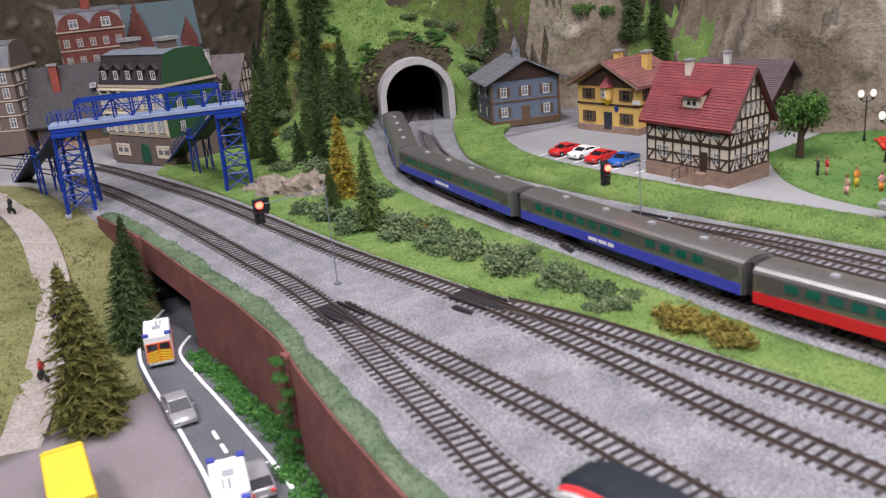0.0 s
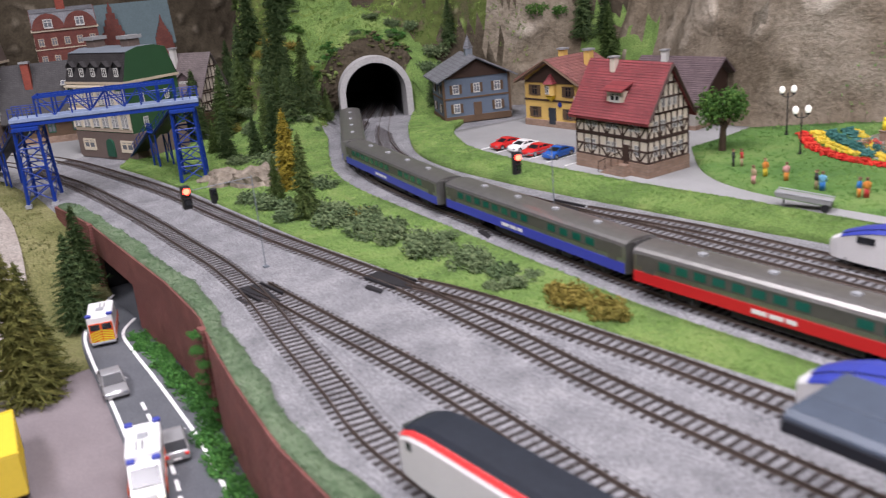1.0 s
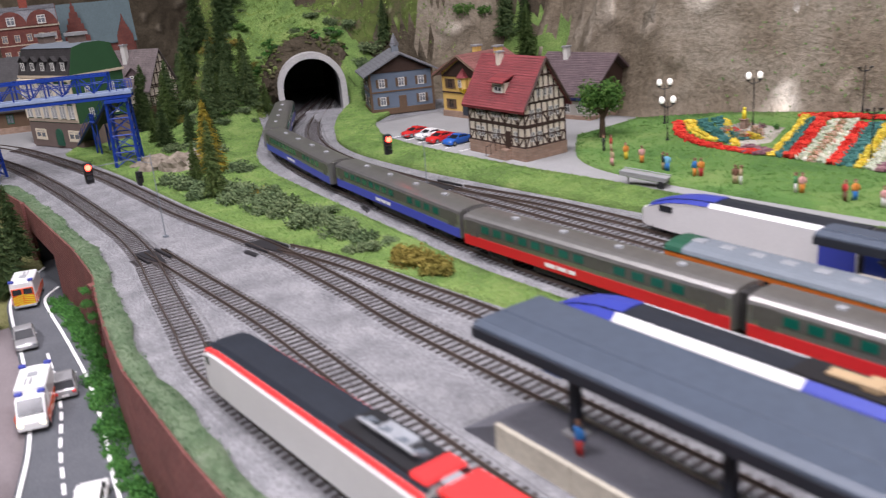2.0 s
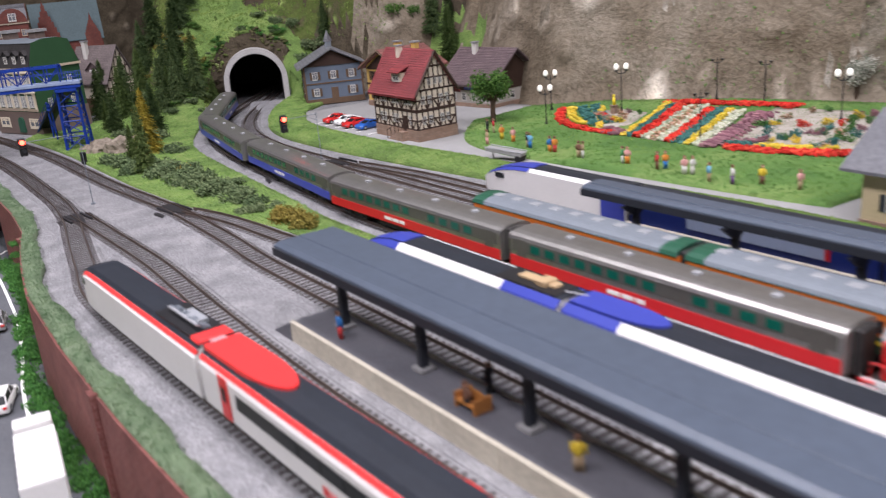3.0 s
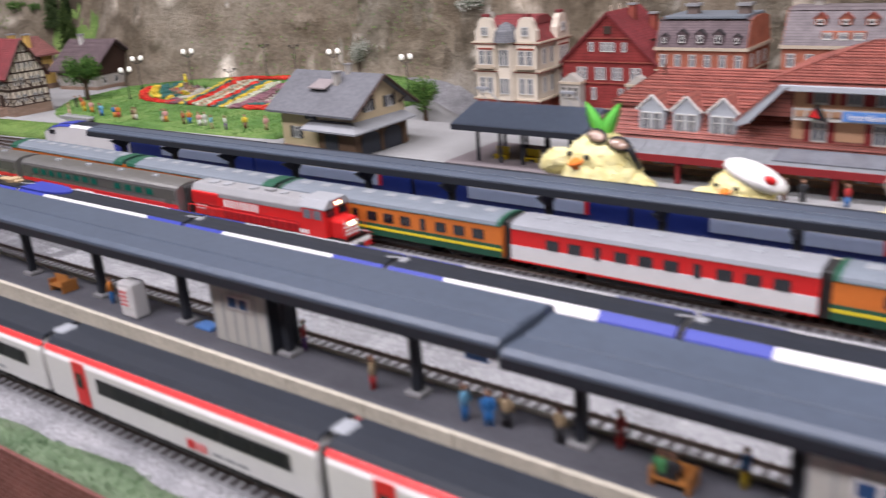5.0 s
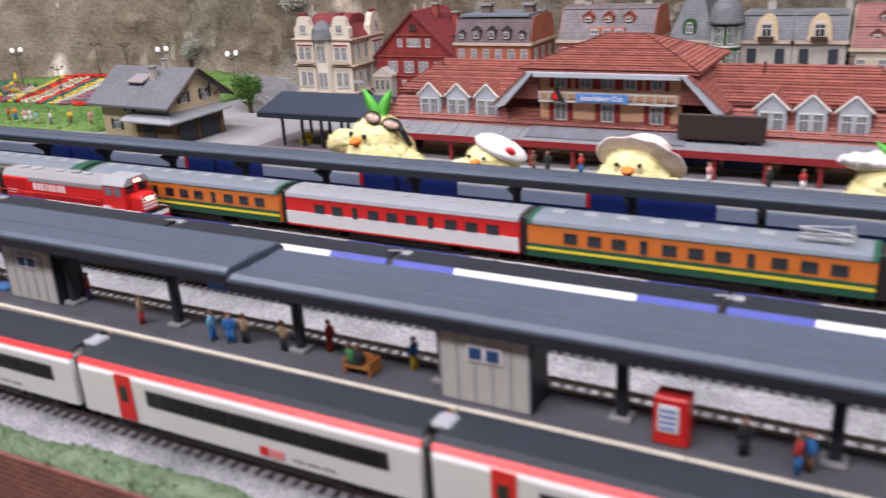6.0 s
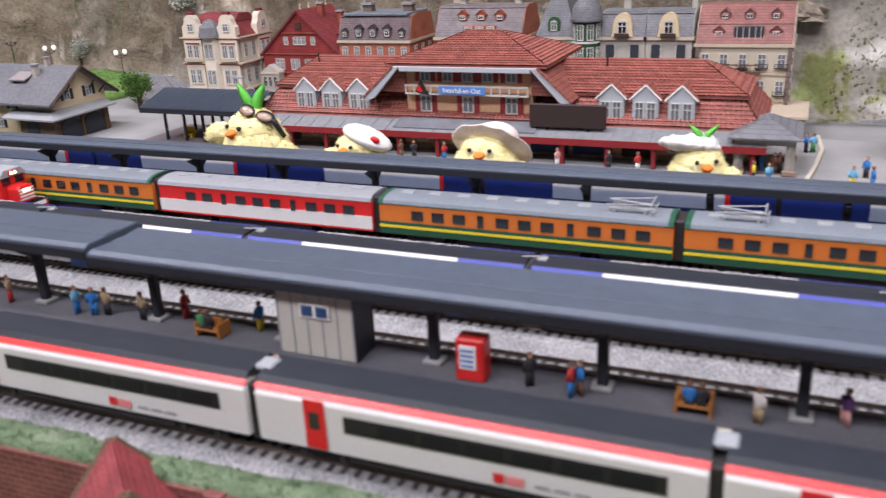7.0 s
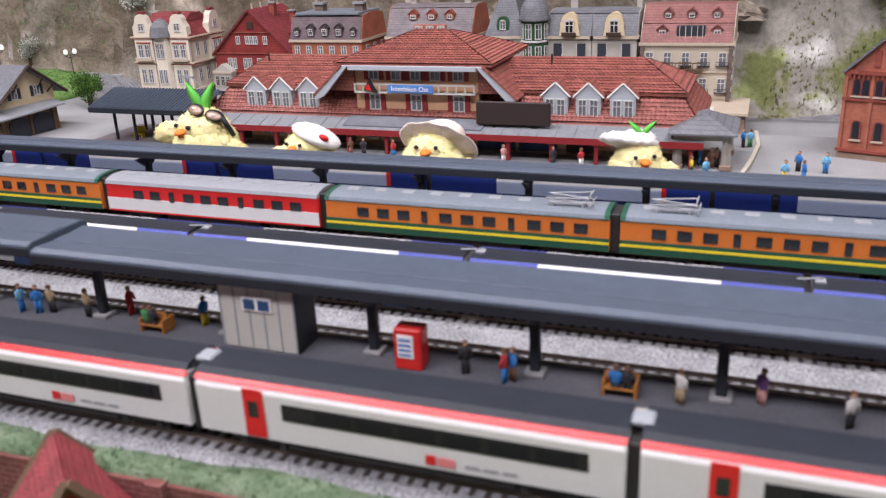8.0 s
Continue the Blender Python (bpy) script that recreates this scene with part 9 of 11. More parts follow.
for x, y, r, k in ((0.985, 1.33, 0.022, "leaves_dark"), (0.955, 1.345, 0.018, "leaves_dark"), (0.93, 1.38, 0.016, "leaves_dark"), (1.0, 1.27, 0.03, "leaves_dark"), (0.965, 1.25, 0.026, "leaves_dark"), (1.13, 1.12, 0.024, "leaves"), (1.16, 1.09, 0.02, "leaves"), (1.12, 1.08, 0.018, "leaves"), (1.05, 1.0, 0.018, "leaves"),
                   (1.27, 0.40, 0.022, "leaves_white"), (1.29, 0.30, 0.016, "leaves_white"), (1.31, 0.12, 0.03, "leaves_white"), (1.33, 0.03, 0.03, "leaves_white"), (1.31, -0.04, 0.028, "leaves_white"), (1.30, -0.10, 0.026, "leaves_white"), (1.29, 0.07, 0.026, "leaves_white")):
    shrub(x, y, r, k, "frosted pale shrub at the cliff's foot" if k == "leaves_white" else "dark green shrub on the slope", 1.0)
for i in range(84):
    y = 0.80 - 0.0143 * i
    shrub(wall_x(y) - 0.017 + random.uniform(-0.003, 0.003), y, random.uniform(0.011, 0.016), "hedge", "green hedge clump at the brick wall's foot", 0.95, ROAD)
for i in range(8):
    shrub(wall_x(0.56) - 0.013, 0.56 + random.uniform(-0.004, 0.004), 0.008, "hedge", "green creeper on the brick wall", 0.9, ROAD + 0.012 * i)


def leafy_tree(x, y, h, r, kind, label, z=None):
    z = height(x, y) if z is None else z
    root = thing("leafy_tree", label, "tree", pose(x, y, z, 0, 0, random.uniform(0, 360)), group="leafy trees")
    g = Geo().rod((0, 0, -0.004), (0.001, 0, h * 0.45), r * 0.14, r * 0.09, 8)
    for i in range(7):
        a = 2 * math.pi * i / 7
        g.rod((0.001, 0, h * random.uniform(0.30, 0.48)), (r * 0.55 * math.cos(a), r * 0.55 * math.sin(a), h * random.uniform(0.58, 0.8)), r * 0.055, r * 0.02, 5)
    part("trunk", g, "bark", root)
    rnd = random.Random(int(x * 1000))
    g = clump_geo(int(y * 977) + 5, 1900, 1.0, 1.0, 0.062, 0.25)
    g.v = [(p[0] * r * 0.95, p[1] * r * 0.95, h * 0.52 + p[2] * h * 0.46) for p in g.v]
    part("crown", g, kind, root)


leafy_tree(0.932, 0.575, 0.094, 0.038, "leaves", "round leafy green tree beside the timbered house")
leafy_tree(1.09, -0.10, 0.075, 0.032, "leaves", "leafy green tree behind the railway house")
leafy_tree(1.12, -0.075, 0.055, 0.024, "leaves", "small leafy tree behind the railway house")
leafy_tree(1.235, 0.16, 0.055, 0.026, "leaves_white", "frosted small tree at the cliff's foot")

# ---- rocks between the lines ----


def boulder(x, y, r, tall, label):
    g = Geo().ball((0, 0, 0), 1.0, 18, 11)
    v = []
    for p in g.v:
        q = Vector(p)
        k = 1 + 0.38 * noise.fractal(q * 1.6 + Vector((x * 40, y * 40, 0)), 0.9, 2.0, 4)
        v.append((q.x * r * k, q.y * r * k, max(-0.2, q.z) * r * tall * k))
    g.v = v
    single("boulder", g, "rock_pale", label, "rock", pose(x, y, height(x, y) + 0.001), group="boulders")


MAT["rock_pale"] = blotch("pale_rock", ((0.3, (0.15, 0.125, 0.095)), (0.55, (0.27, 0.23, 0.18)), (0.8, (0.40, 0.355, 0.29))), 30.0, bump=0.003, bump_scale=140.0)
for x, y, r, t in ((0.462, 1.045, 0.026, 0.7), (0.485, 1.005, 0.030, 0.8), (0.51, 1.03, 0.026, 0.8), (0.475, 1.085, 0.024, 0.6), (0.505, 0.975, 0.018, 0.7), (0.449, 1.085, 0.014, 0.6)):
    boulder(x, y, r, t, "pale tan rock outcrop beside the line")
for x, y, r, t in ((1.36, -1.17, 0.06, 0.7), (1.40, -1.24, 0.05, 0.7), (1.34, -1.13, 0.035, 0.6), (1.42, -1.33, 0.04, 0.6)):
    boulder(x, y, r, t, "grey rock at the foot of the pale slope")

# ---- grass verge on the wall's crown ----
ys = [1.12 - 0.03 * i for i in range(99)]
spread("verge", [(wall_x(y) - 0.004, y) for y in ys] + [(wall_x(y) + 0.0125 + 0.0025 * math.sin(y * 31) + 0.002 * math.sin(y * 77), y) for y in ys[::-1]], "verge", 0.0075, "mossy green verge along the wall's crown", "grass", 0.04, land)

# ---- flower bed ----


def petals(seed, n, spread_u, spread_v, size):
    rnd = random.Random(seed)
    g = Geo()
    for _ in range(n):
        p = Vector((rnd.uniform(-0.5, 0.5) * spread_u, rnd.gauss(0, 0.33) * spread_v, rnd.uniform(0.3, 1.0) * size * 1.4))
        q = Vector((rnd.gauss(0, 1), rnd.gauss(0, 1), rnd.gauss(0, 0.6) + 1)).normalized()
        s = size * rnd.uniform(0.5, 1.1)
        a = q.orthogonal().normalized()
        b = q.cross(a)
        g.add([p + v for v in (a * s, b * s, -a * s, -b * s, q * s * 0.7, -q * s * 0.5)], ((0, 1, 4), (1, 2, 4), (2, 3, 4), (3, 0, 4), (1, 0, 5), (2, 1, 5), (3, 2, 5), (0, 3, 5)))
    return g


FLOWERS = {"red": ((0.45, 0.015, 0.012), (0.62, 0.04, 0.03), (0.70, 0.09, 0.05)), "yellow": ((0.55, 0.38, 0.03), (0.65, 0.48, 0.05), (0.75, 0.60, 0.12)), "teal": ((0.03, 0.10, 0.10), (0.05, 0.16, 0.15), (0.08, 0.22, 0.20)),
           "purple": ((0.16, 0.07, 0.10), (0.24, 0.12, 0.15), (0.33, 0.18, 0.20)), "mixed": ((0.10, 0.16, 0.06), (0.45, 0.22, 0.16), (0.62, 0.50, 0.42)), "pale": ((0.30, 0.36, 0.22), (0.50, 0.52, 0.42), (0.66, 0.66, 0.60)), "leaf": ((0.03, 0.09, 0.02), (0.06, 0.15, 0.04), (0.10, 0.2, 0.06))}
for k, cs in FLOWERS.items():
    MAT["flower_" + k] = leaf_material("flower_" + k, *cs)
BUNCH = {k: [petals(i * 7 + len(k), 42, 0.016, 0.010, 0.0034).mesh("flowers", "flower_" + k) for i in range(3)] for k in FLOWERS}


def flower_row(colour, a, b, width, bend=0.0):
    """A planted row: bunches of blossom set along a line."""
    n = max(2, int(math.hypot(b[0] - a[0], b[1] - a[1]) / 0.0125))
    ang = math.degrees(math.atan2(b[1] - a[1], b[0] - a[0]))
    root = thing("flower_row", "row of %s blossom in the park bed" % {"teal": "blue-green", "pale": "pale cream", "leaf": "green foliage", "mixed": "mixed pink"}.get(colour, colour), "flowers", group="flower rows")
    for i in range(n):
        t = (i + 0.5) / n
        x, y = a[0] + (b[0] - a[0]) * t, a[1] + (b[1] - a[1]) * t
        off = bend * math.sin(math.pi * t)
        x, y = x - math.sin(radians(ang)) * off, y + math.cos(radians(ang)) * off
        m = Matrix.LocRotScale((x, y, height(x, y) + 0.0075), Euler((0, 0, radians(ang) + random.uniform(-0.2, 0.2))), (1.0, width / 0.010, random.uniform(0.8, 1.25)))
        part("flower", random.choice(BUNCH[colour]), None, root, m=m)


flower_row("red", (1.045, 0.535), (0.962, 0.430), 0.010, -0.012), flower_row("red", (0.962, 0.430), (0.955, 0.345), 0.009)
flower_row("yellow", (1.05, 0.520), (0.985, 0.430), 0.008, -0.008), flower_row("teal", (1.055, 0.505), (0.985, 0.410), 0.011), flower_row("teal", (1.07, 0.49), (1.0, 0.40), 0.011), flower_row("yellow", (1.07, 0.475), (0.975, 0.39), 0.006)
flower_row("purple", (0.972, 0.375), (0.958, 0.335), 0.016)
for c, y0, y1, w in (("yellow", 0.328, 0.395, 0.007), ("teal", 0.318, 0.385, 0.007), ("red", 0.304, 0.372, 0.011), ("pale", 0.288, 0.352, 0.008), ("mixed", 0.277, 0.340, 0.010), ("pale", 0.266, 0.330, 0.008), ("red", 0.252, 0.318, 0.011), ("teal", 0.237, 0.300, 0.010), ("yellow", 0.222, 0.286, 0.008), ("pale", 0.208, 0.268, 0.010), ("purple", 0.190, 0.230, 0.020)):
    flower_row(c, (0.957, y0), (1.118, y0 + (y1 - y0) * 0.83), w)
flower_row("red", (1.125, 0.395), (1.165, 0.20), 0.012)
spread("gravel_bed", [(0.975, 0.185), (1.06, 0.215), (1.15, 0.225), (1.165, 0.12), (1.12, 0.055), (1.02, 0.035), (0.99, 0.10)], "bed_gravel", 0.0088, "pale gravel bed planted with small shrubs", "bed", 0.03)
spread("gravel_bed", [(0.99, 0.425), (1.04, 0.465), (1.075, 0.45), (1.07, 0.385), (1.01, 0.365), (0.975, 0.385)], "bed_gravel", 0.0088, "pale gravel bed planted with small shrubs", "bed", 0.03)


def flower_clump(x, y, colour, size):
    """A small rounded shrub in blossom."""
    m = Matrix.LocRotScale((x, y, height(x, y) + 0.0088 + size * 0.25), Euler((0, 0, random.uniform(0, 6.28))), (size, size, size * random.uniform(0.8, 1.15)))
    single("flower_shrub", random.choice(CLUMP[colour]), None, "small rounded %s shrub in the park bed" % {"mixed": "pink-flowered", "leaf": "green", "teal": "blue-green", "red": "red-flowered", "purple": "purple", "yellow": "yellow-flowered"}[colour], "shrub", m, group="bed shrubs")


CLUMP = {k: [clump_geo(31 + i, 130, 1.0, 0.8, 0.16).mesh("flower_shrub", "flower_" + k) for i in range(2)] for k in ("mixed", "leaf", "teal", "red", "purple", "yellow")}
for k in range(62):
    if k < 46:
        u, v = random.random(), random.random()
        x, y = 1.0 + 0.15 * u, 0.055 + 0.135 * v + 0.02 * u
    else:
        x, y = 0.995 + 0.07 * random.random(), 0.385 + 0.06 * random.random()
    flower_clump(x, y, random.choice(("leaf", "leaf", "teal", "teal", "mixed", "mixed", "red", "purple", "yellow")), random.uniform(0.0055, 0.0095))
flower_row("red", (0.962, 0.170), (1.005, 0.015), 0.011, -0.006), flower_row("yellow", (0.982, 0.14), (1.01, 0.055), 0.007), flower_row("teal", (0.978, 0.185), (0.985, 0.13), 0.010), flower_row("purple", (0.985, 0.17), (1.01, 0.15), 0.014)


def park_lamp(x, y, h=0.066, lit=True):
    r = thing("park_lamp", "black iron park lamp with two white globes", "lamp", pose(x, y, height(x, y) + 0.007, 0, 0, -38), group="park lamps")
    part("post", Geo().rod((0, 0, 0), (0, 0, h * 0.2), 0.0016, 0.0009, 8).rod((0, 0, h * 0.2), (0, 0, h * 0.86), 0.0008, n=6).rod((0, 0, 0), (0, 0, 0.003), 0.0025, n=8), "black", r)
    g = Geo()
    for s in (-1, 1):
        pts = [(s * 0.0074 * math.sin(a), 0, h * 0.80 - 0.004 * math.cos(a) + 0.001) for a in (0.0, 0.6, 1.2, 1.57)]
        for p, q in zip(pts, pts[1:]):
            g.rod(p, q, 0.0007, n=5)
        g.rod((s * 0.0074, 0, h * 0.80), (s * 0.0074, 0, h * 0.84), 0.0014, 0.0030, 8)
    part("crossarm", g, "black", r)
    if lit:
        for s in (-1, 1):
            part("globe", Geo().ball((s * 0.0074, 0, h * 0.84 + 0.0042), (0.0037, 0.0037, 0.0050), 10, 7), "lamp_white", r, "white glass globe", smooth=True)


for x, y, h in ((0.963, 0.487, 0.060), (1.035, 0.552, 0.066), (1.058, 0.424, 0.078), (1.125, 0.118, 0.066), (1.15, -0.02, 0.060)):
    park_lamp(x, y, h)
for x, y in ((0.985, 0.225), (1.165, 0.335), (1.165, 0.255)):
    park_lamp(x, y, 0.072, False)
st = thing("park_statue", "small golden statue on a brown stone pedestal", "statue", pose(1.050, 0.432, height(1.05, 0.432) + 0.007))
part("pedestal", Geo().box(-0.004, 0.004, -0.004, 0.004, 0, 0.013).box(-0.005, 0.005, -0.005, 0.005, 0.013, 0.0145), "stone", st, bevel=0.0004)
part("figure", Geo().rod((0, 0, 0.0145), (0, 0, 0.026), 0.0030, 0.0020, 8).ball((0, 0, 0.028), 0.0022, 8, 6), "yellow_line", st, "gold-painted figure", smooth=True)

# ---- signals ----


def signal(x, y, h, arm):
    r = thing("track_signal", "grey mast with a bracket arm and a lit red signal head", "signal", pose(x, y, G), group="track signals")
    part("mast", Geo().rod((0, 0, 0), (0, 0, h), 0.0006, 0.0005, 6).box(-0.0025, 0.0025, -0.0025, 0.0025, -0.001, 0.002), "grey_roof", r)
    part("arm", Geo().rod((0, 0, h - 0.002), (-arm, 0, h - 0.002), 0.0004, n=4).rod((0, 0, h - 0.010), (-arm * 0.35, 0, h - 0.002), 0.0003, n=4), "grey_roof", r)
    hd = part("head", Geo().box(-arm - 0.0042, -arm + 0.0042, -0.004, 0.0015, h - 0.018, h + 0.004), "black", r, "black signal head", bevel=0.0008)
    for k, mt in ((0, "red_light"), (1, "glass")):
        part("lens", Geo().rod((-arm, -0.0052, h - 0.001 - 0.010 * k), (-arm, -0.0036, h - 0.001 - 0.010 * k), 0.0031, n=12), mt, hd, "lit red lens" if k == 0 else "dark lens")
        part("hood", Geo().box(-arm - 0.0034, -arm + 0.0034, -0.0070, -0.0036, h + 0.0022 - 0.010 * k, h + 0.0028 - 0.010 * k), "black", hd)


signal(0.346, 0.674, 0.094, 0.066)
signal(0.610, 0.540, 0.086, 0.048)
ms = thing("dwarf_signal", "small black dwarf signal with a red light", "signal", pose(0.411, 0.963, G))
part("case", Geo().box(-0.004, 0.004, -0.004, 0.004, 0, 0.020), "black", ms, bevel=0.0006)
part("lens", Geo().rod((0, -0.0052, 0.015), (0, -0.0038, 0.015), 0.003, n=10), "glass", ms)

# ---- road vehicles ----
wheel_car = Geo().rod((0, -0.0011, 0), (0, 0.0011, 0), 0.0036, n=14).mesh("wheel", "black")
hub_car = Geo().rod((0, -0.0013, 0), (0, 0.0013, 0), 0.0019, n=10).mesh("hub", "vent")
CAR_PAINT = {k: paint("car_" + k, c, 0.25, 0.03, 100.0, 0, mt, 0.6) for k, c, mt in (("red", (0.55, 0.025, 0.025), 0.0), ("blue", (0.03, 0.12, 0.45), 0.1), ("silver", (0.46, 0.46, 0.46), 0.5), ("white", (0.78, 0.78, 0.76), 0.0), ("black", (0.02, 0.02, 0.022), 0.0), ("yellow", (0.70, 0.52, 0.05), 0.0), ("orange", (0.68, 0.09, 0.02), 0.0))}


def wheels(root, xs, w, r=0.0036):
    for x in xs:
        for s in (-1, 1):
            ob = part("wheel", wheel_car, None, root, m=Matrix.Translation((x, s * w, r)) @ Matrix.Diagonal((r / 0.0036, 1, r / 0.0036, 1)))
            part("hub", hub_car, None, ob)


def motor_car(label, colour, x, y, rz, L=0.052, W=0.0208, H=0.0165, z=None, hatch=False, estate=False, group="model cars"):
    """A small saloon, hatchback or estate: lower shell, glasshouse, wheels, lamps."""
    z = (height(x, y) + 0.0045) if z is None else z
    r = thing("car", label, "car", pose(x, y, z, 0, 0, rz), group=group)
    h, w = L / 2, W / 2
    mt = CAR_PAINT[colour]
    prof = [(-h, 0.0035), (-h + 0.001, 0.0088), (-h * 0.94, 0.0102), (-h * 0.60, 0.0108), (h * 0.30, 0.0104), (h * 0.86, 0.0088), (h * 0.985, 0.0072), (h, 0.0040), (h * 0.97, 0.0024), (-h * 0.97, 0.0024)]
    rows = []
    for k, sc in ((-1, 0.94), (-0.86, 1.0), (0.86, 1.0), (1, 0.94)):
        rows.append([(u * (sc if abs(k) == 1 else 1.0), k * w, 0.0024 + (v - 0.0024) * (sc if abs(k) == 1 else 1.0)) for u, v in prof])
    part("body", Geo().rings(rows), mt, r, bevel=0.0006, smooth=True)
    back = -h * 0.92 if (hatch or estate) else -h * 0.70
    roof_b = -h * 0.72 if hatch or estate else -h * 0.36
    cab = [(back, 0.0102), (roof_b, H - 0.0006), (-h * 0.02, H), (h * 0.16, H - 0.0006), (h * 0.50, 0.0102)]
    rows = [[(u, k * w * (0.80 if v > 0.012 else 0.92), v) for u, v in cab] for k in (-1, 1)]
    part("glasshouse", Geo().rings(rows), "car_glass", r, "dark glazing", bevel=0.0005)
    top = [(roof_b - 0.001, H + 0.0003), (-h * 0.02, H + 0.0012), (h * 0.17, H + 0.0004), (h * 0.15, H - 0.0010), (roof_b, H - 0.0012)]
    part("roof", Geo().rings([[(u, k * w * 0.83, v) for u, v in top] for k in (-1, 1)]), mt, r, bevel=0.0004)
    g = Geo()
    for s in (-1, 1):
        for ua, va, ub, vb in ((back, 0.0103, roof_b, H - 0.0008), (h * 0.50, 0.0103, h * 0.16, H - 0.0008), (-h * 0.06, 0.0103, -h * 0.06, H - 0.0008)):
            g.rod((ua, s * w * 0.90, va), (ub, s * w * 0.80, vb), 0.0007, n=4)
    part("pillars", g, mt, r)
    wheels(r, (-h * 0.62, h * 0.62), w * 0.92)
    for s in (-1, 1):
        part("headlight", Geo().box(h * 0.93, h * 1.0, s * w * 0.70 - 0.0018, s * w * 0.70 + 0.0018, 0.0052, 0.0072), "pale_glass", r, bevel=0.0003)
        part("tail_light", Geo().box(-h * 1.005, -h * 0.95, s * w * 0.74 - 0.0018, s * w * 0.74 + 0.0018, 0.0064, 0.0088), "red", r, bevel=0.0003)
        part("mirror", Geo().box(h * 0.30, h * 0.36, *sorted((s * w * 0.98, s * w * 1.16)), 0.0102, 0.0118), mt, r, bevel=0.0003)
    part("plate", Geo().box(-h * 1.015, -h, -0.003, 0.003, 0.0042, 0.0058), "lettering", r, "blank pale plate")
    return r


for k, (x, y, c, lab) in enumerate(((0.806, 0.846, "red", "red sports car parked in a marked bay"), (0.808, 0.812, "white", "white sports car parked in a marked bay"), (0.802, 0.776, "red", "red sports car parked in a marked bay"), (0.806, 0.740, "blue", "blue sports car parked in a marked bay"))):
    motor_car(lab, c, x, y, 176 + 3 * k, 0.047, 0.020, 0.0138, group="parked cars")
for i in range(6):
    y = 0.868 - 0.0345 * i
    ribbon("bay_line", [(0.776, y), (0.836, y)], 0.0018, "white_line", 0.0049, "white painted parking bay line")
motor_car("silver saloon car driving on the dark road", "silver", 0.187, 0.697, -98, 0.058, 0.0215, 0.0168, ROAD + 0.0045)
motor_car("silver hatchback driving on the dark road", "silver", 0.191, 0.545, 78, 0.050, 0.0208, 0.0172, ROAD + 0.0045, hatch=True)
motor_car("white hatchback driving on the dark road", "white", 0.158, 0.330, 70, 0.050, 0.0208, 0.0172, ROAD + 0.0045, hatch=True)


def ambulance(label, x, y, rz, orange):
    r = thing("ambulance", label, "van", pose(x, y, ROAD + 0.0045, 0, 0, rz), group="ambulances")
    part("body", Geo().box(-0.036, 0.012, -0.0130, 0.0130, 0.004, 0.033), CAR_PAINT["white"], r, bevel=0.0012)
    part("cab", Geo().prism([(0.012, 0.004), (0.036, 0.004), (0.036, 0.012), (0.030, 0.0155), (0.022, 0.0275), (0.012, 0.0275)], -0.0118, 0.0118, "y"), CAR_PAINT["white"], r, bevel=0.0010)
    part("windscreen", Geo().prism([(0.0302, 0.0160), (0.0308, 0.0165), (0.0230, 0.0272), (0.0222, 0.0268)], -0.0100, 0.0100, "y"), "glass", r)
    flank(r, "stripe", -0.036, 0.030, 0.006, 0.0145, 0.0130 if True else 0, 0.0004, CAR_PAINT["orange"], "bright orange flank stripe")
    b = part("rear_door", Geo().box(-0.0368, -0.0358, -0.0120, 0.0120, 0.005, 0.026), CAR_PAINT["orange"] if orange else CAR_PAINT["white"], r, "red-orange rear doors with yellow chevrons" if orange else "white rear doors", bevel=0.0003)
    if orange:
        g = Geo()
        for i in range(5):
            for s in (-1, 1):
                g.prism([(s * 0.0005, 0.006 + 0.0028 * i), (s * 0.0115, 0.003 + 0.0028 * i), (s * 0.0115, 0.0045 + 0.0028 * i), (s * 0.0005, 0.0075 + 0.0028 * i)], -0.0372, -0.0368, "x")
        part("chevrons", g, "yellow_line", b, "yellow chevrons")
        part("rear_window", Geo().box(-0.0373, -0.0368, -0.0105, -0.0012, 0.0185, 0.0250).box(-0.0373, -0.0368, 0.0012, 0.0105, 0.0185, 0.0250), "glass", b)
    for xx, yy in ((-0.034, -0.0105), (-0.034, 0.0105), (0.014, -0.009), (0.014, 0.009)):
        zt = 0.033 if xx < 0 else 0.0275
        part("beacon", Geo().box(xx - 0.0022, xx + 0.0022, yy - 0.003, yy + 0.003, zt, zt + 0.0026), "blue", r, "blue beacon", bevel=0.0005)
    part("roof_hatch", Geo().box(-0.018, -0.010, -0.004, 0.004, 0.033, 0.0342), "vent", r, bevel=0.0004)
    g = Geo().box(-0.008, 0.006, -0.005, -0.0035, 0.033, 0.0333).box(-0.008, 0.006, -0.001, 0.001, 0.033, 0.0333)
    part("lettering", g, "grey", r, "grey roof lettering bars")
    part("bumper", Geo().box(-0.0385, -0.0360, -0.0122, 0.0122, 0.003, 0.0055), "vent", r, bevel=0.0005)
    wheels(r, (-0.024, 0.024), 0.0118, 0.0042)
    for s in (-1, 1):
        part("headlight", Geo().box(0.0352, 0.0364, s * 0.0088 - 0.002, s * 0.0088 + 0.002, 0.0085, 0.0115), "head_light", r, "lit headlight", bevel=0.0003)


ambulance("white and orange ambulance heading for the underpass", 0.221, 0.842, 72, True)
ambulance("white ambulance with blue beacons on the road", 0.160, 0.510, -108, False)


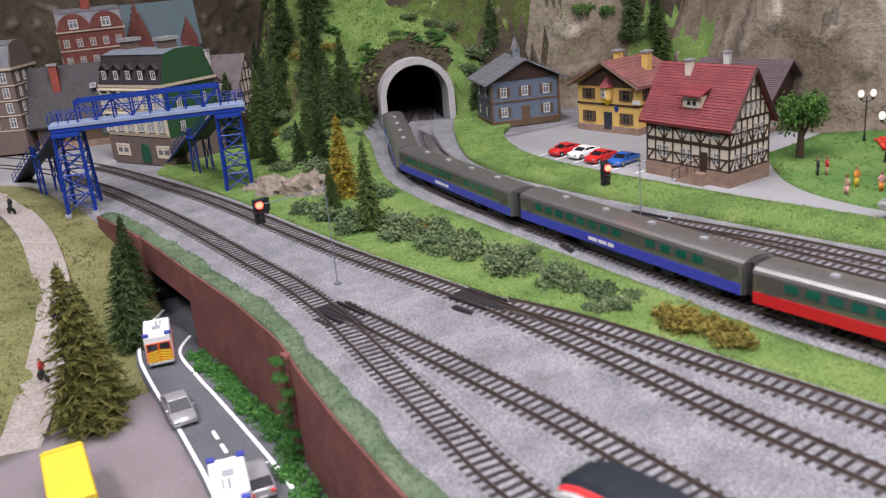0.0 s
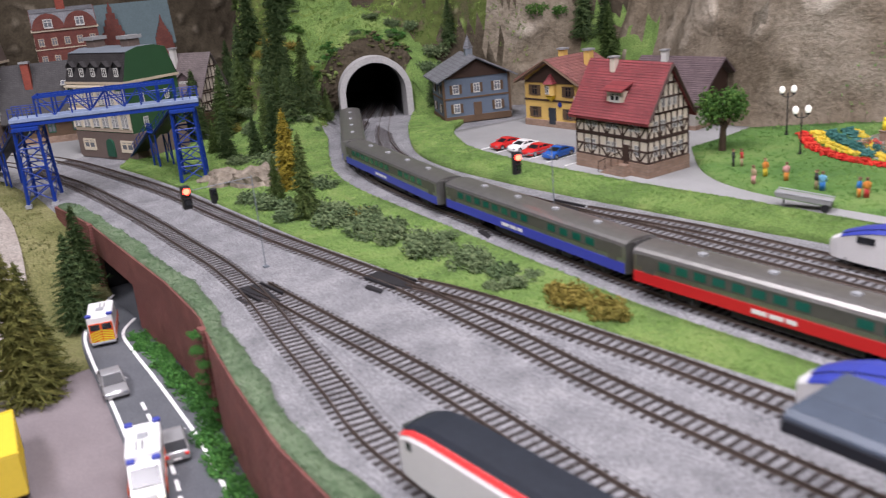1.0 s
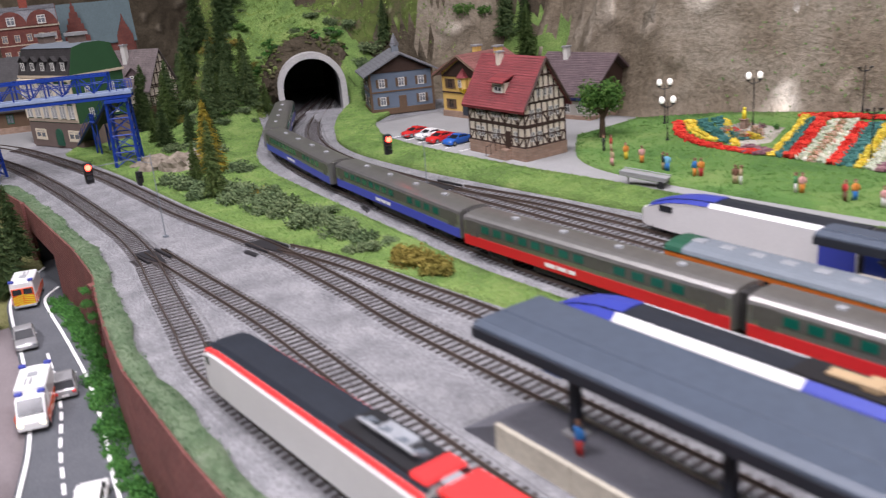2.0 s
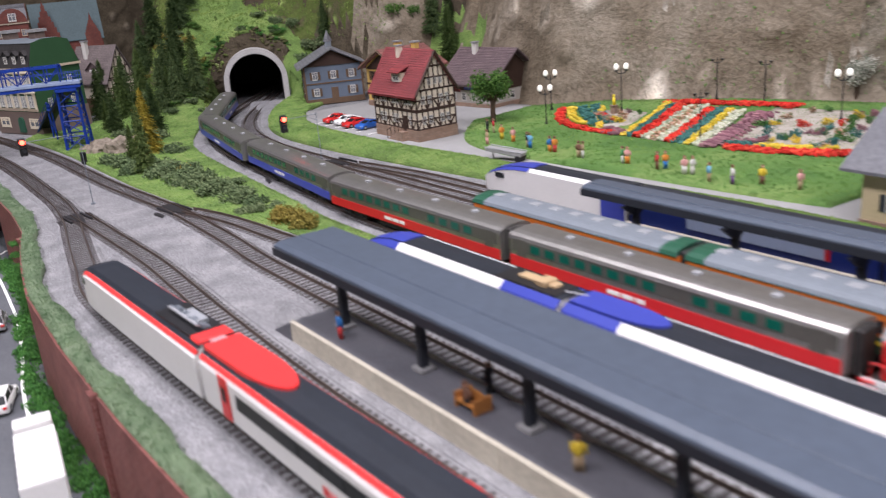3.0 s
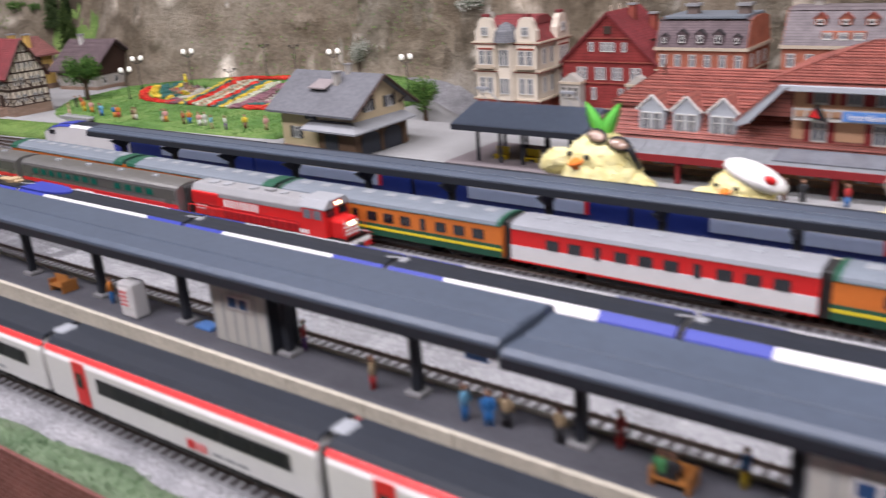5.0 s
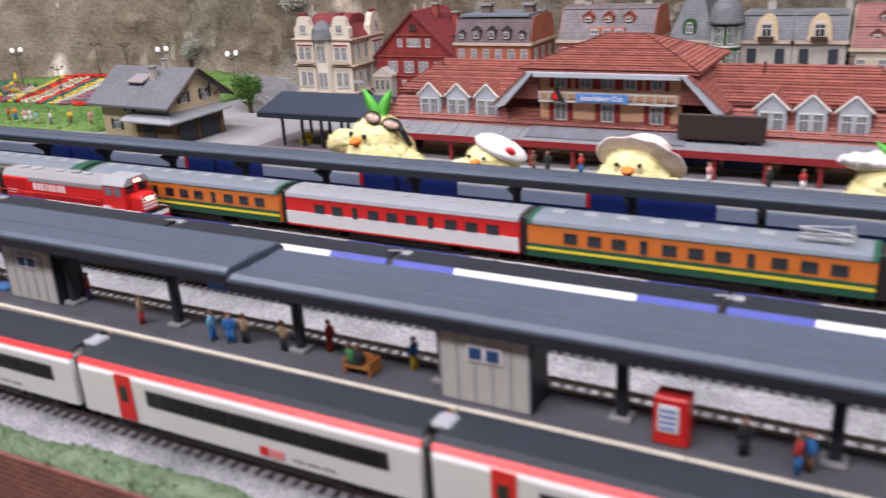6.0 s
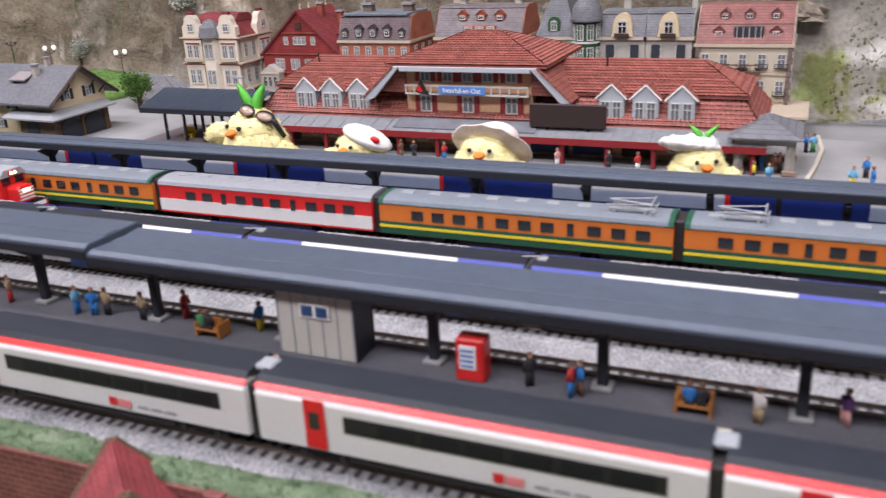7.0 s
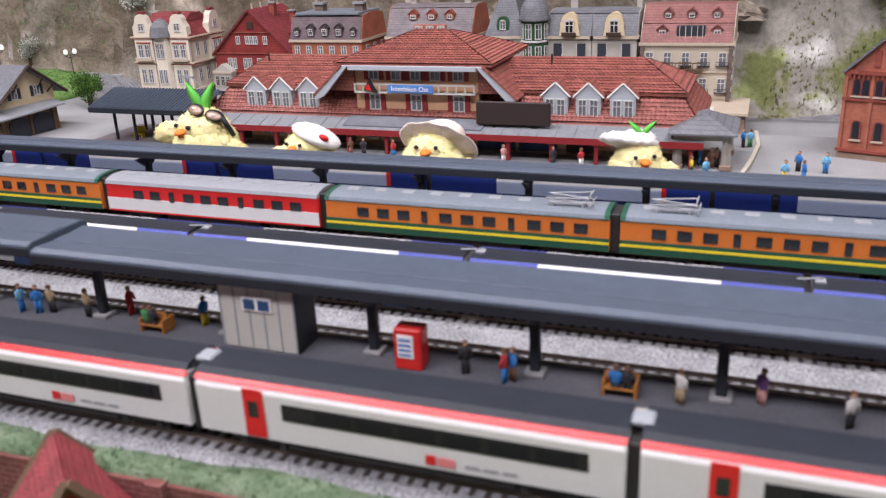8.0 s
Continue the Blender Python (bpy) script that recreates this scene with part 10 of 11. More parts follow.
def lorry(label, x, y, rz, box_c, cab_c, L, W, H, cab_first=True):
    r = thing("lorry", label, "lorry", pose(x, y, ROAD + 0.0045, 0, 0, rz), group="lorries")
    part("cargo_box", Geo().box(-L / 2, L / 2 - 0.026, -W / 2, W / 2, 0.008, H), box_c, r, bevel=0.0008)
    for i in range(7):
        u = -L / 2 + 0.006 + (L - 0.040) * i / 6
        for s in (-1, 1):
            part("box_rib", Geo().box(u - 0.0006, u + 0.0006, *sorted((s * W / 2, s * (W / 2 + 0.0005))), 0.009, H - 0.001), box_c, r)
    for xa in (-L / 2, L / 2 - 0.028):
        part("roof_rim", Geo().box(xa, xa + 0.002, -W / 2, W / 2, H, H + 0.0012), box_c, r)
    part("cab", Geo().prism([(L / 2 - 0.023, 0.006), (L / 2, 0.006), (L / 2 + 0.0005, 0.018), (L / 2 - 0.004, 0.034), (L / 2 - 0.023, 0.036)], -W / 2 * 0.95, W / 2 * 0.95, "y"), cab_c, r, bevel=0.0010)
    part("windscreen", Geo().prism([(L / 2 + 0.0004, 0.0195), (L / 2 + 0.0010, 0.0195), (L / 2 - 0.0030, 0.0315), (L / 2 - 0.0038, 0.0315)], -W / 2 * 0.85, W / 2 * 0.85, "y"), "glass", r)
    part("chassis", Geo().box(-L / 2 + 0.004, L / 2 - 0.004, -W / 2 * 0.6, W / 2 * 0.6, 0.004, 0.009), "underframe", r)
    wheels(r, (-L / 2 + 0.016, -L / 2 + 0.028, L / 2 - 0.012), W / 2 * 0.9, 0.0055)


lorry("yellow box lorry parked on the paved yard", 0.076, 0.602, 82, CAR_PAINT["yellow"], CAR_PAINT["yellow"], 0.105, 0.030, 0.042)
lorry("white lorry driving beside the brick wall", 0.158, 0.165, 82, CAR_PAINT["white"], CAR_PAINT["white"], 0.11, 0.029, 0.030)
pc = motor_car("white police estate with blue lettering bars", "white", 0.122, 0.300, -104, 0.053, 0.021, 0.0172, ROAD + 0.0045, estate=True)
part("light_bar", Geo().box(-0.003, 0.001, -0.007, 0.007, 0.0172, 0.0192), "blue", pc, "blue light bar", bevel=0.0004)
part("bonnet_panel", Geo().box(0.012, 0.023, -0.007, 0.007, 0.0098, 0.0108), "sign_blue", pc, "blue bonnet panel")


def garden_trailer():
    r = thing("flatbed_trailer", "grey steel flatbed trailer on the service road", "trailer", pose(0.783, 0.368, PLAZA + 0.0045, 0, 0, -70))
    part("bed", Geo().prism([(-0.026, 0.012), (0.024, 0.006), (0.026, 0.0105), (-0.028, 0.0165)], -0.008, 0.008, "y"), "grey", r, bevel=0.0004)
    part("rail", Geo().rod((-0.027, -0.008, 0.0175), (0.026, -0.008, 0.0115), 0.0006, n=4).rod((-0.027, 0.008, 0.0175), (0.026, 0.008, 0.0115), 0.0006, n=4), "vent", r)
    part("wheel_block", Geo().rod((0.020, -0.009, 0.004), (0.020, 0.009, 0.004), 0.004, n=12), "black", r)
    part("leg", Geo().rod((-0.020, 0, 0.0), (-0.020, 0, 0.013), 0.001), "grey", r)


garden_trailer()

# ---- painted miniature figures: plain shapes ----
SHIRT = {"blue": (0.03, 0.16, 0.42), "red": (0.45, 0.04, 0.04), "yellow": (0.62, 0.45, 0.04), "white": (0.62, 0.60, 0.57), "black": (0.025, 0.025, 0.028), "tan": (0.36, 0.27, 0.16), "green": (0.06, 0.22, 0.08), "purple": (0.14, 0.06, 0.20), "orange": (0.60, 0.22, 0.04), "sky": (0.16, 0.40, 0.58), "pink": (0.58, 0.30, 0.28), "brown": (0.16, 0.08, 0.05)}
for k, c in SHIRT.items():
    MAT["fig_" + k] = paint("figure_" + k, c, 0.6, 0.08)
MAT["fig_skin"] = paint("figure_skin", (0.52, 0.30, 0.20), 0.6, 0.05)


def joined(name, pieces, smooth=True):
    """One mesh out of several solids, each with its own paint."""
    v, f, mi, names = [], [], [], []
    for geo, mt in pieces:
        if mt not in names:
            names.append(mt)
        k = len(v)
        v += geo.v
        f += [tuple(i + k for i in q) for q in geo.f]
        mi += [names.index(mt)] * len(geo.f)
    me = bpy.data.meshes.new(name)
    me.from_pydata(v, [], f)
    for mt in names:
        me.materials.append(MAT[mt])
    me.polygons.foreach_set("material_index", mi)
    if smooth:
        me.shade_smooth()
    return me


FIGS = {}


def figurine(x, y, z, top, low, rz=0.0, seated=False, where="on the platform"):
    key = (top, low, seated)
    if key not in FIGS:
        dz = -0.0055 if seated else 0.0
        legs = Geo().rod((-0.0014, 0, 0.0), (-0.0012, 0, 0.0095 + dz), 0.0012, 0.0016, 7).rod((0.0014, 0, 0.0), (0.0012, 0, 0.0095 + dz), 0.0012, 0.0016, 7)
        body = Geo().rings([[(rx * math.cos(2 * math.pi * i / 10), ry * math.sin(2 * math.pi * i / 10), zz + dz) for i in range(10)] for rx, ry, zz in ((0.0022, 0.0016, 0.0085), (0.0026, 0.0018, 0.0110), (0.0031, 0.0019, 0.0152), (0.0020, 0.0014, 0.0166))])
        body.rod((-0.0030, 0, 0.0155 + dz), (-0.0036, -0.0008, 0.0095 + dz), 0.0009, 0.0007, 6).rod((0.0030, 0, 0.0155 + dz), (0.0034, -0.0014, 0.0098 + dz), 0.0009, 0.0007, 6)
        head = Geo().ball((0, 0, 0.0187 + dz), (0.0016, 0.0017, 0.0020), 8, 6)
        hair = Geo().ball((0, 0.0003, 0.0194 + dz), (0.0017, 0.0018, 0.0016), 8, 6)
        FIGS[key] = joined("figurine", [(legs, "fig_" + low), (body, "fig_" + top), (head, "fig_skin"), (hair, "fig_brown")])
    single("figurine", FIGS[key], None, "painted plastic miniature figure, %s over %s, standing %s" % (top, low, where), "figurine", pose(x, y, z, 0, 0, rz), group="miniature figures")


deck = G + 0.0157
random.seed(3)
for x, y, a, b in ((0.344, 0.030, "blue", "red"), (0.367, -0.105, "black", "black"), (0.347, -0.198, "yellow", "tan"), (0.352, -0.372, "orange", "blue"), (0.366, -0.557, "red", "purple"), (0.349, -0.628, "tan", "red"), (0.348, -0.692, "sky", "blue"), (0.349, -0.706, "blue", "blue"), (0.352, -0.715, "tan", "black"),
                   (0.353, -0.745, "tan", "black"), (0.364, -0.772, "red", "red"), (0.363, -0.832, "blue", "yellow"), (0.347, -1.018, "black", "black"), (0.343, -1.042, "red", "blue"), (0.346, -1.046, "blue", "brown"), (0.346, -1.136, "white", "tan"), (0.357, -1.176, "purple", "pink"), (0.345, -1.217, "white", "black"), (0.36, -1.28, "blue", "black")):
    figurine(x, y, deck, a, b, random.uniform(0, 360))
pz = PLAZA + 0.0045
for x, y, a, b in ((0.800, -1.190, "sky", "yellow"), (0.838, -1.203, "blue", "black"), (0.803, -1.207, "blue", "blue"), (0.836, -1.228, "sky", "blue"), (0.928, -1.148, "blue", "black"), (0.930, -1.155, "sky", "green"), (0.80, -1.103, "yellow", "black"), (0.796, -1.117, "sky", "blue"), (0.845, -1.108, "blue", "blue"), (0.862, -1.102, "black", "black"), (0.838, -1.125, "brown", "black"),
                   (0.836, -1.120, "brown", "brown"), (0.812, -0.905, "pink", "white"), (0.812, -0.990, "red", "white"), (0.812, -0.738, "black", "black"), (0.812, -0.722, "brown", "brown"), (0.812, -0.775, "red", "blue"), (0.812, -0.96, "black", "black")):
    figurine(x, y, pz, a, b, random.uniform(0, 360), where="on the forecourt")
for x, y, a, b in ((0.872, 0.515, "black", "black"), (0.878, 0.508, "red", "tan"), (0.820, 0.452, "tan", "pink"), (0.853, 0.460, "orange", "yellow"), (0.850, 0.432, "pink", "orange"), (0.838, 0.390, "black", "tan"), (0.836, 0.382, "sky", "blue"), (0.834, 0.342, "blue", "orange"), (0.837, 0.336, "orange", "red"), (0.832, 0.288, "brown", "tan"), (0.833, 0.282, "tan", "white"), (0.838, 0.222, "green", "white"), (0.840, 0.216, "pink", "orange"),
                   (0.838, 0.170, "red", "brown"), (0.845, 0.164, "orange", "blue"), (0.838, 0.132, "pink", "white"), (0.842, 0.124, "white", "white"), (0.828, 0.092, "sky", "tan"), (0.832, 0.066, "white", "purple"), (0.848, 0.042, "yellow", "brown"), (0.852, 0.002, "pink", "tan")):
    figurine(x, y, height(x, y) + 0.0085, a, b, random.uniform(0, 360), where="on the lawn's edge")
for x, y in ((0.172, 1.24), (0.147, 0.945), (0.108, 0.845), (0.178, 1.46)):
    zz = height(x, y) + 0.004
    figurine(x, y, zz + 0.004, "red" if x < 0.12 else "black", "black", 40, where="astride a bicycle")
    c = thing("model_bicycle", "tiny black bicycle on the sandy footpath", "bicycle", pose(x, y, zz, 0, 0, 110), group="bicycles")
    for u in (-0.0062, 0.0062):
        part("wheel", Geo().rod((u, -0.0003, 0.0042), (u, 0.0003, 0.0042), 0.0042, n=14), "black", c)
    part("frame", Geo().rod((-0.0062, 0, 0.0042), (-0.001, 0, 0.0085), 0.0004, n=4).rod((-0.001, 0, 0.0085), (0.0055, 0, 0.009), 0.0004, n=4).rod((0.0062, 0, 0.0042), (0.0052, 0, 0.0105), 0.0004, n=4).rod((0.0052, -0.002, 0.0105), (0.0052, 0.002, 0.0105), 0.0004, n=4), "black", c)

# ---- platform furniture ----


def kiosk(y0, y1, x=0.341):
    r = thing("platform_kiosk", "pale grey panelled kiosk with a blue double window", "kiosk", pose(x, y0, deck, 0, 0, -90), group="platform kiosks")
    L, d, h = y0 - y1, 0.024, 0.0465
    part("body", Geo().box(0, L, 0, d, 0, h), "cream_panel", r, bevel=0.0006)
    for i in range(6):
        u = L * i / 5
        part("panel_joint", Geo().box(u - 0.0005, u + 0.0005, -0.0004, d + 0.0004, 0.001, h - 0.001), "vent", r)
    for u in (L * 0.42, L * 0.615):
        w = part("window", Geo().box(u - 0.0050, u + 0.0050, -0.0012, 0.0004, 0.0262, 0.0352), "lettering", r)
        part("pane", Geo().box(u - 0.0038, u + 0.0038, -0.0016, -0.0006, 0.0274, 0.0340), "kiosk_glass", w, "blue glass pane")
    part("side_wall", Geo().box(L, L + 0.0012, 0.0005, d - 0.0005, 0.0005, h - 0.0005), "canopy_dark", r, "dark end wall")


MAT["kiosk_glass"] = paint("blue_glass", (0.035, 0.085, 0.20), 0.25, 0.2, 200.0, spec=0.6)
MAT["cream_panel"] = paint("cream_panel", (0.50, 0.49, 0.44), 0.6, 0.06)
kiosk(-0.494, -0.545, 0.349)
kiosk(-0.862, -0.913)


def bench(y, colour="fig_orange"):
    r = thing("platform_bench", "brown wooden double bench on the platform", "bench", pose(0.349, y, deck, 0, 0, 90), group="platform benches")
    for s in (-1, 1):
        part("seat", Geo().box(-0.0085, 0.0085, *sorted((s * 0.001, s * 0.007)), 0.0050, 0.0060), "bench_wood", r)
        part("side", Geo().box(s * 0.0085 - 0.0008, s * 0.0085 + 0.0008, -0.0065, 0.0065, 0, 0.0095), "bench_wood", r, bevel=0.0004)
    part("backrest", Geo().box(-0.0085, 0.0085, -0.0006, 0.0006, 0.005, 0.0125), "bench_wood", r)


MAT["bench_wood"] = paint("orange_brown_wood", (0.46, 0.19, 0.05), 0.6, 0.15)
for y in (-0.112, -0.312, -0.805, -1.105):
    bench(y)
for y, a in ((-0.806, "black"), (-0.801, "green"), (-1.103, "blue"), (-1.109, "black"), (-0.113, "brown")):
    figurine(0.344, y, deck + 0.0045, a, "black", 90, True, "on a bench")


def booth(y, mat, label, h=0.026, pane="lettering"):
    r = thing("vending_machine", label, "vending machine", pose(0.346, y, deck, 0, 0, -90), group="platform machines")
    part("case", Geo().box(-0.0085, 0.0085, -0.005, 0.007, 0, h), mat, r, bevel=0.0010)
    part("front_panel", Geo().box(-0.0060, 0.0040, -0.0058, -0.0048, h * 0.30, h * 0.86), pane, r, "pale display panel", bevel=0.0003)
    g = Geo()
    for i in range(4):
        g.box(-0.0050, 0.0026, -0.0061, -0.0057, h * (0.36 + 0.12 * i), h * (0.41 + 0.12 * i))
    part("display_bar", g, "sign_blue" if mat == "red" else "red", r)


booth(-0.985, "red", "red telephone booth on the platform")
booth(-0.408, "white", "white vending machine with red display on the platform")
for y in (0.055, -0.975, -0.70):
    s = thing("hanging_sign", "small blue sign hanging below the canopy", "sign", pose(0.350, y, 0.018), group="hanging signs")
    part("panel", Geo().box(-0.001, 0.001, -0.007, 0.007, -0.003, 0.006), "sign_blue", s, bevel=0.0004)
    part("hanger", Geo().rod((0, -0.005, 0.006), (0, -0.005, 0.0115), 0.0004, n=4).rod((0, 0.005, 0.006), (0, 0.005, 0.0115), 0.0004, n=4), "black", s)
part("cloth", Geo().box(0.352, 0.362, -0.482, -0.466, deck, deck + 0.003), "sign_blue", thing("luggage_trolley", "flat blue luggage pile beside the kiosk", "luggage"), bevel=0.0008)

# ---- plush chicks on the forecourt ----
MAT["plush"] = blotch("yellow_plush", ((0.3, (0.80, 0.70, 0.30)), (0.55, (0.88, 0.80, 0.42)), (0.8, (0.90, 0.85, 0.55))), 60.0, bump=0.0002, bump_scale=500.0, fine=0.06)
MAT["plush_white"] = blotch("white_plush", ((0.3, (0.74, 0.72, 0.67)), (0.7, (0.84, 0.82, 0.78))), 90.0, bump=0.0002, bump_scale=600.0, fine=0.05)
MAT["straw"] = blotch("pale_straw", ((0.3, (0.72, 0.60, 0.52)), (0.7, (0.82, 0.72, 0.64))), 120.0, bump=0.0008, bump_scale=500.0, fine=0.15)
MAT["beak"] = paint("orange_felt", (0.78, 0.20, 0.03), 0.8, 0.06)
MAT["leaf_felt"] = paint("green_felt", (0.14, 0.56, 0.08), 0.8, 0.08)
MAT["pink_felt"] = paint("pink_felt", (0.75, 0.32, 0.25), 0.8, 0.06)


def fuzz(g, amount, seed):
    g.v = [tuple(Vector(p) + Vector(p).normalized() * amount * noise.fractal(Vector(p) * 260 + Vector((seed, 0, 0)), 0.8, 2.0, 3)) for p in g.v]
    return g


def fur(g, seed, count, length, r, low):
    """Short tapering hairs standing on a soft body."""
    rnd = random.Random(seed)
    faces = [f for f in g.f if len(f) == 4]
    hair = Geo()
    mid = Vector((0, 0, low))
    for _ in range(count):
        f = rnd.choice(faces)
        w = [rnd.random() for _ in f]
        t = sum(w)
        p = sum((Vector(g.v[i]) * (k / t) for i, k in zip(f, w)), Vector())
        d = (p - mid).normalized()
        d = (d + Vector((rnd.gauss(0, 0.35), rnd.gauss(0, 0.35), rnd.gauss(0, 0.35) - 0.18))).normalized()
        spike(hair, p - d * length * 0.15, d, length * rnd.uniform(0.5, 1.25), r)
    return hair


def chick(x, y, rz, size, hat, label, seed, wide=1.0, tall=1.0, turn=0.0, raised=(0.44, 0.30)):
    """A stuffed toy in one mesh: furry body, wings, beak, eyes, hat."""
    s = size
    look_to = Matrix.Rotation(radians(turn), 3, "Z")
    face = lambda g: [tuple(look_to @ Vector(p)) for p in g.v]
    body = fuzz(Geo().ball((0, 0, 0.40 * s), (0.60 * s, 0.50 * s, 0.46 * s), 40, 26), 0.05 * s, seed)
    body.add(*(lambda q: (q.v, q.f))(fuzz(Geo().ball((0, -0.02 * s, 0.66 * s), (0.46 * s, 0.42 * s, 0.36 * s), 36, 22), 0.05 * s, seed + 1)))
    for k, up in zip((-1, 1), raised):
        w = fuzz(Geo().ball((0, 0, 0), (0.27 * s, 0.16 * s, 0.19 * s), 20, 14, Euler((0, k * 0.35, 0)).to_matrix()), 0.04 * s, seed + 3 + k)
        w.v = [(p[0] + k * 0.60 * s, p[1] - 0.16 * s, p[2] + up * s) for p in w.v]
        body.add(w.v, w.f)
    beak = Geo().ball((0, -0.45 * s, 0.68 * s), (0.11 * s, 0.14 * s, 0.055 * s), 14, 8, Euler((0.25, 0, 0)).to_matrix()).ball((0, -0.42 * s, 0.60 * s), (0.085 * s, 0.10 * s, 0.045 * s), 12, 8)
    eyes = Geo().ball((-0.19 * s, -0.425 * s, 0.77 * s), 0.042 * s, 12, 8).ball((0.19 * s, -0.425 * s, 0.77 * s), 0.042 * s, 12, 8)
    beak.v, eyes.v = face(beak), face(eyes)
    out = [(body, "plush"), (fur(body, seed, 5200, 0.065 * s, 0.0075 * s, 0.45 * s), "plush"), (beak, "beak"), (eyes, "black")]
    if hat == "beret":
        cap = fuzz(Geo().ball((0.24 * s, 0.02 * s, 0.90 * s), (0.58 * s, 0.46 * s, 0.22 * s), 30, 16, Euler((0, 0.48, 0)).to_matrix()), 0.015 * s, seed)
        out += [(cap, "plush_white"), (fur(cap, seed + 9, 500, 0.04 * s, 0.010 * s, 0.7 * s), "plush_white")]
        out.append((Geo().ball((0.52 * s, -0.32 * s, 0.93 * s), (0.12 * s, 0.06 * s, 0.08 * s), 12, 8, Euler((0, 0.5, 0)).to_matrix()), "red"))
    if hat == "straw":
        tilt = Euler((-0.95, 0.28, 0)).to_matrix()
        brim = Geo().ball((0.10 * s, 0.02 * s, 0.74 * s), (0.78 * s, 0.62 * s, 0.045 * s), 40, 10, tilt)
        brim.v = [(p[0], p[1], p[2] + 0.02 * s * math.sin(9 * math.atan2(p[2] - 0.74 * s, p[0]))) for p in brim.v]
        out.append((brim.ball((0.12 * s, 0.22 * s, 0.86 * s), (0.46 * s, 0.36 * s, 0.34 * s), 26, 14), "straw"))
        out.append((Geo().ball((0.42 * s, -0.36 * s, 0.42 * s), (0.10 * s, 0.06 * s, 0.08 * s), 10, 8), "pink_felt"))
    if hat == "cap":
        cap = fuzz(Geo().ball((-0.20 * s, 0.04 * s, 0.98 * s), (0.60 * s, 0.44 * s, 0.15 * s), 34, 16, Euler((-0.25, 0.10, 0)).to_matrix()), 0.03 * s, seed)
        cap.v = [(p[0], p[1], p[2] + 0.016 * s * math.sin(p[0] / s * 34)) for p in cap.v]
        top = fuzz(Geo().ball((-0.04 * s, 0.08 * s, 1.03 * s), (0.38 * s, 0.32 * s, 0.14 * s), 24, 14), 0.02 * s, seed)
        cap.add(top.v, top.f)
        out += [(cap, "plush_white"), (fur(cap, seed + 9, 700, 0.05 * s, 0.011 * s, 0.8 * s), "plush_white")]
    if hat in ("leaf", "cap"):
        z0, hgt, x0 = (0.97 * s, 0.52 * s, 0.04 * s) if hat == "leaf" else (1.12 * s, 0.26 * s, 0.06 * s)
        g = Geo()
        for k in (-1, 1):
            rows = []
            for j in range(7):
                t = j / 6.0
                half = 0.105 * s * math.sin(math.pi * min(1.0, 0.12 + 0.88 * t)) ** 0.8 * (1.0 if hat == "leaf" else 0.75) + 0.004 * s
                c = Vector((x0 + k * (0.05 + 0.20 * t ** 1.6) * s * (1.0 if hat == "leaf" else 1.1), -0.04 * s * math.sin(math.pi * t), z0 + hgt * t))
                rows.append([c + Vector((-half, 0, 0)), c + Vector((0, -0.035 * s, 0)), c + Vector((half, 0, 0)), c + Vector((0, -0.012 * s, 0))])
            g.rings(rows)
        out.append((g, "leaf_felt"))
    if hat == "leaf":
        rim, lens = Geo(), Geo()
        for k in (-1, 1):
            c = Vector((0.20 * s + k * 0.155 * s, -0.25 * s + 0.05 * s * (k > 0), 0.995 * s - k * 0.055 * s))
            m = Euler((-0.75, 0.30, 0.25 * k)).to_matrix()
            rim.ball(c, (0.17 * s, 0.045 * s, 0.115 * s), 20, 10, m)
            lens.ball(c + Vector((0, -0.03 * s, 0.0)), (0.138 * s, 0.035 * s, 0.088 * s), 20, 10, m)
        rim.rod((0.50 * s, -0.22 * s, 0.90 * s), (0.60 * s, -0.06 * s, 0.56 * s), 0.055 * s, 0.04 * s, 8)
        for q in (-0.16, 0.40):
            rim.ball((q * s, -0.47 * s, 0.30 * s), (0.13 * s, 0.04 * s, 0.05 * s), 12, 8, Euler((0, 0.5 if q > 0 else -0.5, 0)).to_matrix())
        rim.v, lens.v = [tuple(Matrix.Rotation(radians(turn * 0.1), 3, "Z") @ Vector(p)) for p in rim.v], [tuple(Matrix.Rotation(radians(turn * 0.1), 3, "Z") @ Vector(p)) for p in lens.v]
        out += [(rim, "black"), (lens, "pane_gold")]
    for q, _ in out:
        q.v = [(p[0] * wide, p[1], p[2] * tall) for p in q.v]
    single("plush_chick", joined("plush_chick", out), None, label, "plush toy", pose(x, y, PLAZA + 0.004, 0, 0, rz), group="plush chicks")


MAT["pane_gold"] = paint("smoky_lens", (0.30, 0.20, 0.14), 0.12, 0.1, spec=0.8)
chick(0.745, -0.573, -82, 0.063, "leaf", "yellow plush chick wearing sunglasses with green leaf tuft", 1.0, 1.02, 1.0, -32, (0.62, 0.30))
chick(0.742, -0.704, -82, 0.044, "beret", "yellow plush chick wearing a white beret", 2.0, 1.12, 0.98, -24, (0.46, 0.30))
chick(0.742, -0.851, -82, 0.052, "straw", "yellow plush chick wearing a pale straw hat", 3.0, 1.05, 0.95, -6, (0.30, 0.30))
chick(0.742, -1.058, -82, 0.049, "cap", "yellow plush chick with white cap and leaf sprout", 4.0, 0.95, 1.0, 18, (0.30, 0.42))


MAT["red_board"] = paint("red_boarding", (0.26, 0.030, 0.028), 0.6, 0.12)
# ---- red-roofed house below the wall, only its gable tip in view ----
rh = house("lower_house", "red boarded house with brown bargeboards below the wall", 0.1615, -0.850, -41, 0.076, 0.036, 0.057, 0.0465, "y", "red_board", "roof_red", None, 0, 0.006, -0.1175)
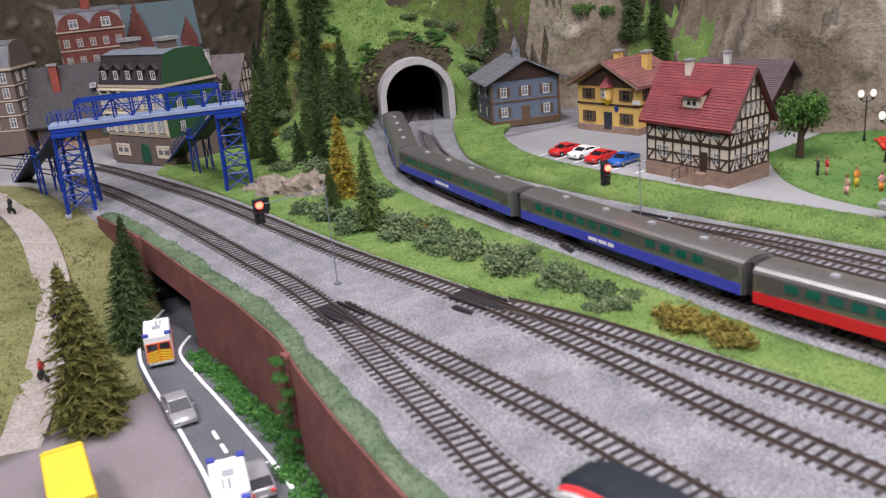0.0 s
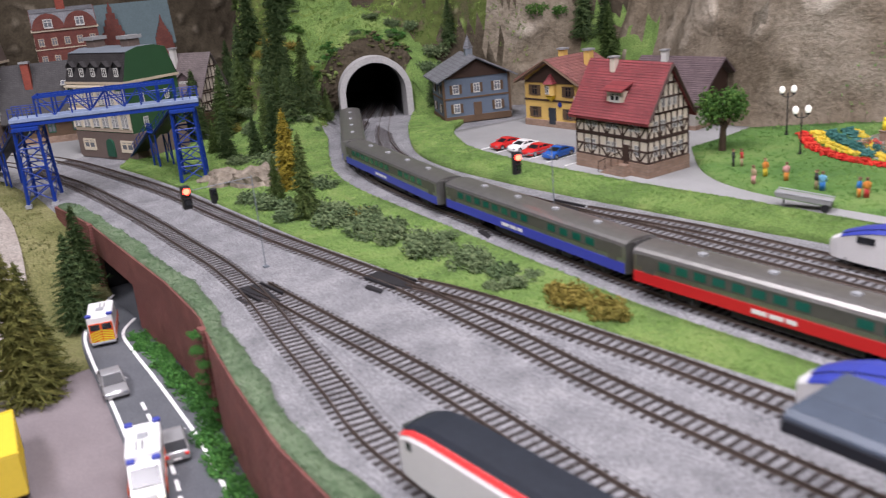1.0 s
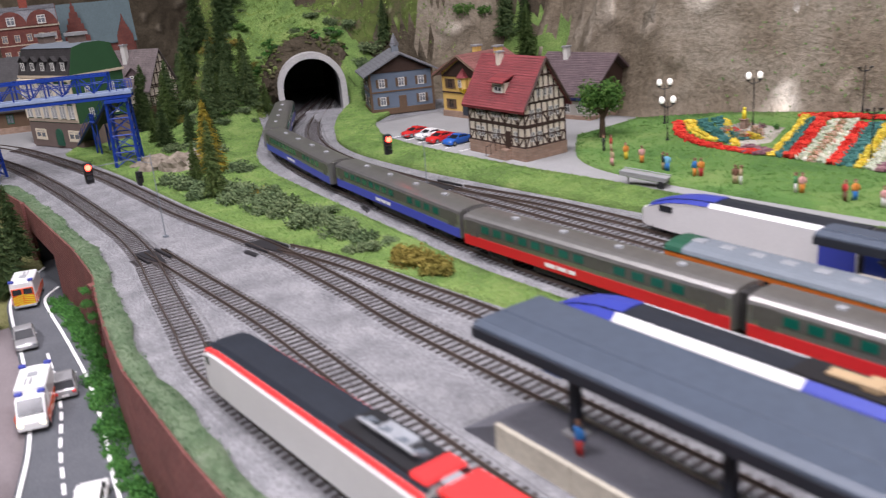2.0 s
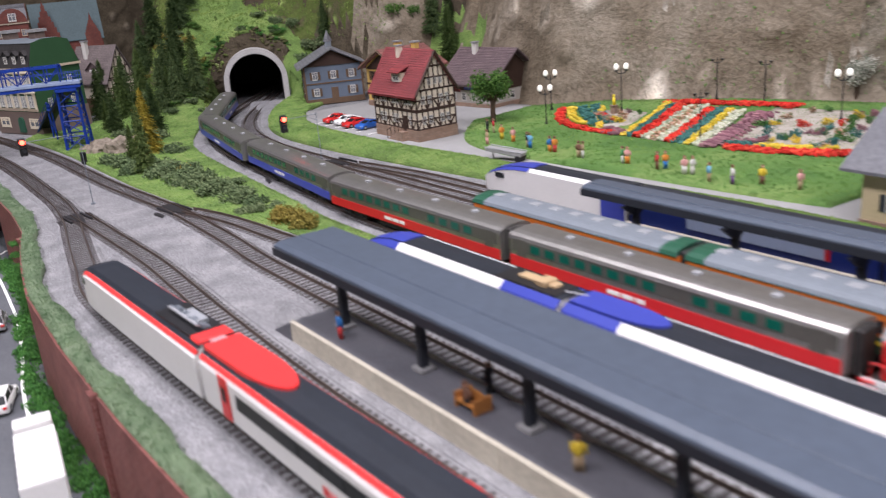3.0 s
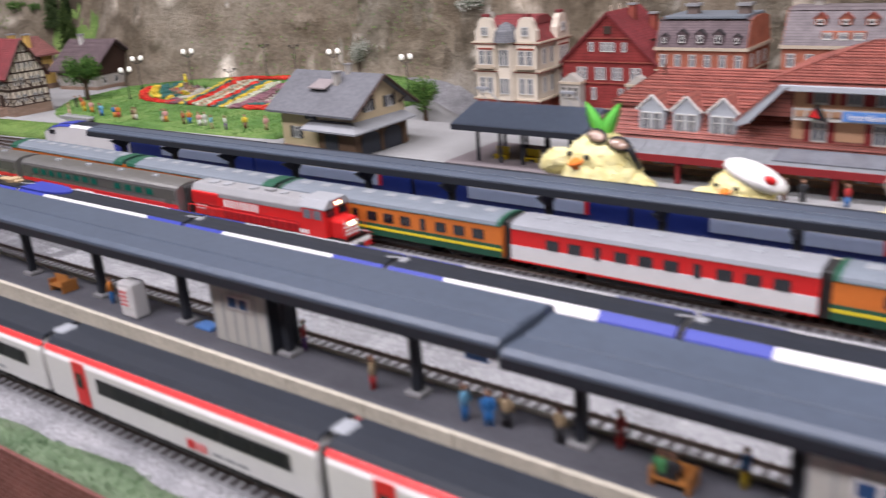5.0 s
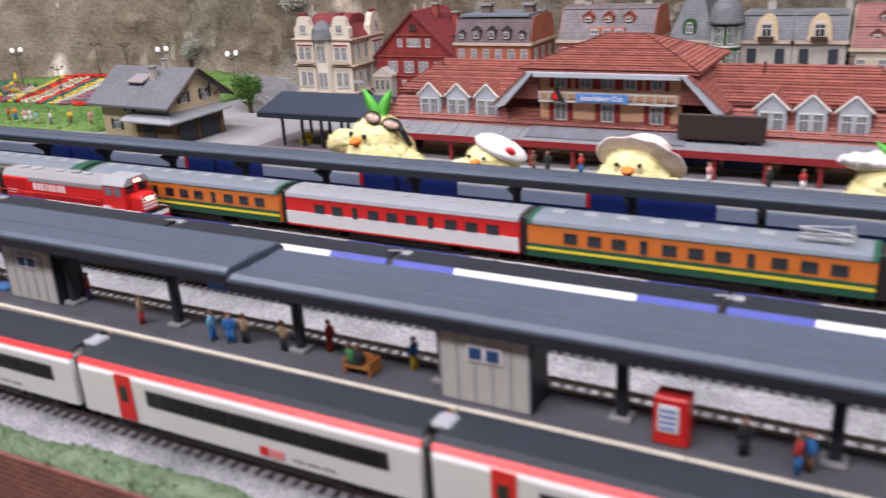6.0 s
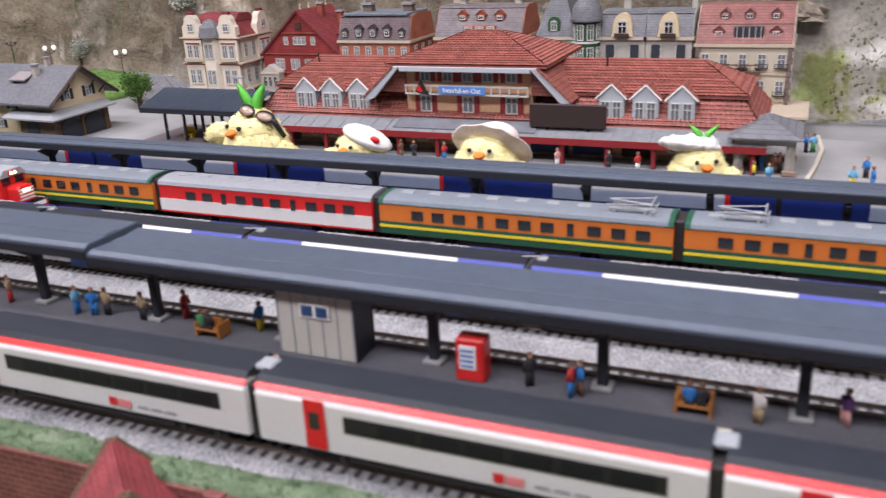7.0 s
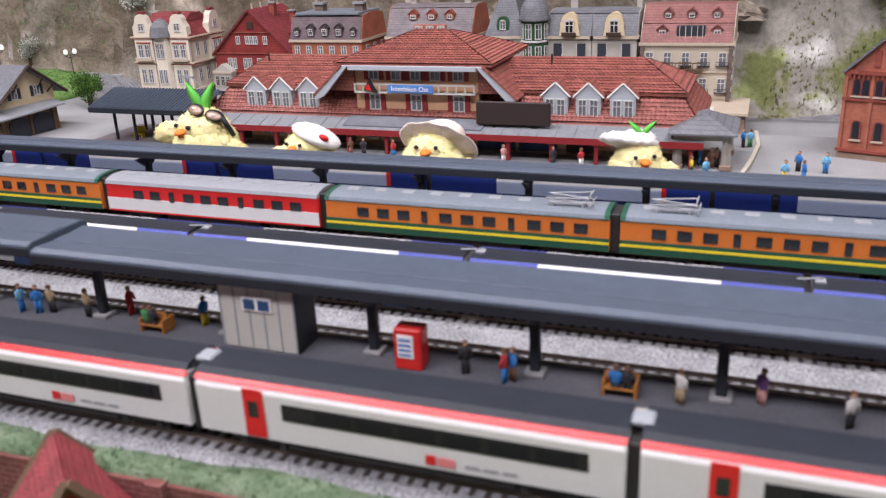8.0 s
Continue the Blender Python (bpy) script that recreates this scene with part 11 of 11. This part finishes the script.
for k in (-1, 1):
    for y in (-0.008, 0.043):
        g = Geo()
        beam(g, (0.038 + k * 0.046, 0.048), (0.038, 0.106), t=0.0042)
        part("barge_board", g, "wood", rh, "weathered brown bargeboard", m=pose(0, y, 0))

# ---- the hall around the layout: added out of view, dark to cut bounce light ----
hall = [("wall_north", (-2.6, 3.0, 3.0, 3.1)), ("wall_south", (-2.6, 3.0, -3.2, -3.1)), ("wall_west", (-2.7, -2.6, -3.2, 3.1)), ("wall_east", (3.0, 3.1, -3.2, 3.1))]
for n, (xa, xb, ya, yb) in hall:
    single(n, Geo().box(xa, xb, ya, yb, -0.9, 2.0), "plaster", "plain pale exhibition hall wall", "wall", kind="structure")
single("ceiling", Geo().box(-2.7, 3.1, -3.2, 3.1, 2.0, 2.08), "plaster", "plain pale exhibition hall ceiling", "ceiling", kind="structure")
single("layout_table", Geo().box(-0.9, 1.78, -2.0, 2.305, -0.9, -0.15), "timber", "dark wooden base table of the model railway", "table", kind="structure")
single("floor", Geo().box(-2.7, 3.1, -3.2, 3.1, -0.98, -0.9), "plaster", "plain exhibition hall floor", "floor", kind="structure")

# ---- static grass, woods on the slope ----


def grass_material(name, dark, mid, light, dry):
    m, nt, b = principled(name, 0.85, 0.0, 0.15)
    n = noise_node(nt, 24.0, 5.0, 0.7)
    r = ramp_node(nt, n.outputs["Fac"], ((0.32, dark), (0.48, mid), (0.62, light), (0.75, dry)))
    g = nt.nodes.new("ShaderNodeNewGeometry")
    r2 = ramp_node(nt, g.outputs["Random Per Island"], ((0.0, (0.72, 0.75, 0.72)), (1.0, (1.2, 1.18, 1.15))))
    nt.links.new(mix_node(nt, 1.0, r.outputs["Color"], r2.outputs["Color"], "MULTIPLY"), b.inputs["Base Color"])
    return m


MAT.update(
    tuft=grass_material("grass_blades", (0.085, 0.15, 0.045), (0.165, 0.275, 0.075), (0.25, 0.36, 0.11), (0.32, 0.35, 0.16)),
    tuft_verge=grass_material("verge_blades", (0.055, 0.10, 0.05), (0.105, 0.165, 0.09), (0.15, 0.21, 0.12), (0.22, 0.24, 0.18)),
    tuft_lawn=grass_material("lawn_blades", (0.05, 0.13, 0.03), (0.11, 0.225, 0.055), (0.19, 0.31, 0.085), (0.28, 0.36, 0.13)),
    tuft_dry=grass_material("dry_blades", (0.09, 0.10, 0.04), (0.17, 0.17, 0.07), (0.25, 0.23, 0.11), (0.30, 0.27, 0.16)),
    tuft_moss=grass_material("moss_blades", (0.05, 0.085, 0.025), (0.12, 0.19, 0.045), (0.22, 0.30, 0.08), (0.22, 0.18, 0.08)),
)


def inside(x, y, poly):
    hit = False
    for (xa, ya), (xb, yb) in zip(poly, poly[1:] + poly[:1]):
        if (ya > y) != (yb > y) and x < (xb - xa) * (y - ya) / (yb - ya) + xa:
            hit = not hit
    return hit


def tufts(name, label, poly, count, material, tall, lift, seed, fn=height, keep=None):
    rnd = random.Random(seed)
    xs, ys = [p[0] for p in poly], [p[1] for p in poly]
    g = Geo()
    made = 0
    for _ in range(count * 12):
        if made >= count:
            break
        x, y = rnd.uniform(min(xs), max(xs)), rnd.uniform(min(ys), max(ys))
        if not inside(x, y, poly) or (keep and not keep(x, y)):
            continue
        made += 1
        z = fn(x, y) + lift - 0.0006
        for k in range(4):
            p = Vector((x + rnd.uniform(-0.0022, 0.0022), y + rnd.uniform(-0.0022, 0.0022), z))
            spike(g, p, Vector((rnd.uniform(-0.6, 0.6), rnd.uniform(-0.6, 0.6), 1)).normalized(), tall * rnd.uniform(0.5, 1.2), 0.0007)
    single(name, g, material, label, "grass", kind="stuff")


tufts("grass_tufts", "short mottled green static grass between the lines", OUTLINE["grass_wedge"], 9000, "tuft", 0.0024, 0.004, 1)
tufts("grass_tufts", "short green static grass on the bank", OUTLINE["grass_bank"], 5200, "tuft", 0.0024, 0.007, 2)
tufts("lawn_grass", "short green static grass of the park lawn", OUTLINE["lawn"], 4200, "tuft_lawn", 0.0032, 0.008, 3)
tufts("verge_grass", "mossy static grass along the wall's crown", OUTLINE["verge"], 3600, "tuft_verge", 0.0024, 0.0075, 4, land)
tufts("meadow_grass", "dry olive static grass of the low meadow", [(-0.25, 0.75), (0.13, 0.77), (0.19, 0.87), (0.24, 0.96), (0.24, 1.35), (0.0, 1.45), (-0.25, 1.2)], 5200, "tuft_dry", 0.0040, 0.0, 5, keep=lambda x, y: x < wall_x(y) - 0.01)
tufts("moss_tufts", "mossy growth on the wooded slope", [(0.56, 1.24), (0.80, 1.27), (0.88, 1.36), (1.02, 1.30), (1.10, 1.12), (1.15, 1.2), (1.12, 1.6), (0.95, 1.9), (0.72, 1.85), (0.62, 1.5)], 6000, "tuft_moss", 0.0060, 0.0, 6, land, lambda x, y: land(x, y) > G + 0.012 and not (abs((x - 0.864) * 0.9135 - (y - 1.288) * 0.4067) < 0.075 and land(x, y) < 0.095))
tufts("pale_tufts", "tufts of pale green growth at the cliff's foot", [(1.08, 0.62), (1.17, 0.50), (1.26, 0.25), (1.33, 0.0), (1.26, 0.0), (1.18, 0.25), (1.09, 0.50)], 900, "tuft_lawn", 0.0050, 0.0, 7)
tufts("slope_tufts", "yellow-green tufts on the pale slope", [(1.27, -1.16), (1.42, -1.16), (1.62, -1.45), (1.62, -1.7), (1.42, -1.4)], 1400, "tuft_dry", 0.0060, 0.0, 8, land, lambda x, y: noise.noise(Vector((x * 8, y * 8, 1.0))) > 0.0)
rnd = random.Random(77)
placed = []
for _ in range(900):
    x, y = rnd.uniform(0.58, 1.10), rnd.uniform(1.26, 1.85)
    lat, dep = (x - 0.864) * 0.9135 - (y - 1.288) * 0.4067, (x - 0.864) * 0.4067 + (y - 1.288) * 0.9135
    if land(x, y) < G + 0.03 or (abs(lat) < 0.16 and dep < 0.22) or any(math.hypot(x - a, y - b) < 0.038 for a, b in placed) or len(placed) > 30 or lat > 0.2:
        continue
    if noise.noise(Vector((x * 7, y * 7, 9.0))) < -0.12:
        continue
    placed.append((x, y))
    fir(x, y, rnd.uniform(0.065, 0.11), rnd.choice(("needles_dark", "needles_dark", "needles")), "dark green model fir on the wooded slope", 0.95)

# growth over the tunnel mouth
m = pose(0.864, 1.288, G, 0, 0, -24)
for i in range(46):
    a = math.pi * rnd.uniform(-0.02, 1.02)
    rad = rnd.uniform(0.086, 0.118)
    p = m @ Vector((rad * math.cos(a), 0.012 + (rad - 0.066) * 0.95, 0.052 + rad * math.sin(a)))
    if p.z > G + 0.02:
        shrub(p.x, p.y, rnd.uniform(0.008, 0.015), rnd.choice(("hedge", "leaves", "leaves_dark")), "mossy green growth above the tunnel mouth", 0.7, p.z - 0.004)
